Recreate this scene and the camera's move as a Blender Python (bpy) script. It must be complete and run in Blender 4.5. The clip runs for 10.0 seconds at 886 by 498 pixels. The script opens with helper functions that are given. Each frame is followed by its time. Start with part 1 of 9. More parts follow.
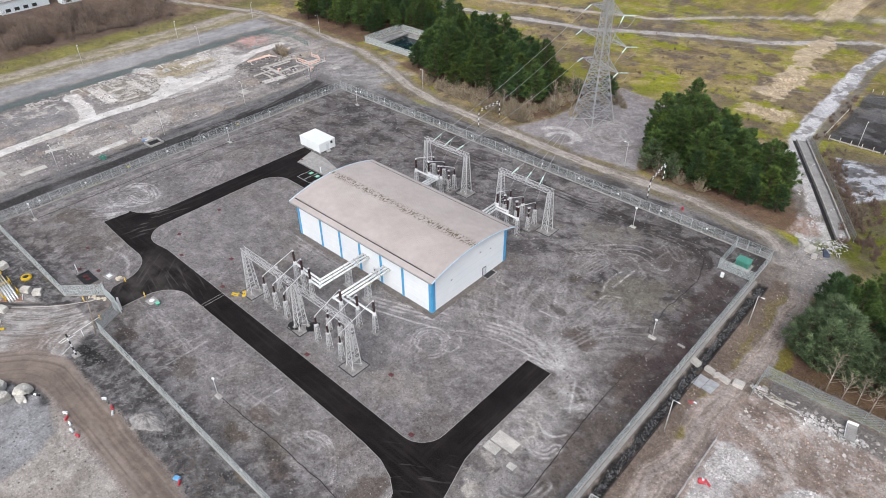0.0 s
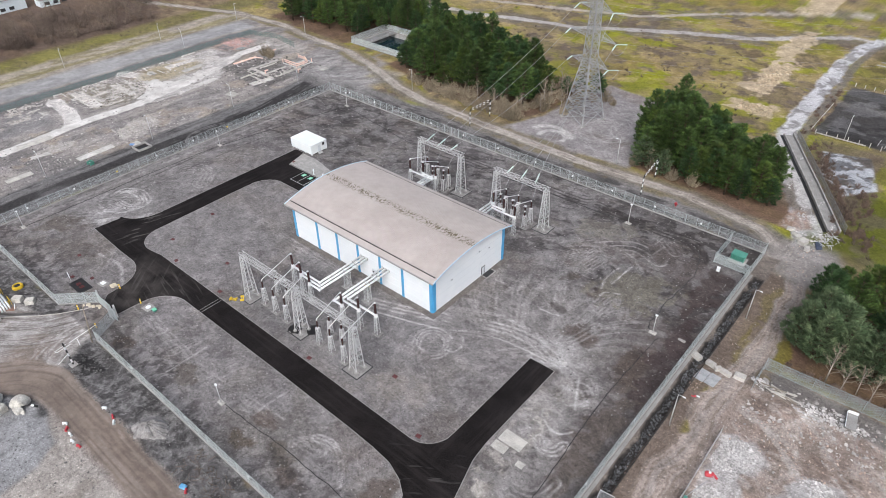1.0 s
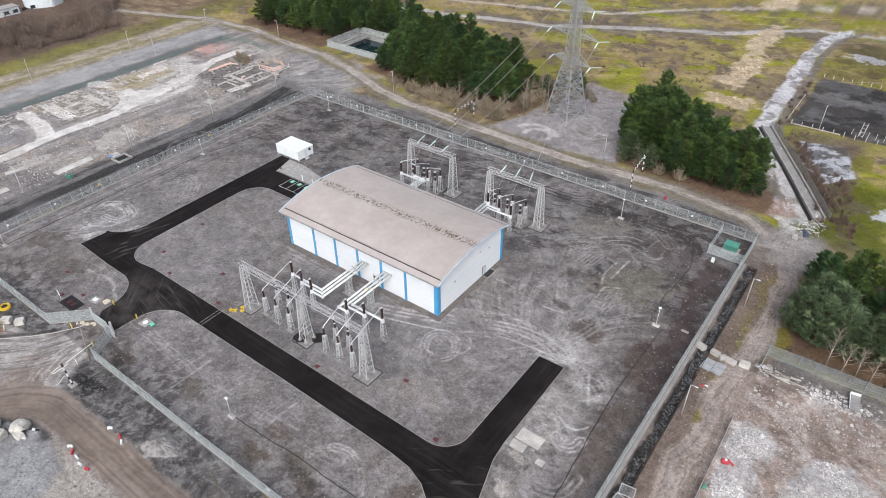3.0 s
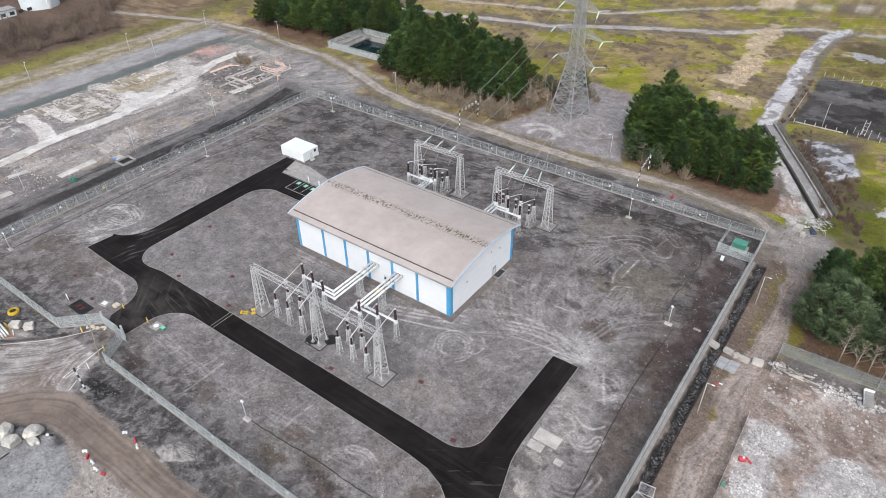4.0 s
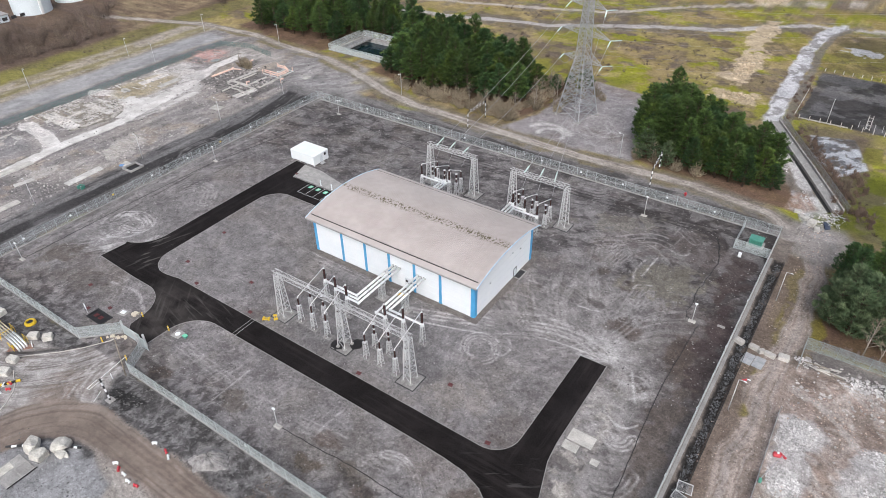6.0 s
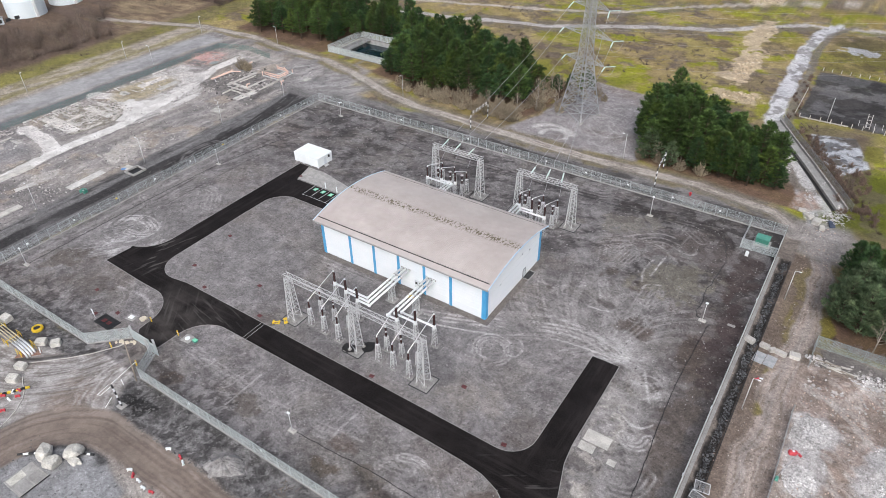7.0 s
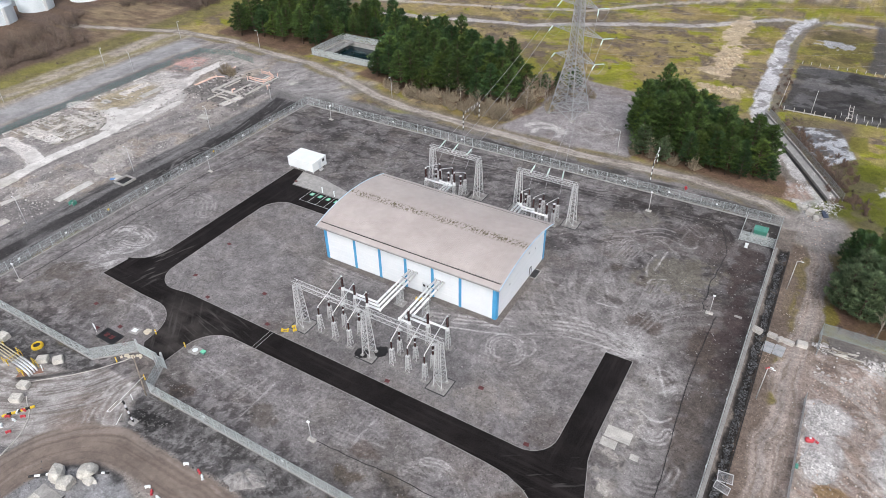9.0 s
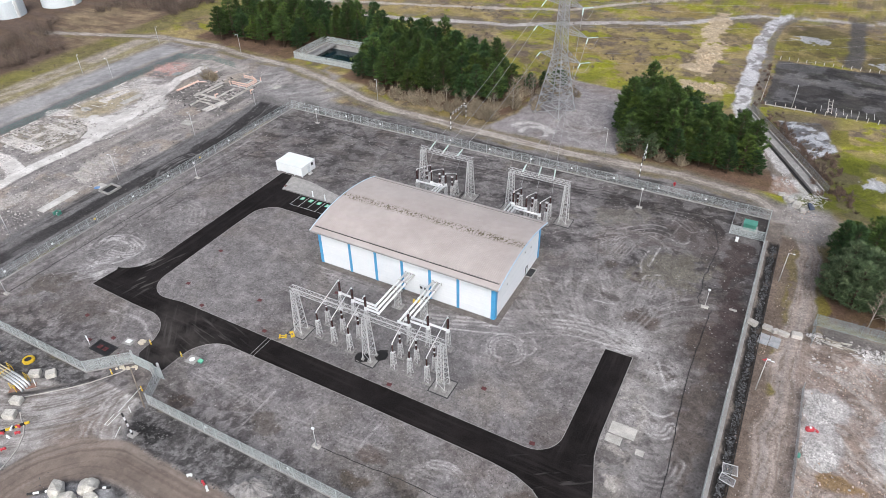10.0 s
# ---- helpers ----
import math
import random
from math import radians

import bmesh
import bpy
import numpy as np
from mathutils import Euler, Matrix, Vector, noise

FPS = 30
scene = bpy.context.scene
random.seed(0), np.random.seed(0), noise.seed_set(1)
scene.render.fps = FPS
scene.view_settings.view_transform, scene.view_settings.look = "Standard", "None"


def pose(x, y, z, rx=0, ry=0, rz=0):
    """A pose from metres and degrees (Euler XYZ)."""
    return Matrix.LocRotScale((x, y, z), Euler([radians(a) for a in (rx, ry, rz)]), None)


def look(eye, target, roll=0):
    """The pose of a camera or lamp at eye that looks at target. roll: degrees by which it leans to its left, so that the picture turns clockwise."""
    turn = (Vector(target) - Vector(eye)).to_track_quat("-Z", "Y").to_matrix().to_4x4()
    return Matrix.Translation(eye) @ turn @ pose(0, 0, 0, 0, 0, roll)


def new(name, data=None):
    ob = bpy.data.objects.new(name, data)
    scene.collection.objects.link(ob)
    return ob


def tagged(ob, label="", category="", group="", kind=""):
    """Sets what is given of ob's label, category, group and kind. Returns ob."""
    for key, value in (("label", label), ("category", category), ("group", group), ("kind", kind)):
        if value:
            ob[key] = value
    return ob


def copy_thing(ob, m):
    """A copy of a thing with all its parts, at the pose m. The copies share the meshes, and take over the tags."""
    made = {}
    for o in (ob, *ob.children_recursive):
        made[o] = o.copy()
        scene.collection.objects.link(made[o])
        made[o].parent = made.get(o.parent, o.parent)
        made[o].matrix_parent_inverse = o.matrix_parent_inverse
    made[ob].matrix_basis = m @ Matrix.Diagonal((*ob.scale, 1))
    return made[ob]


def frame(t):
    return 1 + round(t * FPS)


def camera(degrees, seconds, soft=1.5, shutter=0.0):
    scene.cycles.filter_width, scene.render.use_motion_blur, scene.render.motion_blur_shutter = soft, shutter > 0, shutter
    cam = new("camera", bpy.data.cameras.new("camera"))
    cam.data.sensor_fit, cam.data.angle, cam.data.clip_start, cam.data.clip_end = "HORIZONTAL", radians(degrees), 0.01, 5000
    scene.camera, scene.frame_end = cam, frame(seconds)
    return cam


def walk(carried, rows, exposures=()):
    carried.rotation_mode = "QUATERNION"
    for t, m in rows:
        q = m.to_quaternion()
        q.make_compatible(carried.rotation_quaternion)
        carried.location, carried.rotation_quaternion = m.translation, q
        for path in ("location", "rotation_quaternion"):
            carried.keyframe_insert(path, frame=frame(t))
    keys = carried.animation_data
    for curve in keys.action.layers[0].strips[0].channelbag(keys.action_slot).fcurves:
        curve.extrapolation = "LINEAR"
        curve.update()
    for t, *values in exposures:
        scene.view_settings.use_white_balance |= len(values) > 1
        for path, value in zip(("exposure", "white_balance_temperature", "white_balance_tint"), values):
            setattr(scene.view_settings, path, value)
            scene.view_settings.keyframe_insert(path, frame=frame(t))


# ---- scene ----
cam = camera(68.1, 10.0, 0.8)
PATH = [
    (0, (92.826, -85.613, 91.922), (91.736, -84.431, 90.733), -0.6),
    (0.5, (91.528, -86.709, 91.925), (90.458, -85.51, 90.735), -0.6),
    (1, (89.973, -87.797, 91.948), (88.924, -86.58, 90.757), -0.6),
    (1.5, (88.514, -88.881, 92.003), (87.486, -87.646, 90.812), -0.7),
    (2, (86.95, -89.982, 92.046), (85.945, -88.729, 90.854), -0.7),
    (2.5, (85.483, -91.077, 92.046), (84.499, -89.807, 90.855), -0.7),
    (4, (80.816, -94.332, 92.009), (79.862, -93.037, 90.82), -0.7),
    (4.5, (79.218, -95.331, 92.023), (78.272, -94.031, 90.834), -0.8),
    (5, (77.587, -96.344, 92.066), (76.649, -95.036, 90.878), -0.8),
    (5.5, (76.073, -97.217, 92.076), (75.143, -95.905, 90.888), -0.9),
    (7, (71.156, -100.011, 92.224), (70.254, -98.678, 91.037), -0.9),
    (7.5, (69.548, -100.931, 92.184), (68.659, -99.589, 90.998), -0.9),
    (8, (67.948, -101.708, 92.201), (67.075, -100.356, 91.015), -0.9),
    (8.5, (66.367, -102.559, 92.202), (65.511, -101.195, 91.015), -1.0),
    (9, (64.726, -103.391, 92.233), (63.893, -102.014, 91.046), -1.0),
    (9.5, (63.0, -104.248, 92.217), (62.193, -102.855, 91.031), -1.0),
    (10, (61.339, -104.997, 92.193), (60.561, -103.586, 91.007), -1.1),
]
walk(cam, [(t, look(eye, target, roll)) for t, eye, target, roll in PATH], [(0, 0.3, 6150, 9), (10, 0.3, 6150, 9)])
# ---------------------------------------------------------------- world and light
SUN_EL, SUN_AZ = 46.0, 150.0
world = bpy.data.worlds.new("overcast_sky")
scene.world = world
world.use_nodes = True
wn = world.node_tree
sky = wn.nodes.new("ShaderNodeTexSky")
sky.sky_type = "NISHITA"
sky.sun_disc = False
sky.sun_elevation, sky.sun_rotation = radians(SUN_EL), radians(SUN_AZ)
sky.air_density, sky.dust_density, sky.ozone_density = 1.0, 6.0, 1.0
hsv = wn.nodes.new("ShaderNodeHueSaturation")
hsv.inputs["Saturation"].default_value = 0.55
wn.links.new(sky.outputs[0], hsv.inputs["Color"])
wn.links.new(hsv.outputs[0], wn.nodes["Background"].inputs[0])
wn.nodes["Background"].inputs[1].default_value = 0.14
sun = new("sun", bpy.data.lights.new("sun", "SUN"))
sun.data.energy, sun.data.angle, sun.data.color = 1.1, radians(35), (1.0, 0.985, 0.97)
a, e = radians(SUN_AZ), radians(SUN_EL)
sun.matrix_world = look((math.sin(a) * math.cos(e) * 300, math.cos(a) * math.cos(e) * 300, math.sin(e) * 300), (0, 0, 0))

# ---------------------------------------------------------------- materials


def surf(name, c1, c2=None, scale=1.0, rough=0.8, metal=0.0, bump=0.0, fine=12.0, fine_amt=0.25, rand=0.0, island=0.0, rust=None, spec=0.3):
    """Painted or mineral surface: two tones mixed by a broad noise, a fine grain, wear and relief."""
    m = bpy.data.materials.new(name)
    m.use_nodes = True
    nt = m.node_tree
    N, L = nt.nodes, nt.links
    b = N["Principled BSDF"]
    b.inputs["Roughness"].default_value = rough
    b.inputs["Metallic"].default_value = metal
    b.inputs["Specular IOR Level"].default_value = spec
    tc = N.new("ShaderNodeTexCoord")
    n1 = N.new("ShaderNodeTexNoise")
    n1.inputs["Scale"].default_value, n1.inputs["Detail"].default_value = scale, 5
    n2 = N.new("ShaderNodeTexNoise")
    n2.inputs["Scale"].default_value, n2.inputs["Detail"].default_value = fine, 4
    for n in (n1, n2):
        L.new(tc.outputs["Object"], n.inputs["Vector"])
    r1 = N.new("ShaderNodeValToRGB")
    r1.color_ramp.elements[0].position, r1.color_ramp.elements[1].position = 0.36, 0.64
    r1.color_ramp.elements[0].color = (*c1, 1)
    r1.color_ramp.elements[1].color = (*(c2 or c1), 1)
    L.new(n1.outputs["Fac"], r1.inputs["Fac"])
    mp = N.new("ShaderNodeMapRange")
    mp.inputs["From Min"].default_value, mp.inputs["From Max"].default_value = 0.3, 0.7
    mp.inputs["To Min"].default_value, mp.inputs["To Max"].default_value = 1 - fine_amt, 1 + fine_amt
    L.new(n2.outputs["Fac"], mp.inputs["Value"])
    col = N.new("ShaderNodeMix")
    col.data_type, col.blend_type = "RGBA", "MULTIPLY"
    col.inputs[0].default_value = 1
    L.new(r1.outputs["Color"], col.inputs[6])
    L.new(mp.outputs[0], col.inputs[7])
    out = col.outputs[2]
    for k in (rand, island):
        if not k:
            continue
        src = N.new("ShaderNodeObjectInfo").outputs["Random"] if k is rand else N.new("ShaderNodeNewGeometry").outputs["Random Per Island"]
        mr = N.new("ShaderNodeMapRange")
        mr.inputs["To Min"].default_value, mr.inputs["To Max"].default_value = 1 - k, 1 + k
        L.new(src, mr.inputs["Value"])
        c2n = N.new("ShaderNodeMix")
        c2n.data_type, c2n.blend_type = "RGBA", "MULTIPLY"
        c2n.inputs[0].default_value = 1
        L.new(out, c2n.inputs[6])
        L.new(mr.outputs[0], c2n.inputs[7])
        out = c2n.outputs[2]
    if rust:
        n3 = N.new("ShaderNodeTexNoise")
        n3.inputs["Scale"].default_value, n3.inputs["Detail"].default_value = rust[1], 6
        L.new(tc.outputs["Object"], n3.inputs["Vector"])
        r3 = N.new("ShaderNodeMapRange")
        r3.inputs["From Min"].default_value, r3.inputs["From Max"].default_value = rust[2], rust[2] + 0.1
        L.new(n3.outputs["Fac"], r3.inputs["Value"])
        c3 = N.new("ShaderNodeMix")
        c3.data_type = "RGBA"
        L.new(r3.outputs[0], c3.inputs[0])
        L.new(out, c3.inputs[6])
        c3.inputs[7].default_value = (*rust[0], 1)
        out = c3.outputs[2]
    L.new(out, b.inputs["Base Color"])
    if bump:
        bp = N.new("ShaderNodeBump")
        bp.inputs["Strength"].default_value, bp.inputs["Distance"].default_value = bump, 0.05
        L.new(n2.outputs["Fac"], bp.inputs["Height"])
        L.new(bp.outputs[0], b.inputs["Normal"])
    return m


def glass(name, tint, rough=0.05):
    m = bpy.data.materials.new(name)
    m.use_nodes = True
    b = m.node_tree.nodes["Principled BSDF"]
    b.inputs["Base Color"].default_value = (*tint, 1)
    b.inputs["Roughness"].default_value = rough
    return m


M_WHITE = surf("white_wall_sheet", (0.74, 0.77, 0.80), (0.79, 0.81, 0.83), 0.25, 0.45, fine=3, fine_amt=0.03)
M_BLUE = surf("blue_cladding", (0.075, 0.30, 0.55), (0.095, 0.35, 0.61), 0.5, 0.4, fine=4, fine_amt=0.08)
M_CREAM = surf("white_kiosk_paint", (0.72, 0.75, 0.76), (0.77, 0.79, 0.79), 0.4, 0.5, fine=4, fine_amt=0.04)
M_GALV = surf("galvanised_steel", (0.46, 0.46, 0.46), (0.60, 0.60, 0.60), 0.8, 0.55, 0.1, fine=5, fine_amt=0.12)
M_PYLON = surf("weathered_galvanised_steel", (0.28, 0.28, 0.29), (0.38, 0.38, 0.39), 0.5, 0.6, 0.1, fine=3, fine_amt=0.15)
M_FENCE = surf("fence_steel", (0.44, 0.485, 0.49), (0.53, 0.565, 0.565), 0.6, 0.6, 0.1, fine=4, fine_amt=0.12)
M_PIPE = surf("white_duct_paint", (0.74, 0.75, 0.75), (0.80, 0.81, 0.81), 0.6, 0.4, fine=5, fine_amt=0.04)
M_PORC = surf("brown_porcelain", (0.032, 0.013, 0.013), (0.048, 0.019, 0.018), 2.0, 0.2, fine=6, fine_amt=0.1, spec=0.5)
M_BLACK = surf("black_rubber", (0.022, 0.022, 0.024), (0.035, 0.034, 0.034), 1.0, 0.6)
M_ALU = surf("aluminium_tube", (0.70, 0.71, 0.72), (0.78, 0.78, 0.78), 1.0, 0.35, 0.4, fine_amt=0.06)
M_CONC = surf("concrete_pad", (0.27, 0.26, 0.25), (0.36, 0.345, 0.33), 0.7, 0.9, bump=0.3, fine=6, fine_amt=0.2)
M_PAD = surf("gantry_pad_concrete", (0.19, 0.18, 0.175), (0.27, 0.26, 0.25), 0.7, 0.9, bump=0.3, fine=5, fine_amt=0.25)
M_CONC_L = surf("pale_concrete", (0.36, 0.34, 0.315), (0.50, 0.475, 0.44), 0.5, 0.9, bump=0.3, fine=5, fine_amt=0.2, rand=0.12)
M_KERB = surf("kerb_concrete", (0.29, 0.278, 0.268), (0.37, 0.355, 0.345), 0.5, 0.9, bump=0.2, fine=5, fine_amt=0.15)
M_EDGE = surf("weathered_edging", (0.225, 0.213, 0.206), (0.29, 0.277, 0.268), 0.5, 0.9, bump=0.2, fine=5, fine_amt=0.15)
M_STRIP = surf("path_concrete", (0.225, 0.215, 0.21), (0.29, 0.28, 0.27), 0.4, 0.9, bump=0.2, fine=4, fine_amt=0.18)
M_ASPH = surf("fresh_asphalt", (0.0102, 0.0086, 0.0086), (0.0170, 0.0146, 0.0146), 0.10, 0.85, bump=0.25, fine=5, fine_amt=0.35, spec=0.06)
M_SOILPAVE = surf("soiled_concrete", (0.11, 0.096, 0.088), (0.16, 0.142, 0.132), 0.6, 0.9, bump=0.3, fine=4, fine_amt=0.3)
M_LINE = surf("white_road_paint", (0.50, 0.50, 0.49), (0.62, 0.62, 0.60), 2.0, 0.7)
M_GREENPAINT = surf("green_paint", (0.16, 0.52, 0.34), (0.22, 0.60, 0.42), 2.0, 0.6)
M_TEAL = surf("green_cabinet_paint", (0.07, 0.24, 0.18), (0.10, 0.29, 0.23), 0.6, 0.45)
M_YEL = surf("yellow_paint", (0.62, 0.42, 0.03), (0.70, 0.50, 0.05), 2.0, 0.5)
M_RED = surf("red_plastic", (0.44, 0.035, 0.05), (0.52, 0.08, 0.095), 2.0, 0.5)
M_REDRUST = surf("red_drain_cover", (0.075, 0.024, 0.024), (0.115, 0.038, 0.038), 2.0, 0.7)
M_SALMON = surf("salmon_pipe_paint", (0.70, 0.48, 0.39), (0.76, 0.58, 0.50), 0.8, 0.6)
M_STRING = surf("pale_glass_insulator", (0.55, 0.70, 0.66), (0.68, 0.78, 0.75), 2.0, 0.2, spec=0.6)
M_WOOD = surf("weathered_timber", (0.20, 0.17, 0.14), (0.30, 0.26, 0.21), 1.0, 0.85)
M_VERGE = surf("pale_blue_trim", (0.40, 0.55, 0.68), (0.48, 0.61, 0.72), 1.0, 0.45)
M_DOOR = surf("pale_grey_door", (0.58, 0.62, 0.65), (0.64, 0.67, 0.69), 1.0, 0.5)
M_DARKIN = surf("dark_opening", (0.03, 0.03, 0.033), (0.045, 0.045, 0.045), 1.0, 0.8)
M_PIT = surf("wet_black_pit", (0.012, 0.011, 0.011), (0.025, 0.023, 0.022), 1.0, 0.35)
M_TANK = surf("pale_tank_steel", (0.58, 0.64, 0.68), (0.66, 0.71, 0.74), 0.1, 0.5)
M_BARK = surf("pine_bark", (0.070, 0.052, 0.042), (0.13, 0.095, 0.072), 1.2, 0.9, bump=0.5, fine=6)
M_NEEDLE = surf("pine_needles", (0.030, 0.056, 0.016), (0.086, 0.138, 0.034), 0.55, 0.6, island=0.45, rand=0.30, fine=1.4, fine_amt=0.4)
M_NEEDLE_Y = surf("mid_green_needles", (0.040, 0.070, 0.016), (0.118, 0.165, 0.034), 0.55, 0.6, island=0.45, rand=0.30, fine=1.4, fine_amt=0.4)
M_NEEDLE_B = surf("deep_green_needles", (0.024, 0.052, 0.019), (0.066, 0.120, 0.040), 0.55, 0.6, island=0.45, rand=0.30, fine=1.4, fine_amt=0.4)
M_NEEDLE_G = surf("grey_green_needles", (0.072, 0.112, 0.054), (0.155, 0.20, 0.104), 0.5, 0.65, island=0.4, rand=0.2, fine=1.6, fine_amt=0.3)
M_TWIG = surf("bare_twigs", (0.22, 0.18, 0.13), (0.36, 0.30, 0.215), 0.6, 0.9, island=0.4, rand=0.28)
M_TWIG_D = surf("bare_brown_thicket", (0.105, 0.080, 0.066), (0.19, 0.148, 0.118), 0.06, 0.9, island=0.35)
M_RUBBLE = surf("broken_concrete", (0.30, 0.275, 0.26), (0.46, 0.43, 0.41), 0.3, 0.9, island=0.3, fine=3)
M_BRICKR = surf("brick_rubble", (0.36, 0.26, 0.21), (0.48, 0.38, 0.32), 0.3, 0.9, island=0.35, fine=3)
M_WATER = glass("dark_water", (0.008, 0.022, 0.028), 0.06)

# ---------------------------------------------------------------- mesh tools


class Mesh:
    """Collects vertices and faces of one part."""

    def __init__(self):
        self.v, self.f, self.smooth = [], [], []

    def add(self, vs, fs, smooth=False):
        k = len(self.v)
        self.v += [tuple(p) for p in vs]
        self.f += [tuple(i + k for i in q) for q in fs]
        self.smooth += [smooth] * len(fs)
        return self

    def box(self, x0, y0, z0, x1, y1, z1):
        return self.add([(x, y, z) for z in (z0, z1) for y in (y0, y1) for x in (x0, x1)],
                        [(0, 2, 3, 1), (4, 5, 7, 6), (0, 1, 5, 4), (2, 6, 7, 3), (0, 4, 6, 2), (1, 3, 7, 5)])

    def block(self, cx, cy, z0, sx, sy, sz, c=0.05, m=None):
        """A box with chamfered edges that stands on z0."""
        hx, hy = sx / 2, sy / 2
        v = []
        for z, i in ((z0, 0), (z0 + sz - c, 0), (z0 + sz, c)):
            for x, y in ((-hx + c, -hy), (hx - c, -hy), (hx, -hy + c), (hx, hy - c), (hx - c, hy), (-hx + c, hy), (-hx, hy - c), (-hx, -hy + c)):
                k = 1 - i / max(hx, 1e-6), 1 - i / max(hy, 1e-6)
                v.append((cx + x * k[0], cy + y * k[1], z))
        f = [tuple(reversed(range(8))), tuple(range(16, 24))]
        for r in (0, 8):
            f += [(r + i, r + (i + 1) % 8, r + 8 + (i + 1) % 8, r + 8 + i) for i in range(8)]
        if m:
            v = [tuple(m @ Vector(p)) for p in v]
        return self.add(v, f)

    def bar(self, p, q, r, n=4, r2=None, smooth=False, caps=True):
        p, q = Vector(p), Vector(q)
        d = q - p
        if d.length < 1e-6:
            return self
        d.normalize()
        s = d.cross(Vector((0, 0, 1)) if abs(d.z) < 0.95 else Vector((1, 0, 0))).normalized()
        u = s.cross(d)
        r2 = r if r2 is None else r2
        v = []
        for c, rr in ((p, r), (q, r2)):
            for i in range(n):
                t = 2 * math.pi * (i + 0.5) / n
                v.append(c + s * math.cos(t) * rr + u * math.sin(t) * rr)
        f = [(i, (i + 1) % n, n + (i + 1) % n, n + i) for i in range(n)]
        if caps:
            f += [tuple(reversed(range(n))), tuple(range(n, 2 * n))]
        return self.add(v, f, smooth)

    def tube(self, pts, r, n=8):
        pts = [Vector(p) for p in pts]
        v, f = [], []
        for i, c in enumerate(pts):
            d = (pts[min(i + 1, len(pts) - 1)] - pts[max(i - 1, 0)]).normalized()
            s = d.cross(Vector((0, 0, 1)) if abs(d.z) < 0.95 else Vector((1, 0, 0))).normalized()
            u = s.cross(d)
            v += [c + (s * math.cos(2 * math.pi * k / n) + u * math.sin(2 * math.pi * k / n)) * r for k in range(n)]
        for i in range(len(pts) - 1):
            f += [(i * n + k, i * n + (k + 1) % n, i * n + n + (k + 1) % n, i * n + n + k) for k in range(n)]
        f += [tuple(reversed(range(n))), tuple(range(len(v) - n, len(v)))]
        return self.add(v, f, True)

    def lathe(self, prof, n=12, at=(0, 0, 0), smooth=True):
        """prof: (radius, height) rows, turned about the upright axis at the place."""
        v, f = [], []
        for r, z in prof:
            v += [(at[0] + r * math.cos(2 * math.pi * i / n), at[1] + r * math.sin(2 * math.pi * i / n), at[2] + z) for i in range(n)]
        for k in range(len(prof) - 1):
            f += [(k * n + i, k * n + (i + 1) % n, (k + 1) * n + (i + 1) % n, (k + 1) * n + i) for i in range(n)]
        self.add(v, f, smooth)
        return self.add([v[i] for i in range(n)][::-1], [tuple(range(n))]).add(v[-n:], [tuple(range(n))])

    def ring(self, c, r, w, n=14):
        for i in range(n):
            a0, a1 = 2 * math.pi * i / n, 2 * math.pi * (i + 1) / n
            self.bar((c[0] + r * math.cos(a0), c[1] + r * math.sin(a0), c[2]), (c[0] + r * math.cos(a1), c[1] + r * math.sin(a1), c[2]), w)
        return self

    def data(self, name, mat):
        me = bpy.data.meshes.new(name)
        me.from_pydata(self.v, [], self.f)
        if any(self.smooth):
            me.polygons.foreach_set("use_smooth", self.smooth)
        me.materials.append(mat)
        me.update()
        return me


def part(name, mesh, mat, parent, label="", at=None):
    """One mesh as a part of a thing."""
    ob = new(name, mesh.data(name, mat) if isinstance(mesh, Mesh) else mesh)
    ob.parent = parent
    if at is not None:
        ob.matrix_basis = at
    return tagged(ob, label)


def thing(name, label, category, at=None, group="", kind="", mesh=None, mat=None):
    """A top-level thing: an Empty at its base, or one mesh."""
    ob = new(name, mesh.data(name, mat) if mesh else None)
    ob.matrix_basis = at if at is not None else Matrix()
    return tagged(ob, label, category, group, kind)


def fbm(x, y, size, octaves=4, seed=0):
    """Smooth value noise from 0 to 1; size in metres."""
    x, y = np.asarray(x, np.float32), np.asarray(y, np.float32)
    total, amp, norm = np.zeros_like(x), 1.0, 0.0
    for o in range(octaves):
        grid = np.random.RandomState(seed * 31 + o).rand(256, 256).astype(np.float32).ravel()
        u, v = x * np.float32(2 ** o / size) + np.float32(57.3 * o), y * np.float32(2 ** o / size) + np.float32(31.7 * o)
        i, j = np.floor(u).astype(np.int32), np.floor(v).astype(np.int32)
        fu, fv = u - i, v - j
        fu, fv = fu * fu * (3 - 2 * fu), fv * fv * (3 - 2 * fv)
        i0, i1, j0, j1 = (i & 255) << 8, ((i + 1) & 255) << 8, j & 255, (j + 1) & 255
        low = grid[i0 + j0]
        low += (grid[i1 + j0] - low) * fu
        top = grid[i0 + j1]
        top += (grid[i1 + j1] - top) * fu
        total += np.float32(amp) * (low + (top - low) * fv)
        norm += amp
        amp *= 0.55
    return total / norm


def line_dist(x, y, pts):
    """Distance to a polyline."""
    best = np.full_like(x, 1e9)
    for (ax, ay), (bx, by) in zip(pts, pts[1:]):
        dx, dy = bx - ax, by - ay
        t = np.clip(((x - ax) * dx + (y - ay) * dy) / (dx * dx + dy * dy + 1e-9), 0, 1)
        best = np.minimum(best, np.hypot(x - ax - t * dx, y - ay - t * dy))
    return best


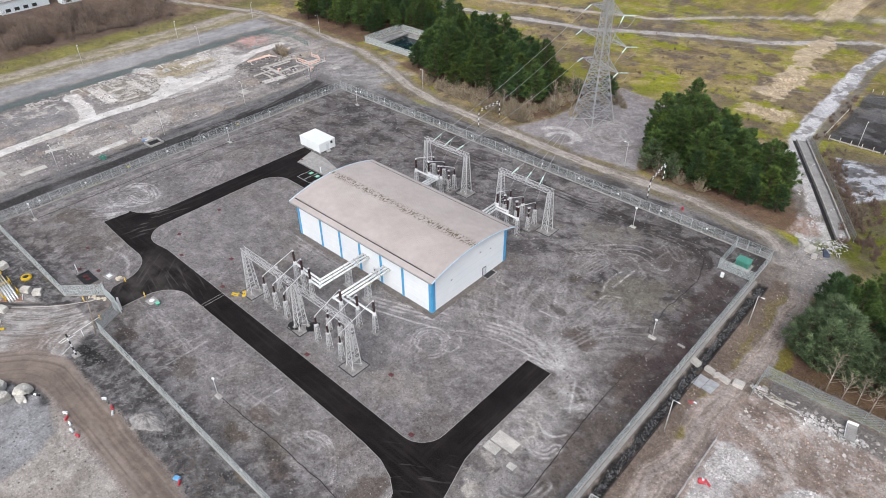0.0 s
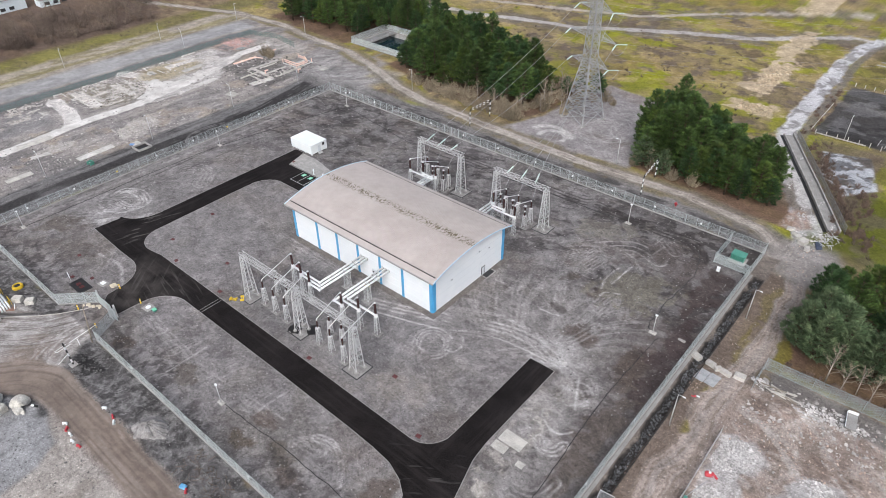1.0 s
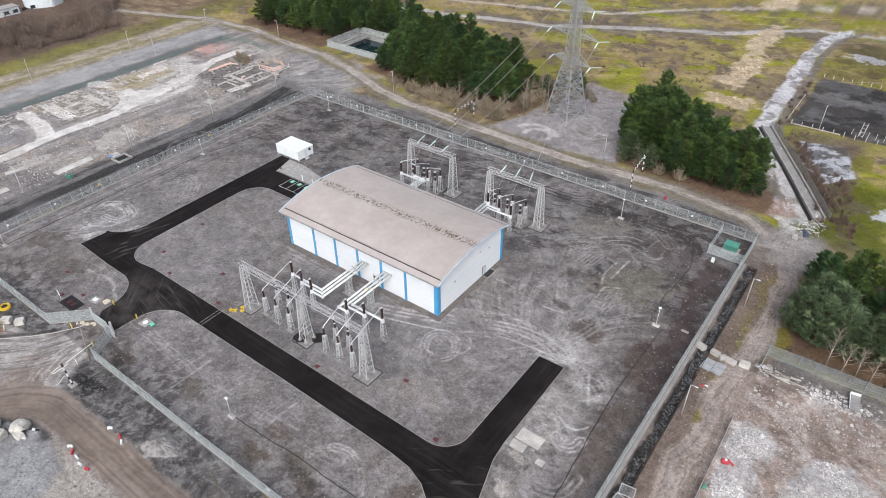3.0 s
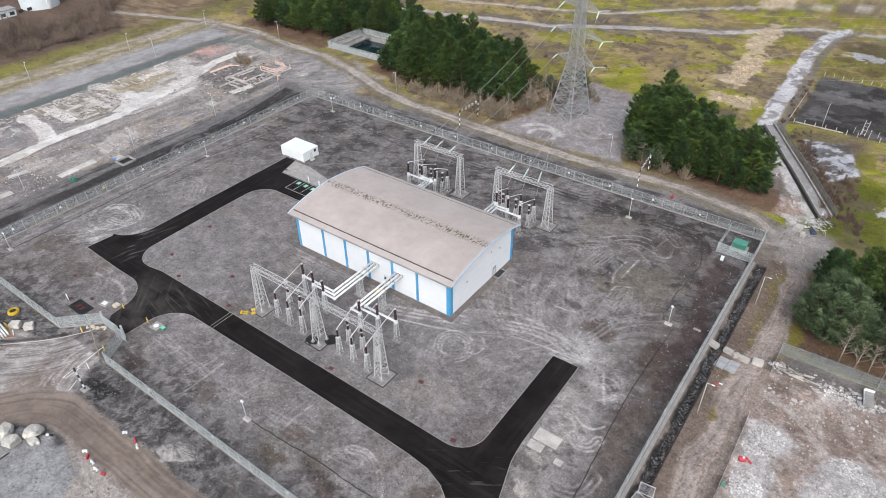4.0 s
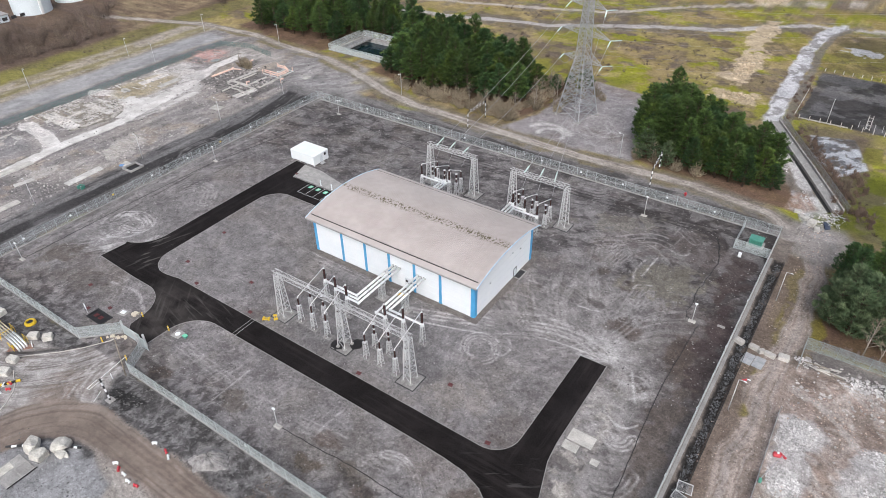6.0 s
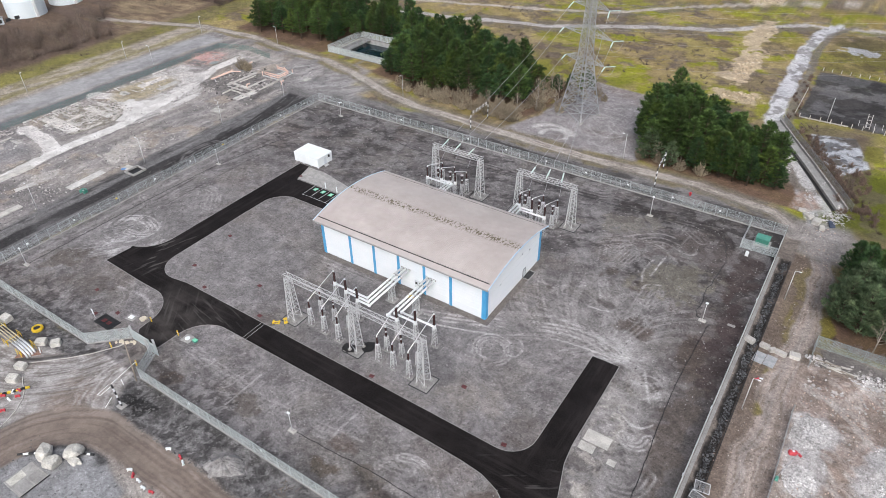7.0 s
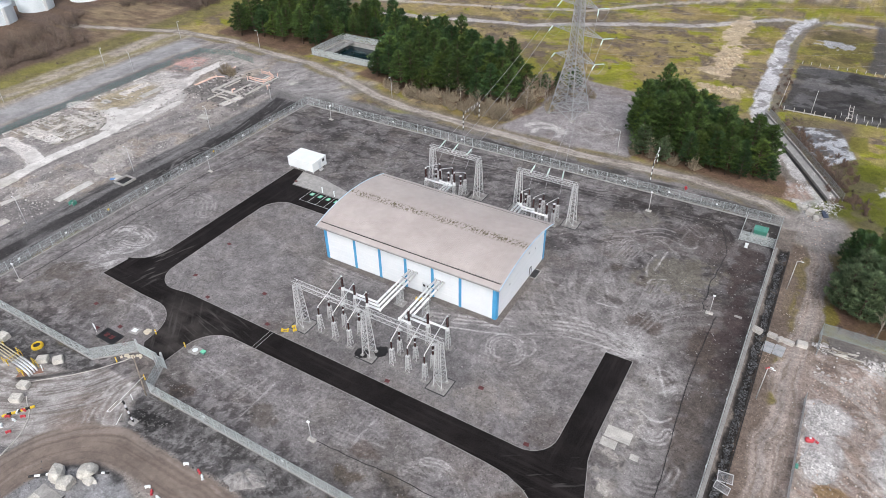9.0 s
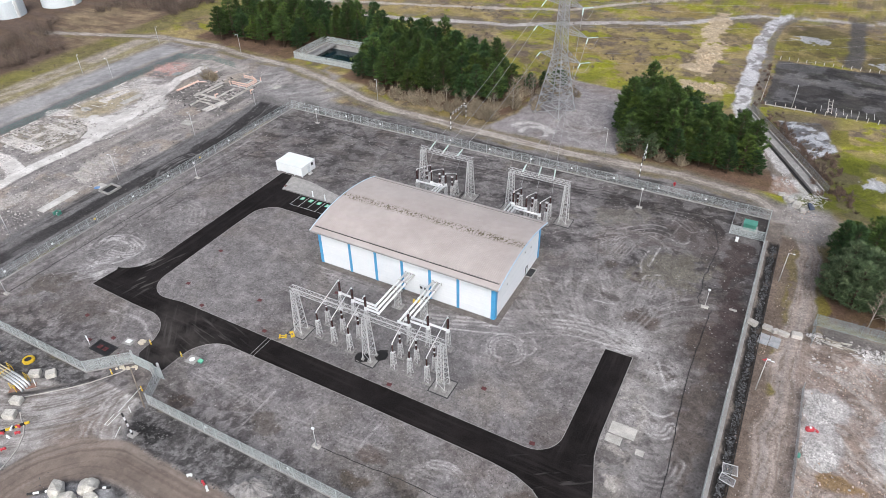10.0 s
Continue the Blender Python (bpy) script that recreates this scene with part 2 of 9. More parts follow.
def inside(x, y, pts):
    """Signed distance to a closed outline, positive inside."""
    pts = list(pts)
    d = line_dist(x, y, pts + pts[:1])
    c = np.zeros(x.shape, bool)
    for (ax, ay), (bx, by) in zip(pts, pts[1:] + pts[:1]):
        if ay != by:
            c ^= ((ay > y) != (by > y)) & (x < (bx - ax) * (y - ay) / (by - ay) + ax)
    return np.where(c, d, -d)


def rect(x, y, x0, y0, x1, y1):
    return np.minimum(np.minimum(x - x0, x1 - x), np.minimum(y - y0, y1 - y))


def step(v, soft):
    return np.clip(v / soft + 0.5, 0, 1)

# ---------------------------------------------------------------- ground


def axis(lo, hi, fine, mid_lo, mid_hi, mid, far):
    """Grid lines: fine from lo to hi, coarser out to mid_lo and mid_hi, then widening to the horizon."""
    a = list(np.arange(lo, hi + fine / 2, fine))
    a = list(np.arange(mid_lo, lo - mid / 2, mid)) + a + list(np.arange(a[-1] + mid, mid_hi, mid))
    s = mid
    while a[-1] < far:
        s *= 1.18
        a.append(a[-1] + s)
    s = mid
    while a[0] > -far:
        s *= 1.18
        a.insert(0, a[0] - s)
    return np.array(a)


TRACK = [(-230, 66), (-180, 84), (-152, 87), (-132, 84), (-106, 83), (-80, 75.5), (-66, 69.5), (-51, 66.5), (-18, 64.5), (11, 63.5), (43, 65), (63, 62), (74, 53), (78, 40), (78, 25), (76.5, 10), (75.5, -6), (75, -30), (74.5, -70)]
HAUL = [(-36, -130), (-32.5, -95), (-31, -85.4), (-29.4, -79.6), (-25.3, -75.0), (-18.7, -72.2), (-10.4, -71.8), (4, -71.9), (16, -72.1), (30, -73.2), (60, -77), (110, -82)]
CONCRETE_ROAD = [(-119, -75), (-121.5, -50), (-122.6, -34.7), (-124.2, -21), (-124.6, -12), (-123.6, -2), (-124, 6), (-126, 14), (-127, 24), (-129.5, 34), (-133.5, 45), (-136.8, 54), (-137, 66)]
CONCRETE_LOOP = [(-125, -19), (-131, -16.5), (-138, -15.2), (-147, -15)]
CONCRETE_LOOP2 = [(-127.5, 10), (-135.5, 15.5), (-146, 16.5), (-153, 13)]
PALE_TRACK = [(56, 226), (50, 212), (49, 190), (50, 164), (50.5, 135), (51, 121), (55, 104), (61, 91), (67, 80), (73, 66), (77, 52)]
FAR_TRACK = [(-170, 135), (-110, 150), (-52, 164), (-20, 182), (14, 196), (45, 222), (93, 231), (180, 240)]
FAR_TRACK_2 = [(-180, 150), (-113, 170), (-37, 194), (30, 250), (120, 300)]


def build_ground():
    xs = axis(-92, 98, 0.27, -190, 130, 0.8, 2500)
    xs = np.concatenate([xs[xs < -158], np.arange(-158, -92.1, 0.45), xs[xs > -92.1]])
    ys = axis(-86, 66, 0.27, -112, 215, 1.0, 2500)
    ys = np.concatenate([ys[ys < 66.2], np.arange(66.5, 185, 0.6), ys[ys > 185.3]])
    X, Y = np.meshgrid(xs, ys)
    x, y = X.ravel(), Y.ravel()
    n1, n2, n3 = fbm(x, y, 30, 5, 1), fbm(x, y, 7, 4, 2), fbm(x, y, 2.2, 3, 3)
    wx, wy = x + 3.0 * (fbm(x, y, 9, 3, 4) - 0.5), y + 3.0 * (fbm(x, y, 9, 3, 5) - 0.5)
    n4 = fbm(x, y, 14, 5, 6)
    streak = fbm(x * 0.35, y, 3.0, 4, 7)
    C = np.zeros((len(x), 3))
    smooth = np.zeros(len(x))
    lx, ly = x + 0.9 * (fbm(x, y, 7, 2, 41) - 0.5), y + 0.9 * (fbm(x, y, 7, 2, 42) - 0.5)

    def strokes(angle, size, seed, at, soft=0.05, long=4.0):
        """Brush-like smears along one direction."""
        c, s = math.cos(radians(angle)), math.sin(radians(angle))
        return hi(fbm((x * c + y * s) / long, -x * s + y * c, size, 4, seed), at, soft)

    def lay(colour, w):
        w = np.clip(w, 0, 1)[:, None]
        C[:] = C * (1 - w) + np.array(colour) * w

    def hi(n, at, soft=0.12):
        return np.clip((n - at) / soft + 0.5, 0, 1)

    # rough grassland and heath out to the horizon
    C[:] = (0.252, 0.198, 0.074)
    lay((0.225, 0.225, 0.035), 0.85 * hi(n1, 0.50, 0.2))
    lay((0.235, 0.25, 0.025), 0.9 * hi(n4, 0.58, 0.08))
    lay((0.33, 0.26, 0.125), 0.65 * hi(fbm(x, y, 40, 4, 8), 0.56, 0.12))
    lay((0.15, 0.112, 0.075), 0.85 * hi(n2, 0.60, 0.12) * hi(n1, 0.45, 0.3))
    scrub = fbm(x + 0.25 * y, y * 1.3, 17, 5, 301)
    lay((0.185, 0.145, 0.095), 0.80 * hi(scrub, 0.545, 0.05))
    lay((0.145, 0.115, 0.095), 0.75 * hi(fbm(x, y, 5, 4, 302), 0.56, 0.05) * hi(scrub, 0.50, 0.08))
    lay((0.235, 0.245, 0.018), 0.85 * hi(fbm(x, y * 1.4, 13, 5, 303), 0.575, 0.035) * (1 - hi(scrub, 0.53, 0.05)))
    lay((0.40, 0.315, 0.17), 0.45 * hi(fbm(x, y, 6, 4, 304), 0.60, 0.05))
    # wood floor and verges west of the site
    lay((0.13, 0.095, 0.075), step(-193 - wx + 0.08 * (wy - 40), 14) * step(200 - np.abs(wy - 60), 40))
    lay((0.30, 0.235, 0.145), 0.9 * step(inside(wx, wy, [(-196, 52), (-212, 64), (-245, 82), (-245, 102), (-216, 109), (-205, 108), (-195, 80)]), 4))
    lay((0.19, 0.145, 0.10), 0.6 * step(inside(wx, wy, [(-196, 52), (-212, 64), (-245, 82), (-245, 102), (-216, 109), (-205, 108), (-195, 80)]), 4) * hi(n2, 0.54, 0.1))
    lay((0.15, 0.105, 0.072), 0.75 * step(-198 - wx, 6) * hi(fbm(x, y, 4.5, 5, 407), 0.53, 0.06))
    lay((0.185, 0.165, 0.068), 0.9 * step(rect(wx, wy, -199, -120, -186, 190), 4))
    lay((0.215, 0.205, 0.050), 0.6 * step(rect(wx, wy, -199, -120, -186, 190), 4) * hi(n2, 0.54, 0.08))
    lay((0.40, 0.36, 0.31), 0.85 * step(rect(wx, wy, -187, -120, -171, 86), 3))
    lay((0.24, 0.21, 0.12), 0.7 * step(rect(wx, wy, -187, -120, -171, 86), 3) * strokes(85, 2.5, 61, 0.52))
    lay((0.23, 0.205, 0.09), 0.75 * step(rect(wx, wy, -179, -120, -175.5, 80), 2))
    # demolished works on the west side
    w = step(rect(wx, wy, -172, -130, -83, 84), 3)
    lay((0.265, 0.25, 0.245), w)
    lay((0.36, 0.335, 0.31), 0.8 * w * hi(n4, 0.48, 0.14))
    lay((0.18, 0.172, 0.172), 0.7 * w * hi(n1, 0.58, 0.12))
    lay((0.43, 0.405, 0.38), 0.4 * w * strokes(88, 2.2, 62, 0.58))
    lay((0.15, 0.14, 0.138), 0.4 * w * strokes(84, 2.6, 63, 0.60))
    lay((0.34, 0.29, 0.235), 0.6 * w * hi(n2, 0.62, 0.08))
    lay((0.37, 0.37, 0.375), 0.9 * step(rect(wx, wy, -171, -130, -160, 78), 2.5))
    lay((0.30, 0.30, 0.305), 0.7 * step(rect(wx, wy, -171, -130, -160, 78), 2.5) * strokes(90, 2.0, 64, 0.52))
    lay((0.165, 0.17, 0.18), 0.85 * step(rect(wx, wy, -158.5, -130, -153.2, 74), 1.5))
    smooth = np.maximum(smooth, 0.65 * step(rect(wx, wy, -172, -130, -153, 78), 2.5))
    island = [(-148, -9), (-131, -8), (-128.6, 4), (-133, 11.5), (-139, 12), (-151, 2)]
    iw = step(inside(lx, ly, island), 0.8)
    lay((0.27, 0.25, 0.21), iw)
    lay((0.19, 0.18, 0.145), 0.8 * step(0.8 - np.abs(inside(lx, ly, island)), 0.6))
    lay((0.235, 0.23, 0.232), 0.8 * step(rect(lx, ly, -146, -50, -131, -21), 3))
    plaza = [(-127.9, 5), (-128, 9.6), (-134.5, 17), (-133.3, 31.5), (-138.6, 39.9), (-136, 44), (-127, 39), (-121, 33.5), (-120.5, 13.1), (-121.3, -1.5)]
    lay((0.55, 0.53, 0.51), 0.8 * step(inside(lx, ly, plaza) + 2.4 * (n3 - 0.5), 0.7))
    for line, width in ((CONCRETE_ROAD, 2.1), (CONCRETE_LOOP, 2.6), (CONCRETE_LOOP2, 2.6)):
        lay((0.70, 0.675, 0.65), (0.9 + 0.5 * (n2 - 0.5)) * step(width - line_dist(lx, ly, line) + 1.6 * (n3 - 0.5), 0.45))
    smooth = np.maximum(smooth, 0.6 * step(2.4 - line_dist(lx, ly, CONCRETE_ROAD), 0.6))
    lay((0.20, 0.19, 0.185), 0.55 * step(inside(lx, ly, plaza) + 2, 1) * strokes(80, 1.2, 95, 0.60, 0.05, 5.0))
    for line in (CONCRETE_ROAD,):
        lay((0.14, 0.135, 0.13), 0.6 * step(0.35 - np.abs(line_dist(lx, ly, line) - 2.9), 0.4) * hi(n2, 0.5, 0.1))
    for q in ([(-151.2, -8.4), (-149, -4.4), (-132.2, -4.9), (-133, -9.1)], [(-150, -1), (-149, 1.5), (-137, 2), (-137, -1.2)], [(-148, 4), (-147.5, 6.5), (-134, 7.5), (-134, 4.5)], [(-147, 9), (-146, 11), (-138, 11.6), (-138, 9.4)]):
        lay((0.66, 0.635, 0.60), 0.85 * step(inside(x, y, q) + 0.8 * (n3 - 0.5), 0.5) * hi(n2 + 0.3 * (n3 - 0.5), 0.38, 0.1))
    lay((0.56, 0.54, 0.52), 0.75 * step(rect(wx, wy, -151, 24, -133, 50), 4) * hi(n2, 0.47, 0.1))
    lay((0.36, 0.31, 0.20), 0.8 * step(7.5 - np.hypot(wx + 143, (wy - 26) * 0.6), 3))
    lay((0.52, 0.32, 0.285), 0.8 * step(6.5 - np.hypot(wx + 148, (wy - 59) * 0.9) + 2 * (n3 - 0.5), 3) * hi(n3, 0.40, 0.2))
    lay((0.24, 0.36, 0.38), 0.6 * step(1.6 - np.hypot(wx + 142, (wy - 57) * 0.9), 1.0))
    lay((0.56, 0.53, 0.49), 0.9 * iw * strokes(90, 1.6, 87, 0.50, 0.08, 2.0))
    yard0 = [(-130.5, 40), (-126.5, 50), (-114.6, 64), (-103, 66), (-101, 36), (-117.5, 39)]
    lay((0.15, 0.142, 0.138), 0.85 * step(inside(lx, ly, yard0), 1.5))
    for k in range(7):
        lay((0.30, 0.285, 0.27), 0.6 * step(0.25 - np.abs(lx + 124 - 3.1 * k + 0.15 * (y - 46)), 0.35) * step(inside(lx, ly, yard0), 1) * hi(n2, 0.44, 0.1))
    lay((0.55, 0.52, 0.49), 0.9 * step(inside(lx, ly, [(-109.5, 37.6), (-106.5, 37.2), (-105.5, 46), (-108.3, 46.3)]) + 0.9 * (n3 - 0.5), 0.5))
    lay((0.60, 0.575, 0.55), 0.9 * step(inside(x, y, [(-147.6, 27.2), (-146.4, 38), (-143.8, 37.5), (-144.2, 27)]) + 0.8 * (n3 - 0.5), 0.5))
    for cx, cy, rx, ry in ((-136, 68, 4, 1.6), (-107, -6, 5, 7), (-113, -30, 3, 5)):
        lay((0.50, 0.475, 0.45), 0.7 * step(1 - np.hypot((wx - cx) / rx, (wy - cy) / ry) + 1.4 * (n3 - 0.5), 0.3))
    lay((0.45, 0.42, 0.38), 0.8 * step(rect(wx, wy, -150, -36, -137, -24), 1.5) * hi(n3, 0.5, 0.1))
    # dark service strip outside the west fence
    lay((0.125, 0.122, 0.122), 0.92 * step(rect(wx, wy, -97.5, -130, -83, 66), 2.0))
    lay((0.19, 0.187, 0.19), 0.8 * step(rect(wx, wy, -97.5, -130, -83, 66), 2.0) * strokes(90, 1.6, 65, 0.53, long=6))
    lay((0.045, 0.043, 0.043), 0.95 * step(1.9 - np.abs(lx + 90.4 - 0.055 * np.clip(y + 10, 0, 70)) + 1.2 * (n2 - 0.5), 0.5) * step(64 - wy, 3) * hi(fbm(x, y, 22, 2, 66), 0.30, 0.15))
    lay((0.055, 0.053, 0.053), 0.8 * step(rect(wx, wy, -97.5, -130, -83, 66), 2.0) * strokes(90, 1.3, 67, 0.60, long=7))
    lay((0.25, 0.245, 0.245), 0.5 * step(0.7 - np.abs(wx + 93.8), 0.8) * hi(n2, 0.45, 0.2))
    rut = line_dist(lx, ly, [(-86.6, -6), (-87.1, 4), (-88, 22), (-91.6, 44), (-96, 60)])
    lay((0.040, 0.038, 0.038), 0.90 * step(2.3 - rut + 1.4 * (n2 - 0.5), 0.6))
    lay((0.21, 0.205, 0.205), 0.65 * step(0.16 - np.abs(rut - 1.0), 0.25) * hi(fbm(x, y, 5, 3, 356), 0.5, 0.08))
    lay((0.20, 0.195, 0.195), 0.6 * step(0.16 - np.abs(rut - 2.6), 0.25) * hi(fbm(x, y, 5, 3, 357), 0.5, 0.08))
    for r in (3.2, 4.3, 5.2):
        lay((0.23, 0.225, 0.225), 0.7 * step(0.25 - np.abs(np.hypot(lx + 85.6, (ly - 6.5) * 0.6) - r), 0.25) * step(-85.4 - lx, 1) * hi(fbm(x, y, 3, 3, 358), 0.42, 0.1))
    # north-east strip, pylon yard and track
    lay((0.20, 0.192, 0.19), step(rect(wx, wy, -112, 52, 80, 62.5), 2.5))
    lay((0.075, 0.073, 0.073), 0.9 * step(rect(wx, wy, -82, 53.2, 75, 58.5), 1.5) * strokes(0, 1.8, 68, 0.46, 0.08))
    lay((0.045, 0.043, 0.043), 0.75 * step(rect(wx, wy, -80, 53.2, 46, 61.5), 2.0) * strokes(3, 1.1, 402, 0.55, 0.05, 6.0)
        * hi(fbm(x, y, 16, 3, 406), 0.42, 0.15))
    lay((0.36, 0.35, 0.345), 0.9 * step(rect(wx, wy, -114, 58, -74, 78), 6) * hi(n4, 0.36, 0.25))
    lay((0.20, 0.19, 0.185), 0.6 * step(rect(wx, wy, -114, 58, -74, 78), 6) * strokes(60, 2.0, 69, 0.54))
    yard = [(-20, 67), (-13, 82), (-13, 100), (-8, 118), (12, 116), (23, 104), (27, 88), (24, 67)]
    w = step(inside(wx, wy, yard), 1.5)
    lay((0.285, 0.268, 0.272), w)
    lay((0.235, 0.195, 0.18), 0.6 * w * hi(n4, 0.54, 0.12))
    for cx, cy, r0 in ((6, 84, 5), (6, 84, 6.2), (10, 90, 8), (12, 78, 4), (14, 92, 6.5), (12, 78, 5.2)):
        lay((0.44, 0.428, 0.425), 0.6 * w * step(0.3 - np.abs(np.hypot(lx - cx, (ly - cy) * 0.7) - r0), 0.35) * hi(fbm(x, y, 6, 3, int(400 + cx + r0)), 0.50, 0.08))
    lay((0.30, 0.288, 0.285), 0.5 * w * strokes(30, 1.6, 83, 0.58))
    lay((0.52, 0.50, 0.49), 0.9 * step(0.9 - np.abs(np.hypot((wx + 4) * 0.8, wy - 73) - 4.6), 0.8) * step(wy - 72.5, 2))
    brush_y = np.hypot(wx - 4, (wy - 84) * 1.1)
    lay((0.36, 0.345, 0.34), 0.5 * w * hi(fbm(brush_y * 2.2, np.arctan2(wy - 84, wx - 4) * 2, 1.2, 4, 99), 0.57, 0.07))
    for r in (9, 11.5, 14):
        lay((0.33, 0.31, 0.30), 0.5 * step(0.35 - np.abs(np.hypot(wx - 6, wy - 92) - r), 0.5) * hi(n2, 0.5, 0.1))
    # needle litter under the pines
    for pts in ([(-84, 83), (-60, 77), (-20, 74), (-14, 84), (-14, 112), (-84, 122)], [(24, 69), (68, 66), (72, 74), (50, 104), (26, 96)], [(80.5, 17), (130, 17.5), (130, 62), (84, 56)], [(-165, 90), (-114, 88), (-108, 116), (-84, 114), (-84, 136), (-170, 136)]):
        lay((0.145, 0.092, 0.066), 0.92 * step(inside(wx, wy, pts), 2))
    lay((0.19, 0.185, 0.06), 0.6 * step(0.7 - np.abs(line_dist(x, y, TRACK) - 3.4), 0.8) * hi(n2, 0.62, 0.06) * step(wy - 58, 2))
    lay((0.30, 0.29, 0.28), 0.95 * step(rect(x, y, -112.6, 90.2, -83.4, 111.6), 0.6))
    d = line_dist(lx, ly, TRACK) + 0.6 * (n3 - 0.5)
    lay((0.20, 0.18, 0.155), 0.8 * step(3.6 - d, 2) * step(77 - wy, 3) * step(wy - 57, 2) * step(wx + 112, 4))
    lay((0.20, 0.165, 0.09), 0.6 * step(4.4 - d, 1.5) * hi(n2, 0.52, 0.12))
    lay((0.40, 0.365, 0.325), 0.95 * step(1.7 - d, 0.6))
    lay((0.41, 0.38, 0.35), 0.75 * step(0.4 - np.abs(d - 0.9), 0.4) * hi(n2, 0.35, 0.2))
    lay((0.20, 0.175, 0.15), 0.6 * step(2.6 - d, 1.2) * hi(fbm(d * 2.2, x * 0.18 + y * 0.1, 1.5, 3, 70), 0.58, 0.06))
    for line, width, tone in ((FAR_TRACK, 1.9, (0.46, 0.44, 0.425)), (FAR_TRACK_2, 1.6, (0.45, 0.41, 0.36)), (PALE_TRACK, 2.9, (0.57, 0.575, 0.60))):
        d = line_dist(wx, wy, line)
        if line is not PALE_TRACK:
            lay((0.17, 0.15, 0.125), 0.75 * step(width + 5 - d, 3) * hi(n2, 0.48, 0.15))
        lay(tone, 0.92 * step(width - d + 1.6 * (n3 - 0.5), 1.0))
    lay((0.17, 0.155, 0.14), 0.8 * step(1.2 - np.abs(line_dist(x, y, [(p + 4.2, q) for p, q in PALE_TRACK[:7]]) - 0.2) + 1.2 * (n3 - 0.5), 1.0))
    for cx, cy, rx, ry in ((33, 162, 5, 18), (37, 131, 8, 5), (30, 199, 4, 22), (22, 262, 7, 22), (31, 148, 6, 4)):
        lay((0.50, 0.41, 0.29), 0.9 * step(1 - np.hypot((wx - cx) / rx, (wy - cy) / ry) + 1.2 * (n3 - 0.5), 0.25))
    lay((0.20, 0.19, 0.185), 0.75 * step(2.6 - line_dist(lx, ly, PALE_TRACK), 0.5) * hi(fbm(x, y, 3.2, 4, 192), 0.56, 0.05))
    lay((0.15, 0.13, 0.045), 0.85 * step(rect(wx, wy, 57, 171, 140, 216), 3) * hi(n4, 0.40, 0.2))
    lay((0.10, 0.085, 0.04), 0.7 * step(rect(wx, wy, 57, 171, 140, 216), 3) * hi(n2, 0.52, 0.1))
    # old car park, bright grass and white deposits in the north-east
    lay((0.098, 0.112, 0.012), 0.92 * step(rect(wx, wy, 72, 62, 160, 97), 5) * hi(n4, 0.36, 0.12))
    lay((0.12, 0.10, 0.07), 0.7 * step(rect(wx, wy, 72, 62, 160, 97), 5) * hi(n2, 0.56, 0.1))
    lay((0.135, 0.108, 0.078), 0.8 * step(rect(wx, wy, 60, 76, 80, 122), 4))
    lay((0.055, 0.054, 0.056), 0.95 * step(rect(wx, wy, 57.5, 125, 180, 169), 1.0))
    lay((0.20, 0.19, 0.175), 0.8 * step(rect(wx, wy, 57, 150, 180, 154), 3) * hi(n2, 0.45, 0.12))
    lay((0.15, 0.148, 0.15), 0.7 * step(rect(wx, wy, 60, 126, 180, 168), 1.5) * hi(fbm(x, y * 1.5, 9, 5, 306), 0.55, 0.05))
    lay((0.028, 0.026, 0.026), 0.7 * step(rect(wx, wy, 60, 126, 180, 168), 1.5) * hi(fbm(x, y * 1.5, 6, 5, 307), 0.58, 0.04))
    lay((0.12, 0.12, 0.122), 0.6 * step(rect(wx, wy, 57.5, 125, 180, 169), 1.0) * hi(n4, 0.58, 0.06))
    lay((0.085, 0.082, 0.082), 0.9 * step(rect(wx, wy, 80, 172, 86, 232), 1.5))
    pond = step(inside(lx, ly, [(63, 113.4), (75.2, 117), (80.5, 99), (74.2, 91), (67, 100)]), 1.0)
    lay((0.15, 0.155, 0.17), 0.95 * pond)
    lay((0.46, 0.48, 0.51), 0.9 * pond * hi(fbm(x, y, 3.4, 5, 191), 0.505, 0.03))
    lay((0.50, 0.52, 0.55), 0.8 * step(0.6 - np.abs(inside(lx, ly, [(63, 113.4), (75.2, 117), (80.5, 99), (74.2, 91), (67, 100)]) - 0.4), 0.6) * hi(n3, 0.45, 0.1))
    lay((0.10, 0.085, 0.07), 0.8 * pond * hi(fbm(x, y, 3, 4, 305), 0.63, 0.03))
    for cx, cy, rx, ry in ((68, 197, 6, 4), (92, 82, 3, 3), (100, 178, 8, 4)):
        lay((0.40, 0.41, 0.435), 0.9 * step(1 - np.hypot((wx - cx) / rx, (wy - cy) / ry) + 2.2 * (n3 - 0.5), 0.2))
    lay((0.165, 0.155, 0.03), 0.9 * step(inside(lx, ly, [(78.3, 114), (83.2, 115.4), (83.6, 103.5), (78.5, 103.2)]), 0.8))
    lay((0.54, 0.53, 0.52), 0.9 * step(1.5 - line_dist(lx, ly, [(49.5, 118), (50.9, 115.3), (63.8, 89.5), (69.6, 76.8), (73.6, 70.2)]) + 1.4 * (n3 - 0.5), 0.5) * hi(n2, 0.36, 0.2))
    ring = np.hypot(lx + 2.8, (ly - 71.6) * 1.0)
    lay((0.56, 0.54, 0.53), 0.85 * step(0.8 - np.abs(ring - 3.9), 0.5) * step(ly - 70.2, 1.5))
    # eastern demolition site
    w = step(rect(lx, ly, 70, -140, 190, 16.4), 1.5)
    lay((0.315, 0.258, 0.226), w)
    lay((0.40, 0.345, 0.31), 0.6 * w * hi(n4, 0.50, 0.15))
    lay((0.20, 0.155, 0.13), 0.7 * w * hi(n2, 0.60, 0.1))
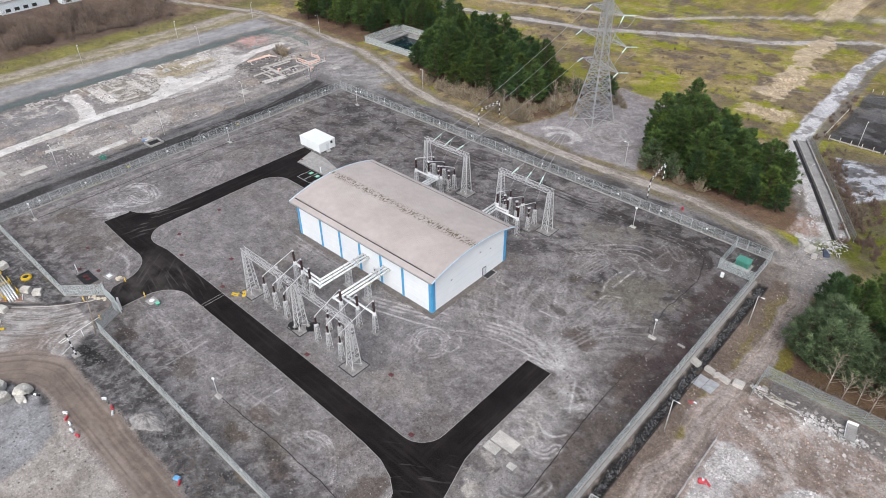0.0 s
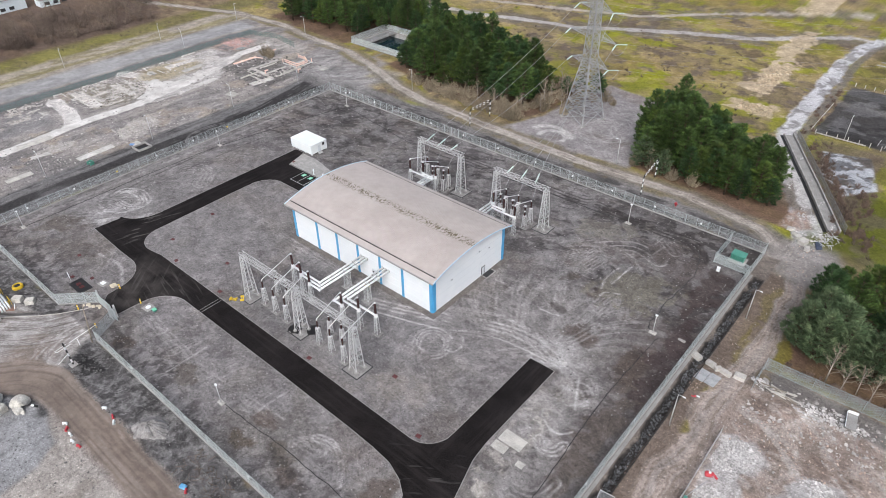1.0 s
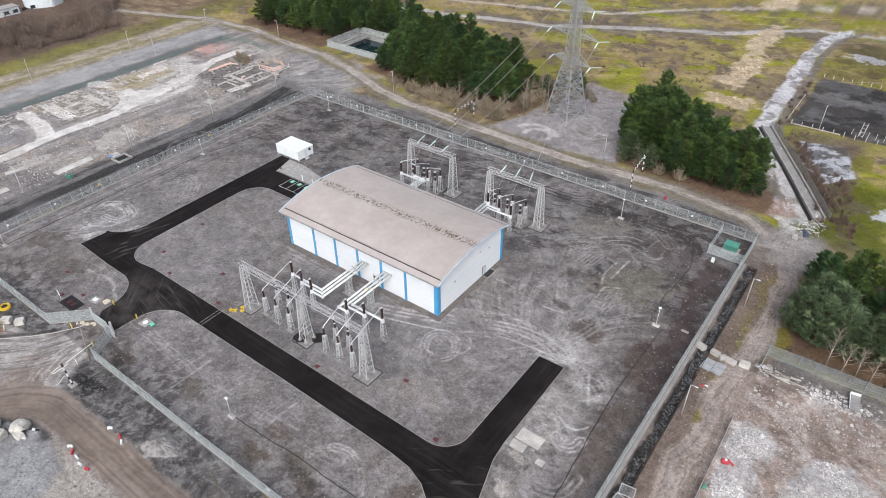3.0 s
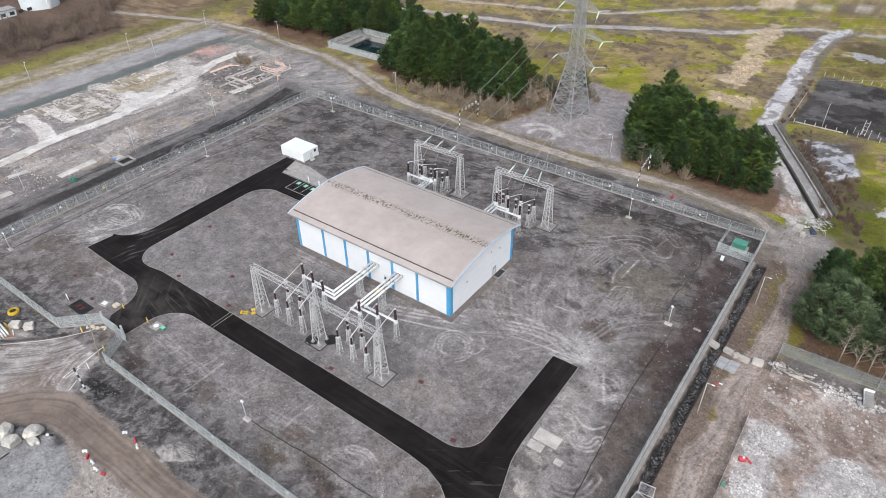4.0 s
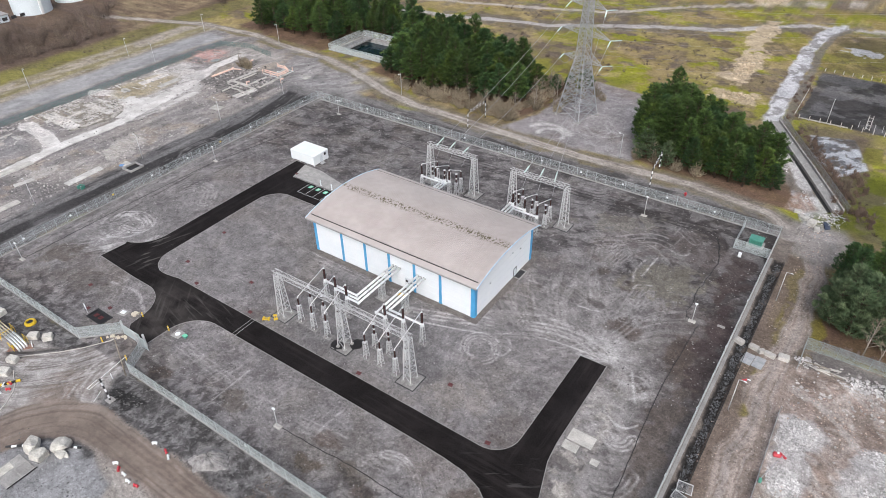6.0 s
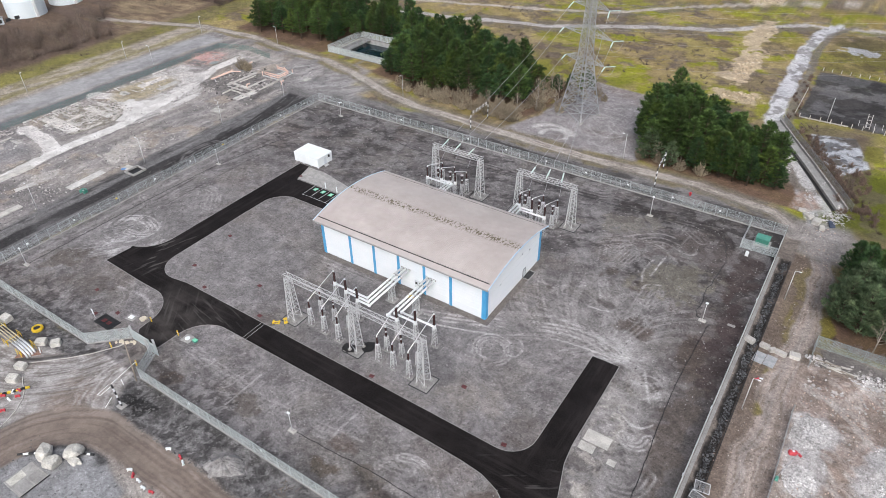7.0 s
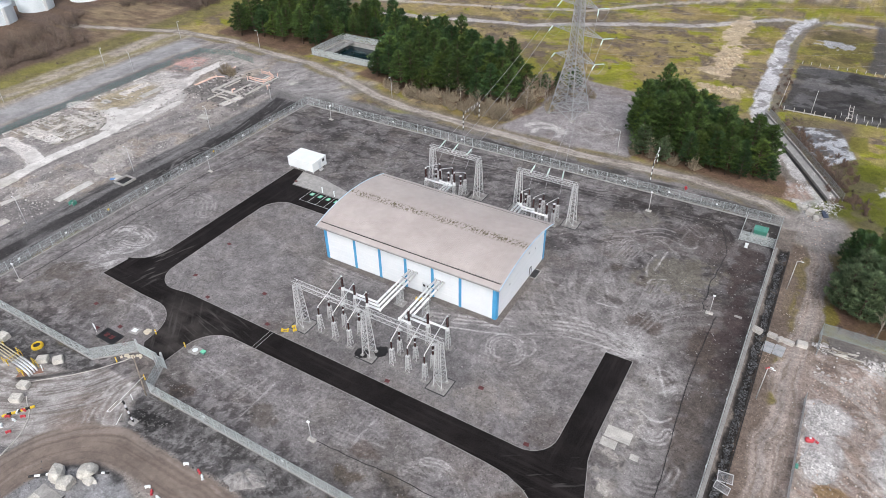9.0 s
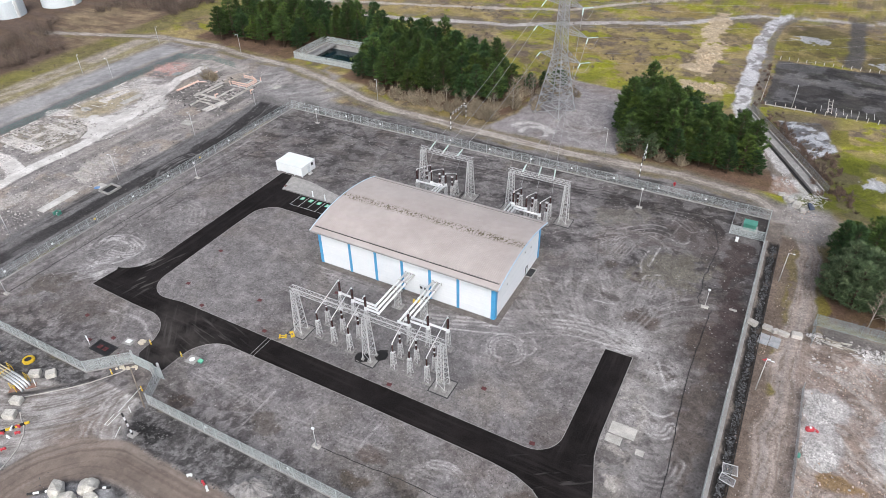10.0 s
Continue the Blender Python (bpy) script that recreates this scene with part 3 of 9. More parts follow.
    lay((0.44, 0.40, 0.365), 0.5 * w * hi(fbm(x, y, 2.6, 5, 308), 0.565, 0.05))
    lay((0.19, 0.15, 0.125), 0.6 * w * hi(fbm(x, y, 3.4, 5, 309), 0.575, 0.04))
    lay((0.50, 0.47, 0.44), 0.55 * w * hi(fbm((x * 0.84 - y * 0.54) / 5, x * 0.54 + y * 0.84, 1.1, 4, 310), 0.62, 0.05) * step(wx - 80, 2))
    lay((0.36, 0.305, 0.265), 0.6 * w * step(rect(wx, wy, 71.5, -140, 80, 8), 2.5) * hi(fbm(x, y / 7, 1.0, 4, 311), 0.52, 0.06))
    for heap in ([(79.8, -3.4), (84, -2), (88.2, -5.4), (86.4, -8.6), (84.4, -9.4), (86.6, -14.4), (85.4, -19.6), (81.2, -20.6), (80.2, -12)], [(89.6, -14.8), (91.6, -8.6), (92.6, -3.4), (98, -2.2), (103, -6), (100, -16), (93, -18)]):
        lay((0.53, 0.515, 0.505), 0.9 * step(inside(lx, ly, heap) + 2.2 * (n3 - 0.5), 0.8))
        lay((0.30, 0.28, 0.27), 0.6 * step(inside(lx, ly, heap) + 0.5, 0.8) * hi(fbm(x, y, 1.2, 4, 401), 0.56, 0.05))
    for cx, cy, rx, ry, tone in ((86, -22.6, 3.0, 1.8, (0.24, 0.16, 0.075)), (97.5, -15.4, 2.2, 1.4, (0.045, 0.018, 0.016)), (88.5, -12.5, 1.6, 3.0, (0.27, 0.215, 0.18)), (75.4, 12.8, 1.2, 0.7, (0.55, 0.50, 0.46))):
        lay(tone, 0.85 * step(1 - np.hypot((wx - cx) / rx, (wy - cy) / ry) + 1.2 * (n3 - 0.5), 0.3))
    lay((0.155, 0.148, 0.142), 0.9 * step(rect(lx, ly, 80.3, 10.5, 190, 16.2), 1.0))
    lay((0.175, 0.14, 0.11), 0.95 * step(rect(wx, wy, 69, 10, 81, 54), 2))
    lay((0.20, 0.165, 0.075), 0.7 * step(rect(wx, wy, 71, 14, 82, 50), 1.5) * hi(fbm(x, y, 4, 4, 359), 0.50, 0.06))
    d = line_dist(wx, wy, TRACK[12:])
    lay((0.335, 0.297, 0.272), 0.92 * step(2.5 - d, 0.7))
    lay((0.30, 0.215, 0.17), 0.85 * step(inside(lx, ly, [(66, 66), (70, 66.5), (73, 69.5), (69, 77), (66.6, 76)]), 1.2))
    lay((0.40, 0.36, 0.33), 0.7 * step(inside(lx, ly, [(66, 66), (70, 66.5), (73, 69.5), (69, 77), (66.6, 76)]), 1.2) * strokes(-60, 0.8, 360, 0.54))
    lay((0.38, 0.32, 0.28), 0.75 * step(0.55 - np.abs(d - 1.3), 0.6))
    lay((0.22, 0.178, 0.148), 0.7 * step(3.4 - d, 1.4) * hi(fbm(d * 2.5, y * 0.12, 1.5, 3, 73), 0.57, 0.05))
    for cx, cy, rx, ry in ((71.9, 3.6, 1.4, 1.6), (73.4, -6, 1.0, 1.6), (81.3, 20.5, 1.3, 5), (72.6, 22, 1.1, 4.5)):
        lay((0.18, 0.155, 0.028), 0.8 * step(1 - np.hypot((wx - cx) / rx, (wy - cy) / ry) + 1.6 * (n3 - 0.5), 0.4))
    lay((0.29, 0.27, 0.255), 0.9 * step(8.5 - np.hypot(wx - 75, wy - 54) + 3 * (n2 - 0.5), 4))
    lay((0.19, 0.165, 0.145), step(rect(x, y, 67.3, -140, 71.2, 52), 0.6))
    lay((0.165, 0.13, 0.105), 0.9 * step(rect(wx, wy, 70.4, -140, 73.4, 46), 1.0))
    lay((0.19, 0.145, 0.05), 0.7 * step(rect(wx, wy, 71.2, 4, 74.6, 34), 1.4) * hi(n2, 0.50, 0.12))
    # southern works, haul road and mud apron in front of the gate
    w = step(-60.6 - wy, 1.2) * step(69 - wx, 1)
    lay((0.118, 0.115, 0.116), w)
    lay((0.165, 0.159, 0.157), 0.5 * w * hi(n4, 0.55, 0.1))
    lay((0.055, 0.052, 0.051), 0.45 * w * hi(fbm(x, y, 1.5, 4, 97), 0.53, 0.08) * step(wy + 68.5, 2))
    lay((0.21, 0.205, 0.205), 0.6 * w * hi(fbm(x, y, 1.6, 4, 98), 0.58, 0.06))
    lay((0.24, 0.235, 0.235), 0.6 * w * strokes(10, 1.0, 74, 0.60))
    bank = w * step(wy + 70, 3)
    lay((0.068, 0.064, 0.064), 0.75 * bank * hi(fbm(x, y, 0.9, 4, 312), 0.47, 0.08) * hi(fbm(x, y, 8, 3, 313), 0.36, 0.2))
    lay((0.034, 0.032, 0.032), 0.40 * bank * hi(fbm(x, y * 1.3, 2.2, 6, 314), 0.55, 0.06))
    lay((0.24, 0.235, 0.235), 0.65 * bank * hi(fbm(x, y, 0.9, 3, 315), 0.60, 0.05))
    lay((0.022, 0.021, 0.021), 0.85 * bank * step(1 - np.hypot((wx + 19.4) / 3.4, (wy + 65.2) / 2.0) + 2.2 * (fbm(x, y, 1.5, 4, 316) - 0.5), 0.25))
    lay((0.22, 0.212, 0.208), 0.6 * step(1 - np.hypot((wx - 5) / 4.0, (wy + 66) / 2.2) + 1.6 * (n3 - 0.5), 0.3))
    lay((0.245, 0.24, 0.24), 0.95 * step(-75.5 - wy, 2.5))
    verge = [(-15, -75), (20, -75), (40, -78), (30, -100), (-2, -100), (-3, -81), (-6, -77.5)]
    pad = [(-26, -79.5), (-14.5, -76), (-6, -78), (-3.5, -81), (-3, -98), (-28, -98), (-28, -86)]
    lay((0.40, 0.37, 0.34), 0.9 * step(inside(wx, wy, verge), 1.2))
    lay((0.29, 0.262, 0.235), 0.7 * step(inside(wx, wy, verge), 1.2) * hi(n2, 0.52, 0.1))
    lay((0.265, 0.268, 0.275), 0.95 * step(inside(wx, wy, pad), 1.2))
    lay((0.33, 0.335, 0.345), 0.6 * step(inside(wx, wy, pad), 1.2) * hi(n2, 0.52, 0.1))
    lay((0.045, 0.043, 0.042), 0.8 * step(0.9 - np.abs(line_dist(lx, ly, [(-26.5, -83), (-23, -78.2), (-16.5, -75.2), (-13.8, -76.5)])), 0.8) * hi(n2, 0.45, 0.12))
    apron = [(-56, -68.5), (-46, -66.5), (-37, -62.5), (-33, -57.5), (-28.5, -57), (-25.5, -62), (-22.5, -69), (-18, -71), (-30, -78), (-44, -84), (-60, -90)]
    w = step(inside(wx, wy, apron), 1.6)
    lay((0.265, 0.245, 0.232), w)
    lay((0.36, 0.345, 0.33), 0.7 * w * hi(n2, 0.48, 0.16))
    lay((0.49, 0.478, 0.465), 0.85 * w * strokes(47, 1.3, 88, 0.53, 0.06, 2.6) * hi(n4, 0.40, 0.2))
    lay((0.16, 0.14, 0.125), 0.6 * w * strokes(42, 1.0, 89, 0.60, 0.06, 3.4))
    lay((0.24, 0.196, 0.166), 0.8 * w * step(5.5 - np.hypot(wx + 31.5, (wy + 70.5) * 1.2), 4))
    for k in range(26):
        o = -3.2 + 0.25 * k
        run = [(-31.5 + o * 0.45, -55), (-32.5 + o * 0.8, -62), (-34 + o * 1.3, -68), (-40 + o * 2.2, -76), (-50 + o * 2, -84)] if k % 2 else [(-31.5 + o * 0.45, -55), (-30.5 + o * 0.7, -63), (-27 + o, -69.5), (-18 + o * 0.5, -71.5 + o * 0.3), (-6, -71.5 + o * 0.4)]
        dd = line_dist(lx, ly, run)
        lay((0.47, 0.455, 0.44) if k % 3 else (0.15, 0.13, 0.12), 0.5 * step(0.12 - np.abs(dd - 0.25), 0.2) * hi(fbm(x, y, 4, 3, 90 + k), 0.47, 0.08) * step(-56.5 - y, 2))
    for k, (cx, cy, r0, r1, tone) in enumerate(((-54, -54, 12, 27, (0.47, 0.457, 0.445)), (-54, -54, 12, 27, (0.14, 0.12, 0.108)), (-15, -60, 9, 19, (0.46, 0.447, 0.435)), (-15, -60, 9, 19, (0.15, 0.128, 0.114)))):
        g, a = np.hypot(lx - cx, ly - cy), np.arctan2(ly - cy, lx - cx)
        lay(tone, 0.6 * w * step(np.minimum(g - r0, r1 - g), 2) * hi(fbm(g * 3.2, a * 3.0, 1.2, 4, 170 + k), 0.585, 0.05) * step(-57.5 - y, 3))
    d = line_dist(lx, ly, HAUL)
    across = np.hypot(np.minimum(lx + 16, 0), ly + 87)
    lay((0.30, 0.262, 0.235), 0.85 * step(3.6 - d, 0.8) * step(-68.6 - wy, 1))
    road_w = step(2.9 + 0.11 * np.clip(-lx - 14, 0, 14) - d, 0.7)
    lay((0.215, 0.176, 0.148), 0.93 * road_w)
    lay((0.30, 0.258, 0.228), 0.55 * road_w * hi(fbm(across * 2.4, x * 0.05 + y * 0.03, 1.5, 4, 75), 0.55, 0.08))
    lay((0.15, 0.118, 0.098), 0.55 * road_w * hi(fbm(across * 3.0, x * 0.05 + y * 0.03, 1.3, 4, 76), 0.57, 0.06))
    smooth = np.maximum(smooth, 0.75 * road_w)
    lay((0.15, 0.125, 0.105), 0.9 * step(rect(wx, wy, -34, -60, -27.6, -55.5), 2.0))
    lay((0.05, 0.047, 0.045), 0.85 * step(0.45 - line_dist(lx, ly, [(-49, -71.5), (-44.8, -68.6), (-41.3, -65.0), (-38.6, -61.9), (-35.8, -57.9)]), 0.4))
    smooth = np.maximum(smooth, 0.4 * step(inside(wx, wy, apron), 1.6))
    # compound: rolled grey stone, stained and tracked
    w = step(rect(x, y, -82.4, -61.2, 67.4, 52.6), 0.6)
    lay((0.207, 0.196, 0.198), w)
    lay((0.235, 0.223, 0.224), 0.45 * w * hi(n4, 0.50, 0.16))
    lay((0.135, 0.125, 0.124), 0.45 * w * hi(n1, 0.52, 0.16))
    east = step(wx - 42, 26) * step(wy + 30, 40)
    lay((0.088, 0.076, 0.072), 0.95 * w * east * hi(n2, 0.36, 0.25))
    lay((0.20, 0.188, 0.18), 0.35 * w * east * strokes(60, 1.6, 77, 0.60))
    north = step(wy - 22, 26)
    lay((0.105, 0.098, 0.098), 0.75 * w * north * hi(fbm(x, y, 10, 4, 12), 0.47, 0.14))
    lay((0.05, 0.047, 0.047), 0.6 * w * north * strokes(12, 1.5, 78, 0.60))
    lay((0.20, 0.193, 0.192), 0.35 * w * north * strokes(15, 1.5, 79, 0.57))
    lay((0.245, 0.232, 0.228), 0.45 * w * (1 - north) * hi(fbm(x, y, 2.4, 5, 320), 0.55, 0.06))
    lay((0.125, 0.114, 0.112), 0.45 * w * hi(fbm(x, y, 1.6, 5, 321), 0.56, 0.05))
    lay((0.31, 0.298, 0.292), 0.35 * w * hi(fbm(x, y, 0.9, 4, 322), 0.61, 0.05))
    lay((0.165, 0.150, 0.128), 0.3 * w * hi(fbm(x, y, 7, 5, 323), 0.585, 0.05))
    lay((0.085, 0.077, 0.074), 0.8 * w * step(wx - 52, 10) * step(wy - 24, 12) * hi(n2, 0.40, 0.2))
    lay((0.15, 0.122, 0.106), 0.3 * w * hi(fbm(x, y, 11, 4, 13), 0.60, 0.08))
    lay((0.27, 0.255, 0.25), 0.2 * w * hi(streak, 0.60, 0.08) * step(-20 - wy, 30))
    lay((0.27, 0.258, 0.253), 0.15 * w * hi(fbm(x, y, 3, 4, 14), 0.63, 0.05))
    def brush(cx, cy, r0, r1, seed, amount, tone=(0.34, 0.328, 0.32), squash=1.15):
        """Faint parallel scrapes left by a turning vehicle."""
        g, a = np.hypot(lx - cx, (ly - cy) * squash), np.arctan2(ly - cy, lx - cx)
        lay(tone, amount * w * step(np.minimum(g - r0, r1 - g), 1.2) * hi(fbm(g * 3.4, a * 2.0, 1.2, 4, seed), 0.58, 0.06) * hi(fbm(x, y, 7, 3, seed + 40), 0.44, 0.18))

    for k, (cx, cy, r0, r1, amount) in enumerate(((-69.5, -31, 2, 11, 0.8), (40, 22, 3, 13, 0.75), (36, 34, 4, 9, 0.4), (31, -21, 3, 8, 0.65), (41, -20, 4, 8, 0.5), (57.5, -14, 2, 6, 0.3), (57, -27, 2, 6, 0.25), (-40, 32, 5, 10, 0.4), (-52, -52, 5, 10, 0.5), (12, -53, 5, 10, 0.45), (-46, -18, 6, 14, 0.3), (30, -53, 3, 7, 0.5), (54, -48, 3, 8, 0.6))):
        brush(cx, cy, r0, r1, 200 + k, 0.7 * amount)
    g, a = np.hypot(lx - 48.6, ly + 9), np.arctan2(ly + 9, lx - 48.6)
    fan = step(np.minimum(g - 1, 27 - g), 10) * step(np.minimum(a - 1.1, 3.35 - a), 0.5)
    lay((0.38, 0.368, 0.36), 0.48 * w * fan * hi(fbm((a + 0.03 * g) * 30, g * 0.08, 1.2, 4, 230), 0.57, 0.06))
    lay((0.34, 0.328, 0.32), 0.36 * w * fan * hi(fbm((a - 0.025 * g) * 34, g * 0.08, 1.2, 4, 231), 0.59, 0.06))
    for k, line in enumerate(([(26.5, 4.0), (33.2, 4.2), (42.0, 3.5)], [(35.5, -8.1), (42.1, -7.2), (48, -8.5)], [(33.1, 24.7), (37.2, 12), (41.5, 2.8), (45.6, -5.2)], [(48.9, 5.4), (47.7, 16.6), (49.5, 24.4)], [(-40, -14), (-20, -15.5), (10, -15), (28, -13), (36, -9)], [(-80, -20), (-66, -26), (-56, -34)], [(-30, -50), (0, -53), (30, -50)])):
        d = line_dist(lx, ly, line)
        for o in (0.2, 1.1):
            lay((0.38, 0.368, 0.36), 0.6 * w * step(0.12 - np.abs(d - o), 0.25) * hi(fbm(x, y, 4, 3, 150 + k), 0.48, 0.1))
    lay((0.085, 0.071, 0.066), 0.5 * w * step(wx - 57.5, 7) * step(wy + 24, 16) * hi(n2, 0.42, 0.2))
    lay((0.07, 0.062, 0.06), 0.3 * w * step(wx - 30, 25) * step(wy - 38, 8) * hi(fbm(x, y, 5, 4, 193), 0.50, 0.1))
    lay((0.225, 0.218, 0.216), 0.40 * w * step(rect(wx, wy, -80, -40, -24, -2), 8) * hi(n4, 0.38, 0.2))
    for r in (4.2, 6.6):
        g = np.hypot(lx + 69.8, (ly + 30.6) * 1.0)
        lay((0.36, 0.352, 0.35), 0.7 * w * step(0.35 - np.abs(g - r), 0.3) * step(lx + 73 + 2 * (n2 - 0.5), 3) * hi(fbm(x, y, 3, 3, 194), 0.42, 0.1))
    for cx, cy, l in ((-72.3, -32, 4.5), (-70, -41, 5), (-66, -40.5, 4.5), (-68.5, -36.5, 4)):
        u, v = (lx - cx) * 0.66 + (ly - cy) * 0.75, -(lx - cx) * 0.75 + (ly - cy) * 0.66
        lay((0.37, 0.36, 0.357), 0.7 * w * step(1 - np.hypot(u / l, v / 1.5), 0.5) * hi(fbm(u * 0.2, v * 2.0, 1.0, 4, 195), 0.50, 0.08))
    bay = step(rect(wx, wy, -13, -36.2, 25, -15), 2.5)
    lay((0.205, 0.20, 0.203), 0.55 * bay * w)
    lay((0.15, 0.145, 0.147), 0.5 * bay * hi(n2, 0.56, 0.1))
    for cx, cy, r in ((-20.7, -58.3, 0.9), (-20.2, -56.9, 0.7), (-18.8, -56.6, 0.5), (-21.6, -57.2, 0.4)):
        lay((0.055, 0.05, 0.048), 0.8 * w * step(r - np.hypot(wx - cx, wy - cy) + 0.6 * (n3 - 0.5), 0.35))
    lay((0.48, 0.47, 0.465), 0.8 * w * step(4.4 - np.hypot((wx - 47.2) * 0.8, (wy + 6.6) * 1.1), 5) * hi(fbm(x, y, 3.5, 5, 405), 0.44, 0.12))
    lay((0.40, 0.388, 0.38), 0.5 * w * step(3.6 - np.hypot(wx - 55.8, (wy + 12.6) * 0.8), 3) * hi(fbm(x, y, 2.0, 4, 17), 0.52, 0.07))
    lay((0.33, 0.318, 0.31), 0.6 * w * step(rect(wx, wy, 50.6, -40, 59, -17), 4) * hi(fbm(x, y, 2.6, 4, 18), 0.50, 0.08))
    lay((0.42, 0.395, 0.355), 0.7 * w * step(rect(wx, wy, 50.2, -44, 55.4, -15), 1.5) * hi(fbm(x, y, 1.8, 5, 403), 0.52, 0.06))
    lay((0.15, 0.135, 0.122), 0.5 * w * step(rect(wx, wy, 50.2, -44, 56, -15), 1.5) * hi(fbm(x, y, 1.5, 5, 404), 0.57, 0.05))
    lay((0.235, 0.224, 0.22), 0.35 * w * step(rect(wx, wy, 26, -34, 58, 14), 8) * hi(n4, 0.42, 0.2))
    for cx, cy, rx, ry in ((50.6, 1.0, 3.2, 2.2), (44.8, 15, 3.0, 2.0), (60.5, 1.5, 2.5, 5), (18, -52, 3.5, 1.8), (30, -57, 3, 1.6), (-20, -58, 3, 1.6), (42, -50, 2.2, 4)):
        lay((0.105, 0.082, 0.068), 0.7 * w * step(1 - np.hypot((wx - cx) / rx, (wy - cy) / ry) + 1.2 * (n3 - 0.5), 0.4))
    lay((0.34, 0.325, 0.315), 0.7 * w * step(rect(wx, wy, 50, -30, 58, -12), 4) * hi(fbm(x, y, 3.5, 4, 15), 0.52, 0.1))
    lay((0.085, 0.079, 0.076), 0.55 * w * step(1.2 - np.abs(wx - 66.2), 1.2) * hi(n2, 0.4, 0.2))
    def tyre(line, half, amount, tone, seed, beads=0.0, offs=(0.0,)):
        """Wheel marks along a curved line: broken, and beaded where the tread printed."""
        pts = [Vector(q) for q in line]
        fine_line = []
        for i in range(len(pts) - 1):
            p0, p1, p2, p3 = pts[max(i - 1, 0)], pts[i], pts[i + 1], pts[min(i + 2, len(pts) - 1)]
            for k in range(6):
                t = k / 6
                q = 0.5 * (2 * p1 + (p2 - p0) * t + (2 * p0 - 5 * p1 + 4 * p2 - p3) * t * t + (3 * p1 - p0 - 3 * p2 + p3) * t ** 3)
                fine_line.append((q.x, q.y))
        fine_line.append((pts[-1].x, pts[-1].y))
        near = (x > min(q[0] for q in fine_line) - 4) & (x < max(q[0] for q in fine_line) + 4) & (y > min(q[1] for q in fine_line) - 4) & (y < max(q[1] for q in fine_line) + 4)
        xn, yn = x[near], y[near]
        d = line_dist(xn + 0.35 * (n2[near] - 0.5), yn + 0.35 * (n2[near] - 0.5), fine_line)
        m_ = np.zeros_like(xn)
        for o in offs:
            m_ = np.maximum(m_, step(0.8 * half + 0.06 - np.abs(d - o), 0.2))
        m_ *= hi(fbm(xn, yn, 2.6, 3, seed), 0.42, 0.18)
        if beads:
            m_ *= 1 - beads * hi(fbm(xn, yn, 0.45, 1, seed + 1), 0.45, 0.2)
        k_ = (amount * w[near] * m_)[:, None]
        C[near] = C[near] * (1 - k_) + np.array(tone) * k_

    def stain(cx, cy, rx, ry, tone, amount, seed, grain=2.0, turn=0.0):
        """An irregular patch that fades out into the stone."""
        c, s = math.cos(radians(turn)), math.sin(radians(turn))
        r_ = 2.2 * max(rx, ry) + 2
        near = (np.abs(x - cx) < r_) & (np.abs(y - cy) < r_)
        xn, yn = wx[near] - cx, wy[near] - cy
        u, v = (xn * c + yn * s) / rx, (-xn * s + yn * c) / ry
        k_ = (amount * w[near] * step(1 - np.hypot(u, v) + 2.4 * (fbm(x[near], y[near], grain, 4, seed) - 0.5), 0.35))[:, None]
        C[near] = C[near] * (1 - k_) + np.array(tone) * k_

    lay((0.058, 0.053, 0.053), 0.62 * w * step(wy - 14, 16) * hi(fbm((x * 0.94 + y * 0.34) * 0.5, y * 0.94 - x * 0.34, 3.0, 6, 354), 0.55, 0.06))
    lay((0.235, 0.226, 0.225), 0.50 * w * step(wy - 10, 16) * hi(fbm(x, y, 3, 5, 355), 0.575, 0.05))
    CHALK, DULL, TAR = (0.45, 0.438, 0.43), (0.33, 0.318, 0.312), (0.052, 0.046, 0.044)
    # brown, olive and dark patches
    for k, (cx, cy, rx, ry, tone, amount, turn) in enumerate((
            (50.6, 21, 8, 6, (0.185, 0.172, 0.140), 0.75, 40), (38.1, 16.3, 2.6, 1.2, (0.10, 0.085, 0.072), 0.75, 40), (48.5, 3.0, 3.6, 2.8, (0.115, 0.094, 0.082), 0.75, 0),
            (40.6, 5.3, 2.2, 1.4, (0.095, 0.085, 0.080), 0.75, 0), (63.3, 31, 3.2, 8, (0.075, 0.056, 0.052), 0.8, 0), (64.3, 9, 2.6, 9, (0.072, 0.052, 0.051), 0.75, 0),
            (65.0, -2, 2.0, 6, (0.070, 0.053, 0.051), 0.75, 0), (63, -20, 2.6, 12, (0.12, 0.10, 0.085), 0.6, 0), (18, -57.6, 2.6, 1.5, (0.105, 0.085, 0.062), 0.75, 0),
            (24.9, -55, 2.6, 1.4, (0.115, 0.098, 0.075), 0.65, 0), (-2, -55, 2.4, 1.5, (0.115, 0.098, 0.078), 0.6, 0), (34, 38, 8, 3.6, (0.185, 0.172, 0.145), 0.55, 30),
            (-71, -46, 5, 3, (0.13, 0.112, 0.092), 0.6, 60), (-57, -50, 4, 3, (0.125, 0.11, 0.095), 0.5, 0), (30, -32, 6, 3, (0.235, 0.215, 0.195), 0.5, 0), (56, 36, 6, 6, (0.11, 0.095, 0.09), 0.6, 20))):
        stain(cx, cy, rx, ry, tone, amount, 330 + k, turn=turn)
    lay((0.062, 0.056, 0.055), 0.62 * w * step(wy + 61.5, 1) * step(-53 - wy, 6) * hi(fbm(x, y, 1.2, 4, 350), 0.50, 0.06) * hi(fbm(x, y, 9, 3, 351), 0.44, 0.12))
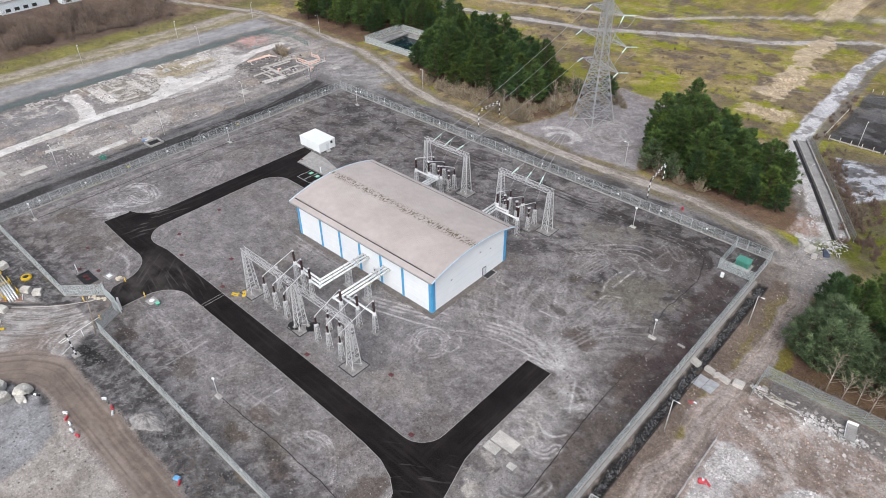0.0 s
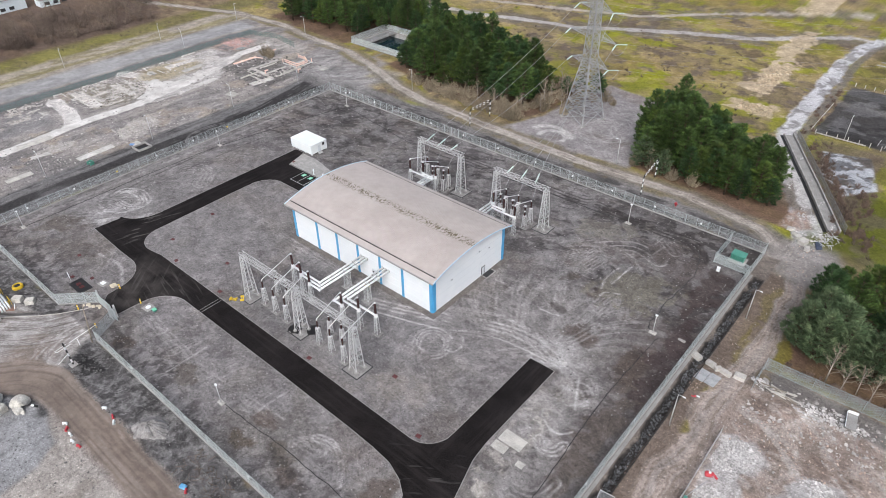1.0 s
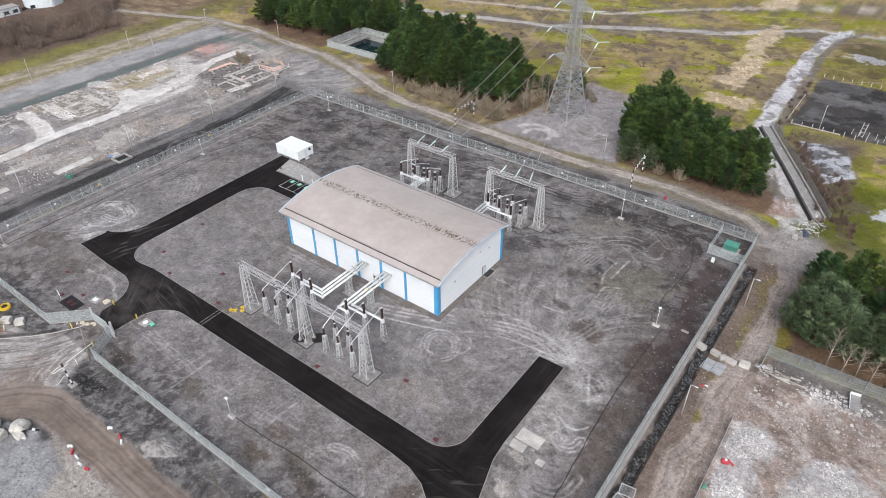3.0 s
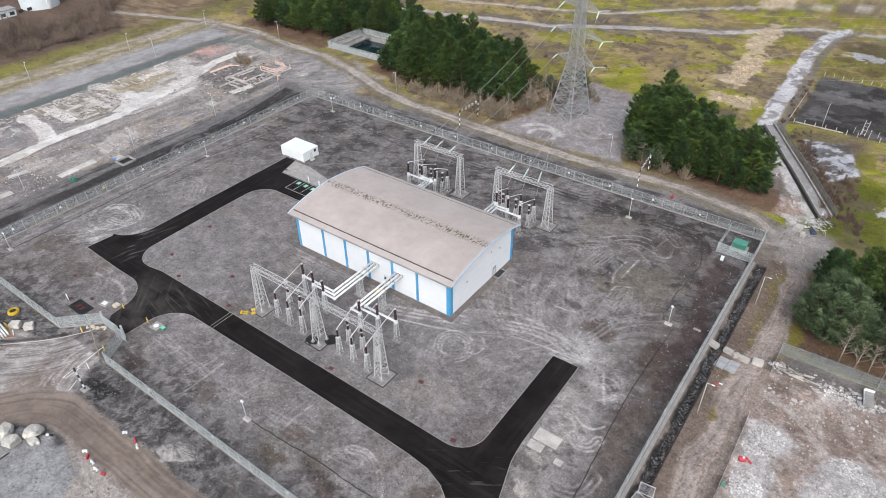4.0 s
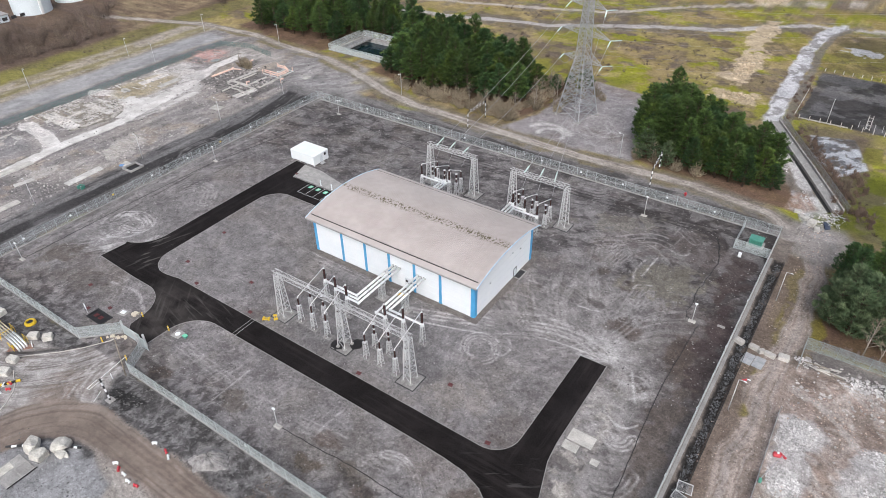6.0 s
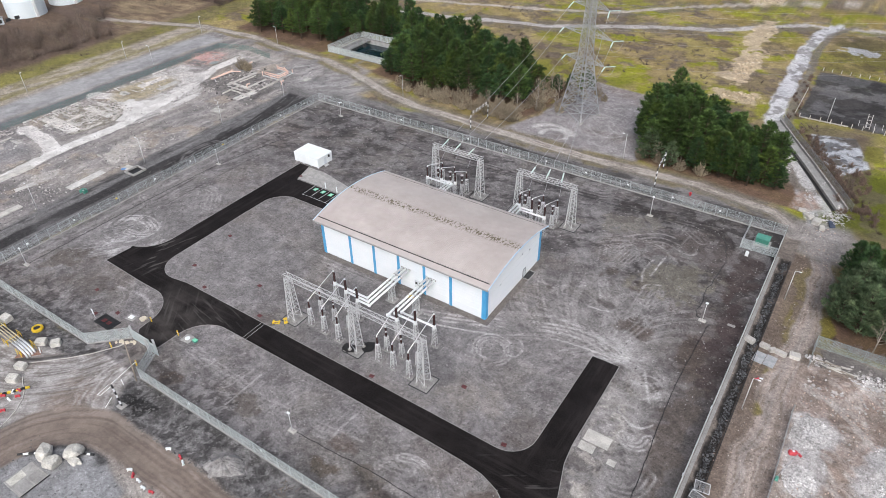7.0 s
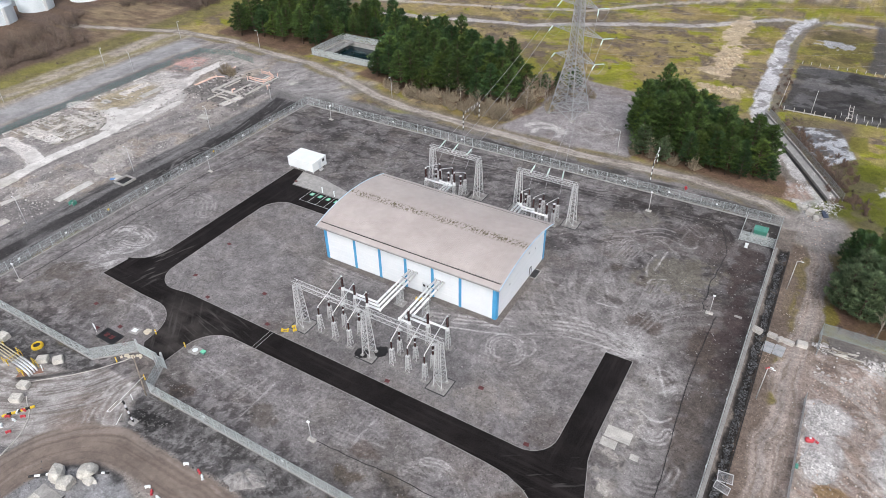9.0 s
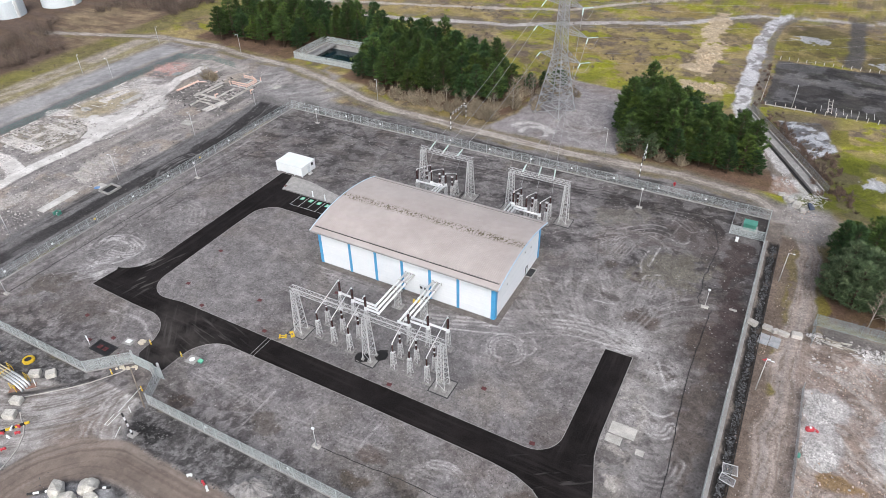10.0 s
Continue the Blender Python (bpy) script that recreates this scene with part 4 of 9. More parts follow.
    tyre([(29, 46.6), (37.1, 45.6), (46.4, 47.8), (53.1, 48.8), (58.9, 47.7)], 1.9, 0.8, TAR, 352)
    tyre([(-20, 44), (19.3, 44.9), (25.9, 46.3), (32.4, 45.7), (44.5, 45.2), (51.3, 46.0), (55.4, 43.9), (57.2, 41.0)], 0.25, 0.7, TAR, 353, offs=(0.0, 1.3))
    # chalky marks of turning vehicles
    for k, (line, half, amount, tone, beads, offs) in enumerate((
            ([(44.7, 17.2), (43.7, 21.4), (44.4, 26.4)], 0.16, 0.95, CHALK, 0.5, (0,)), ([(45.7, 19.1), (45.9, 23.4), (46.3, 28.2)], 0.16, 0.95, CHALK, 0.5, (0,)),
            ([(45.6, 15), (46.2, 16.8), (48.7, 18)], 0.2, 0.8, CHALK, 0, (0,)), ([(34.9, 28), (38.2, 32.1), (42.5, 35.4), (46, 35.5), (50, 34)], 0.22, 0.65, DULL, 0, (0, 1.7)),
            ([(46.2, 36.8), (46.7, 44)], 0.14, 0.55, DULL, 0.4, (0,)), ([(46.8, 42.9), (51.5, 39.3)], 0.14, 0.55, DULL, 0.4, (0, 1.2)), ([(47.9, 35.7), (48.8, 43.1)], 0.14, 0.5, DULL, 0.4, (0,)),
            ([(27, 5.2), (37.7, 3.3), (42.6, 3.9)], 0.13, 0.85, CHALK, 0, (0,)), ([(36.8, 11.8), (39.5, 6.8)], 0.13, 0.7, CHALK, 0.6, (0,)), ([(38.4, 12.9), (40.6, 8.6)], 0.13, 0.7, CHALK, 0.6, (0,)),
            ([(46.5, 5), (46.7, 15)], 0.13, 0.7, DULL, 0.3, (0, 0.8)), ([(47.6, 5.4), (48.5, 15.2)], 0.13, 0.65, DULL, 0.3, (0, 0.9, 1.8)), ([(35.4, 22.1), (36.6, 28.3)], 0.13, 0.7, DULL, 0.2, (0, 0.7)),
            ([(37.9, 19.9), (39.1, 26.5)], 0.13, 0.65, DULL, 0.2, (0, 0.9, 1.7)),
            ([(10.5, -20.1), (17.6, -17.9), (25.5, -15.1), (32.4, -11.1), (39, -9.1), (47.2, -8.5)], 0.16, 0.6, CHALK, 0, (0,)), ([(9, -18.1), (18.3, -14.7), (26.7, -10.6), (35.1, -6.8), (42.1, -5.6), (48.4, -7.3)], 0.3, 0.5, CHALK, 0, (0, 1.1)),
            ([(24, -8), (33.5, -3.9), (42.5, -3.8), (49.4, -7)], 0.5, 0.4, CHALK, 0, (0,)), ([(38, -14), (43, -9), (48, -2), (50, 6)], 0.2, 0.5, DULL, 0, (0, 1.0)),
            ([(25.4, -21.3), (24.2, -18.3), (25.4, -16), (28.2, -15.6), (30.4, -17.5), (30.8, -20.2), (28.9, -22.2), (26.2, -22.2)], 0.17, 0.75, CHALK, 0.4, (0, 0.75)), ([(28.5, -17.3), (28.4, -14.4), (30.6, -13.6), (32.4, -15.5), (32.4, -18), (30.5, -18.7)], 0.17, 0.75, CHALK, 0.3, (0,)),
            ([(53.8, -14), (54.2, -10), (56.6, -9), (58.6, -10.7), (57.9, -13.5), (56, -15.3), (54.5, -14.3)], 0.16, 0.6, CHALK, 0.3, (0,)), ([(56, -16.5), (57.5, -15), (59, -12.8)], 0.22, 0.8, CHALK, 0, (0,)), ([(53.3, -11.8), (58.9, -12.1)], 0.3, 0.7, CHALK, 0, (0,)), ([(54.6, -8.6), (57.8, -15.2)], 0.2, 0.7, CHALK, 0, (0,)),
            ([(53.4, -19), (54.6, -20.5), (56.7, -21.6), (58.6, -21.4), (60, -19.7)], 0.16, 0.65, CHALK, 0, (0,)), ([(56.4, -24.4), (58, -25.8), (59.8, -25.1), (60.4, -23)], 0.16, 0.6, CHALK, 0, (0, 0.8)), ([(55, -32), (58, -35), (62, -34), (63, -30)], 0.2, 0.6, DULL, 0, (0, 1.0)),
            ([(15.1, -54.4), (15, -50.1), (15.4, -45.6)], 0.14, 0.65, CHALK, 0.2, (0,)), ([(12.4, -52.4), (12.8, -46)], 0.14, 0.5, DULL, 0.2, (0, 0.9)), ([(-6, -56.9), (-5.8, -53.4), (-5.7, -48.2)], 0.14, 0.65, CHALK, 0.2, (0,)), ([(-9.7, -53.6), (-8.6, -48.5)], 0.14, 0.55, DULL, 0.2, (0, 0.8)), ([(1, -55), (2.5, -46.5)], 0.14, 0.5, DULL, 0.2, (0, 1.6)),
            ([(27.3, -48.7), (30.3, -47.9), (33.7, -49.5), (36.7, -52.6)], 0.15, 0.65, CHALK, 0, (0, 0.7)), ([(27.1, -54.1), (29.7, -52.9), (33.7, -52.1), (36.5, -52.7)], 0.15, 0.65, CHALK, 0.5, (0, 0.6)),
            ([(-74.3, -30.3), (-74, -28.1), (-69.5, -27), (-65.5, -28.1), (-63.8, -30), (-65.7, -31.9), (-69.1, -32.4)], 0.24, 0.8, CHALK, 0, (0, 0.9)), ([(-73.7, -26.6), (-69.7, -25.2), (-65.2, -26.3), (-62.7, -28.7)], 0.22, 0.7, CHALK, 0, (0,)),
            ([(-75, -30.2), (-71.5, -26.8)], 0.7, 0.75, CHALK, 0, (0,)), ([(-72.5, -14.5), (-72.4, -10.9), (-69.2, -8.7), (-64.8, -9.3), (-61.5, -13)], 0.22, 0.6, DULL, 0, (0, 1.2, 2.2)), ([(-71, -7.3), (-66.6, -6.9), (-60.9, -10.2)], 0.2, 0.55, DULL, 0, (0,)),
            ([(-72.7, -37.6), (-75.1, -24.9), (-75.8, -12), (-76.4, 8.2), (-74, 30)], 0.16, 0.6, TAR, 0, (0,)), ([(-69.3, -39.7), (-71.3, -22.4), (-71.6, -7.7), (-71, 14)], 0.16, 0.45, TAR, 0, (0,)), ([(-79.4, -50), (-79.6, -10), (-79, 40)], 0.5, 0.45, DULL, 0, (0,)),
            ([(-64, -41), (-60.5, -37.5), (-58.5, -30)], 0.5, 0.6, CHALK, 0, (0,)), ([(-70, -44), (-64.5, -39.5)], 0.9, 0.65, CHALK, 0, (0,)), ([(-52, -47), (-44, -46), (-37, -49)], 0.35, 0.5, CHALK, 0, (0,)))):
        tyre(line, half, amount, tone, 360 + 2 * k, beads, offs)
    for size, seed, amt in ((0.8, 84, 0.06), (2.0, 85, 0.06), (6.0, 86, 0.08)):
        C *= (1 + amt * np.clip((fbm(x, y, size, 3, seed) - 0.5) * 7, -1, 1))[:, None]
    # scuffed stone: tones inside the yard spread a little further apart
    yard = step(rect(x, y, -83, -62, 71.5, 53.5), 0.8)
    tone = np.maximum(C.mean(1), 0.004)
    C *= ((tone / np.exp(np.average(np.log(tone), weights=yard))) ** (0.16 * yard))[:, None]
    # heights: small relief, a drain ditch, a basin and spoil mounds
    z = 0.10 * (n2 - 0.5) + 0.05 * (n3 - 0.5)
    flat = np.maximum(step(rect(x, y, -83, -62, 71.5, 53.5), 0.8), 0)
    z *= 1 - 0.75 * flat
    z -= 0.02
    z += 2.0 * fbm(x, y, 60, 3, 16) * step(np.maximum(y - 190, -180 - x), 120) * 1.0
    z -= 0.35 * step(0.8 - np.abs(x - 69.7), 0.5) * step(42.5 - y, 1) * step(y + 75, 2)
    z -= 4.0 * step(rect(x, y, -109.5, 93.5, -86, 108.5), 1.0)
    for cx, cy, r, h in ((84.5, -13, 6, 0.9), (94, -9, 5, 0.8), (4, -66, 3.0, 0.9), (-142, 3, 9, 0.4), (86, 9.5, 5, 0.5)):
        z += h * np.clip(1 - np.hypot(x - cx, y - cy) / r, 0, 1) * (0.6 + 0.8 * n2)
    lay((0.020, 0.019, 0.019), 0.9 * step(1.05 - np.abs(x + 0.9 * (n3 - 0.5) - 69.7), 0.3) * step(42.5 - y, 1) * step(y + 95, 2) * hi(n3, 0.34, 0.2))
    me = bpy.data.meshes.new("ground")
    nx, ny = len(xs), len(ys)
    idx = np.arange(nx * ny).reshape(ny, nx)
    quads = np.stack([idx[:-1, :-1], idx[:-1, 1:], idx[1:, 1:], idx[1:, :-1]], -1).reshape(-1, 4)
    me.vertices.add(len(x))
    me.vertices.foreach_set("co", np.stack([x, y, z], -1).ravel())
    me.loops.add(quads.size)
    me.loops.foreach_set("vertex_index", quads.ravel())
    me.polygons.add(len(quads))
    me.polygons.foreach_set("loop_start", np.arange(0, quads.size, 4))
    me.polygons.foreach_set("loop_total", np.full(len(quads), 4))
    me.update(calc_edges=True)
    me.polygons.foreach_set("use_smooth", np.ones(len(quads), bool))
    at = me.attributes.new("soil", "FLOAT_COLOR", "POINT")
    at.data.foreach_set("color", np.concatenate([C * np.array((0.822, 0.80, 0.80)), (1 - smooth)[:, None]], 1).ravel())
    # soil: zone colour broken up by stones, grit and clods
    m = bpy.data.materials.new("soil_and_stone")
    m.use_nodes = True
    N, L = m.node_tree.nodes, m.node_tree.links
    b = N["Principled BSDF"]
    b.inputs["Roughness"].default_value = 0.92
    b.inputs["Specular IOR Level"].default_value = 0.2
    ac = N.new("ShaderNodeAttribute")
    ac.attribute_name = "soil"
    tc = N.new("ShaderNodeTexCoord")
    out = ac.outputs["Color"]
    total = None
    for scale, amt, detail, rough, turn, squash in ((0.16, 0.13, 9, 0.70, 0, 1.0), (0.62, 0.22, 9, 0.78, 33, 0.8), (1.9, 0.38, 8, 0.80, 0, 1.0), (5.5, 0.24, 5, 0.75, 0, 1.0)):
        mp = N.new("ShaderNodeMapping")
        mp.inputs["Rotation"].default_value = (0, 0, radians(turn))
        mp.inputs["Scale"].default_value = (squash, 1, 1)
        n = N.new("ShaderNodeTexNoise")
        n.inputs["Scale"].default_value, n.inputs["Detail"].default_value, n.inputs["Roughness"].default_value = scale, detail, rough
        L.new(tc.outputs["Object"], mp.inputs["Vector"])
        L.new(mp.outputs[0], n.inputs["Vector"])
        r = N.new("ShaderNodeMapRange")
        r.inputs["From Min"].default_value, r.inputs["From Max"].default_value = 0.34, 0.66
        r.inputs["To Min"].default_value, r.inputs["To Max"].default_value = -amt, amt
        L.new(n.outputs["Fac"], r.inputs["Value"])
        if total is None:
            total = r.outputs[0]
        else:
            ad = N.new("ShaderNodeMath")
            L.new(total, ad.inputs[0])
            L.new(r.outputs[0], ad.inputs[1])
            total = ad.outputs[0]
    ma = N.new("ShaderNodeMath")
    ma.operation = "MULTIPLY_ADD"
    ma.inputs[2].default_value = 1.0
    L.new(total, ma.inputs[0])
    L.new(ac.outputs["Alpha"], ma.inputs[1])
    c = N.new("ShaderNodeMix")
    c.data_type, c.blend_type = "RGBA", "MULTIPLY"
    c.inputs[0].default_value = 1
    L.new(out, c.inputs[6])
    L.new(ma.outputs[0], c.inputs[7])
    out = c.outputs[2]
    # pale stones and dark clods in a few of the cells of several grids
    for scale, lo, few, amt, tone in ((2.0, 0.32, 0.80, 0.6, (1.65, 1.65, 1.65)), (3.6, 0.36, 0.70, 0.8, (1.6, 1.6, 1.6)), (1.4, 0.34, 0.90, 0.6, (0.5, 0.48, 0.47)), (3.0, 0.36, 0.72, 0.7, (0.55, 0.53, 0.52))):
        vo = N.new("ShaderNodeTexVoronoi")
        vo.inputs["Scale"].default_value = scale
        wv = N.new("ShaderNodeMapping")
        wv.inputs["Location"].default_value = (scale * 7, scale * 3, 0)
        vr = N.new("ShaderNodeMapRange")
        vr.inputs["From Min"].default_value, vr.inputs["From Max"].default_value = lo, lo * 0.6
        vr.inputs["To Max"].default_value = amt
        L.new(tc.outputs["Object"], wv.inputs["Vector"])
        L.new(wv.outputs[0], vo.inputs["Vector"])
        L.new(vo.outputs["Distance"], vr.inputs["Value"])
        sp = N.new("ShaderNodeSeparateColor")
        L.new(vo.outputs["Color"], sp.inputs[0])
        gt = N.new("ShaderNodeMath")
        gt.operation = "GREATER_THAN"
        gt.inputs[1].default_value = few
        L.new(sp.outputs[0], gt.inputs[0])
        mu = N.new("ShaderNodeMath")
        mu.operation = "MULTIPLY"
        L.new(vr.outputs[0], mu.inputs[0])
        L.new(gt.outputs[0], mu.inputs[1])
        m2 = N.new("ShaderNodeMath")
        m2.operation = "MULTIPLY"
        L.new(mu.outputs[0], m2.inputs[0])
        L.new(ac.outputs["Alpha"], m2.inputs[1])
        c = N.new("ShaderNodeMix")
        c.data_type, c.blend_type, c.clamp_factor = "RGBA", "MULTIPLY", True
        L.new(m2.outputs[0], c.inputs[0])
        L.new(out, c.inputs[6])
        c.inputs[7].default_value = (*tone, 1)
        out = c.outputs[2]
    L.new(out, b.inputs["Base Color"])
    nb = N.new("ShaderNodeTexNoise")
    nb.inputs["Scale"].default_value, nb.inputs["Detail"].default_value = 4.0, 6
    L.new(tc.outputs["Object"], nb.inputs["Vector"])
    bp = N.new("ShaderNodeBump")
    bp.inputs["Strength"].default_value, bp.inputs["Distance"].default_value = 0.5, 0.08
    L.new(nb.outputs["Fac"], bp.inputs["Height"])
    L.new(bp.outputs[0], b.inputs["Normal"])
    me.materials.append(m)
    return tagged(new("ground", me), "grey rolled stone yard with mud tracks, rubble and mossy grassland", "ground", kind="structure")


build_ground()

# ---------------------------------------------------------------- asphalt road


def arc(cx, cy, r, a0, a1, n=10):
    return [(cx + r * math.cos(radians(a0 + (a1 - a0) * i / n)), cy + r * math.sin(radians(a0 + (a1 - a0) * i / n))) for i in range(n + 1)]


def sheet(outline, z, thick=0.06):
    """A flat slab over an outline that may be concave."""
    bm = bmesh.new()
    vs = [bm.verts.new((p[0], p[1], z)) for p in outline]
    fc = bm.faces.new(vs)
    if fc.normal.z < 0:
        fc.normal_flip()
    bm.normal_update()
    if fc.normal.z < 0:
        bmesh.ops.reverse_faces(bm, faces=[fc])
    res = bmesh.ops.extrude_face_region(bm, geom=[fc])
    bmesh.ops.translate(bm, verts=[v for v in res["geom"] if isinstance(v, bmesh.types.BMVert)], vec=(0, 0, -thick))
    bmesh.ops.recalc_face_normals(bm, faces=bm.faces)
    bmesh.ops.triangulate(bm, faces=[f for f in bm.faces if len(f.verts) > 4])
    m = Mesh()
    bm.verts.index_update()
    m.add([v.co for v in bm.verts], [[v.index for v in f.verts] for f in bm.faces])
    bm.free()
    return m


ROAD = ([(-63.0, -42.6), (-49, -43.2)] + arc(-43.8, -50.6, 7.4, 105, 0, 10)[1:] + [(-36.2, -53.0), (-34.4, -54.8), (-28.4, -54.8), (-28.2, -51)] + arc(-21.3, -50.2, 6.9, 175, 92, 8)
        + [(10, -43.35), (30, -43.6), (36, -43.8), (40.2, -44.2), (43.6, -45.4), (46.0, -47.1), (47.4, -49.6), (48.0, -54), (48.0, -60.4), (53.6, -60.4), (53.5, -48), (52.8, -43), (51.6, -38.8), (50.5, -35), (50.1, -31), (50.1, -9.8), (44.7, -9.9), (44.6, -33)] + arc(39.6, -33.4, 5, 0, -90, 8)[1:]
        + [(10, -38.1), (-40, -37.8)] + arc(-45.0, -32.9, 5.6, -80, -180, 8) + [(-50.7, -10)] + arc(-44.5, -4.8, 6.2, 180, 100, 8)[1:] + [(-40, 1.3), (-26, 1.3), (-26, 9.0), (-51.2, 9.0), (-53.4, 16.2), (-57.0, 16.2), (-57.0, -28)]
        + arc(-64.2, -28.6, 7.2, 0, -80, 7)[1:] + [(-62.4, -36.4)])
NA, LA = M_ASPH.node_tree.nodes, M_ASPH.node_tree.links
BA_ = NA["Principled BSDF"]
base = BA_.inputs["Base Color"].links[0].from_socket
tc = NA.new("ShaderNodeTexCoord")


def overlay(base, scale, size, lo, hi_, amount, colour, centre=None, reach=0.0, north=None, turn=None):
    """Dust or mud in stretched patches over the asphalt, all over or round a place."""
    mp = NA.new("ShaderNodeMapping")
    mp.inputs["Scale"].default_value = scale
    if turn is not None:
        mp.vector_type = "TEXTURE"
        mp.inputs["Rotation"].default_value = (0, 0, radians(turn))
        mp.inputs["Scale"].default_value = (1 / scale[0], 1 / scale[1], 1)
    LA.new(tc.outputs["Object"], mp.inputs["Vector"])
    n = NA.new("ShaderNodeTexNoise")
    n.inputs["Scale"].default_value, n.inputs["Detail"].default_value = size, 5
    LA.new(mp.outputs[0], n.inputs["Vector"])
    r = NA.new("ShaderNodeMapRange")
    r.inputs["From Min"].default_value, r.inputs["From Max"].default_value = lo, hi_
    r.inputs["To Max"].default_value = amount
    LA.new(n.outputs["Fac"], r.inputs["Value"])
    fac = r.outputs[0]
    if centre:
        d = NA.new("ShaderNodeVectorMath")
        d.operation = "DISTANCE"
        d.inputs[1].default_value = centre
        LA.new(tc.outputs["Object"], d.inputs[0])
        g = NA.new("ShaderNodeMapRange")
        g.inputs["From Min"].default_value, g.inputs["From Max"].default_value = reach, reach * 0.3
        LA.new(d.outputs["Value"], g.inputs["Value"])
        k = NA.new("ShaderNodeMath")
        k.operation = "MULTIPLY"
        LA.new(fac, k.inputs[0])
        LA.new(g.outputs[0], k.inputs[1])
        fac = k.outputs[0]
    if north is not None:
        xyz = NA.new("ShaderNodeSeparateXYZ")
        LA.new(tc.outputs["Object"], xyz.inputs[0])
        g = NA.new("ShaderNodeMapRange")
        g.inputs["From Min"].default_value, g.inputs["From Max"].default_value = (-40, -37) if north else (-37, -40)
        LA.new(xyz.outputs["Y"], g.inputs["Value"])
        k = NA.new("ShaderNodeMath")
        k.operation = "MULTIPLY"
        LA.new(fac, k.inputs[0])
        LA.new(g.outputs[0], k.inputs[1])
        fac = k.outputs[0]
    c = NA.new("ShaderNodeMix")
    c.data_type = "RGBA"
    LA.new(fac, c.inputs[0])
    LA.new(base, c.inputs[6])
    c.inputs[7].default_value = (*colour, 1)
    return c.outputs[2]


base = overlay(base, (0.05, 0.8, 1), 1.1, 0.50, 0.70, 0.26, (0.066, 0.055, 0.053), north=False)
base = overlay(base, (0.8, 0.06, 1), 1.1, 0.50, 0.70, 0.22, (0.066, 0.055, 0.053), north=True)
base = overlay(base, (0.3, 0.3, 1), 1.0, 0.48, 0.66, 0.12, (0.055, 0.045, 0.043))
base = overlay(base, (0.25, 0.25, 1), 1.0, 0.32, 0.75, 0.50, (0.115, 0.102, 0.094), (-34.5, -48.5, 0), 14.0)
base = overlay(base, (0.10, 1.0, 1), 1.1, 0.55, 0.70, 0.28, (0.13, 0.119, 0.113), (-37, -47.5, 0), 13.0, turn=128)
base = overlay(base, (0.10, 1.0, 1), 1.1, 0.55, 0.68, 0.40, (0.14, 0.13, 0.122), (-27, -44, 0), 12.0, turn=168)
base = overlay(base, (0.14, 1.0, 1), 1.0, 0.58, 0.66, 0.55, (0.16, 0.15, 0.14), (-53, -33, 0), 10.0, turn=72)
base = overlay(base, (0.14, 1.0, 1), 1.2, 0.58, 0.67, 0.45, (0.10, 0.092, 0.088), (46, -40, 0), 9.0, turn=35)
LA.new(base, BA_.inputs["Base Color"])
road = thing("road", "fresh black asphalt service road looping round the switch house", "road", kind="structure", mesh=sheet(ROAD, 0.035, 0.1), mat=M_ASPH)


def edging(pts, w, z0, z1):
    """A raised strip of one width along a line, mitred at its bends."""
    ps = [Vector(p) for i, p in enumerate(pts) if i == 0 or (Vector(p) - Vector(pts[i - 1])).length > 0.02]
    closed = (ps[0] - ps[-1]).length < 0.02
    v, f = [], []
    for i, p in enumerate(ps):
        a = (p - ps[i - 1]).normalized() if i else (ps[1] - p).normalized()
        b = (ps[i + 1] - p).normalized() if i + 1 < len(ps) else a
        n = Vector((-a.y - b.y, a.x + b.x))
        n = n.normalized() if n.length > 1e-4 else Vector((-a.y, a.x))
        k = w / 2 / max(0.45, n.dot(Vector((-a.y, a.x))))
        l, r = p + n * k, p - n * k
        v += [(r.x, r.y, z0), (l.x, l.y, z0), (l.x, l.y, z1), (r.x, r.y, z1)]
    for i in range(len(ps) - 1):
        f += [(4 * i + j, 4 * i + 4 + j, 4 * i + 4 + (j + 1) % 4, 4 * i + (j + 1) % 4) for j in range(4)]
    n = 4 * (len(ps) - 1)
    f += [(0, 1, 2, 3), (n + 3, n + 2, n + 1, n)]
    return Mesh().add(v, [q[::-1] for q in f])


thing("road_kerb", "flush pale concrete edging along the asphalt road", "kerb", kind="structure", mesh=edging(ROAD + ROAD[:1], 0.11, -0.06, 0.05), mat=M_EDGE)
lines = thing("road_marking", "white painted bay lines and drain lines on asphalt", "road marking", kind="structure")
for x in (-44.5, -41.8, -39.1, -36.4, -33.7):
    part("bay_line", Mesh().box(x - 0.06, 4.0, 0.037, x + 0.06, 8.85, 0.042), M_LINE, lines)
part("bay_line", Mesh().box(-44.6, 3.88, 0.037, -33.6, 3.98, 0.042), M_LINE, lines)
for x in (-43.15, -40.45, -37.75, -35.05):
    part("bay_symbol", Mesh().box(x - 0.55, 7.0, 0.038, x + 0.55, 8.3, 0.043), M_GREENPAINT, lines, "pale green painted square")
    part("bay_symbol_mark", Mesh().box(x - 0.22, 7.3, 0.044, x + 0.22, 8.0, 0.047), M_LINE, lines, "white mark")
for x in (-16.3, -15.5):
    part("drain_line", Mesh().box(x - 0.05, -43.3, 0.037, x + 0.05, -38.0, 0.044), M_KERB, lines, "pale concrete channel edge")
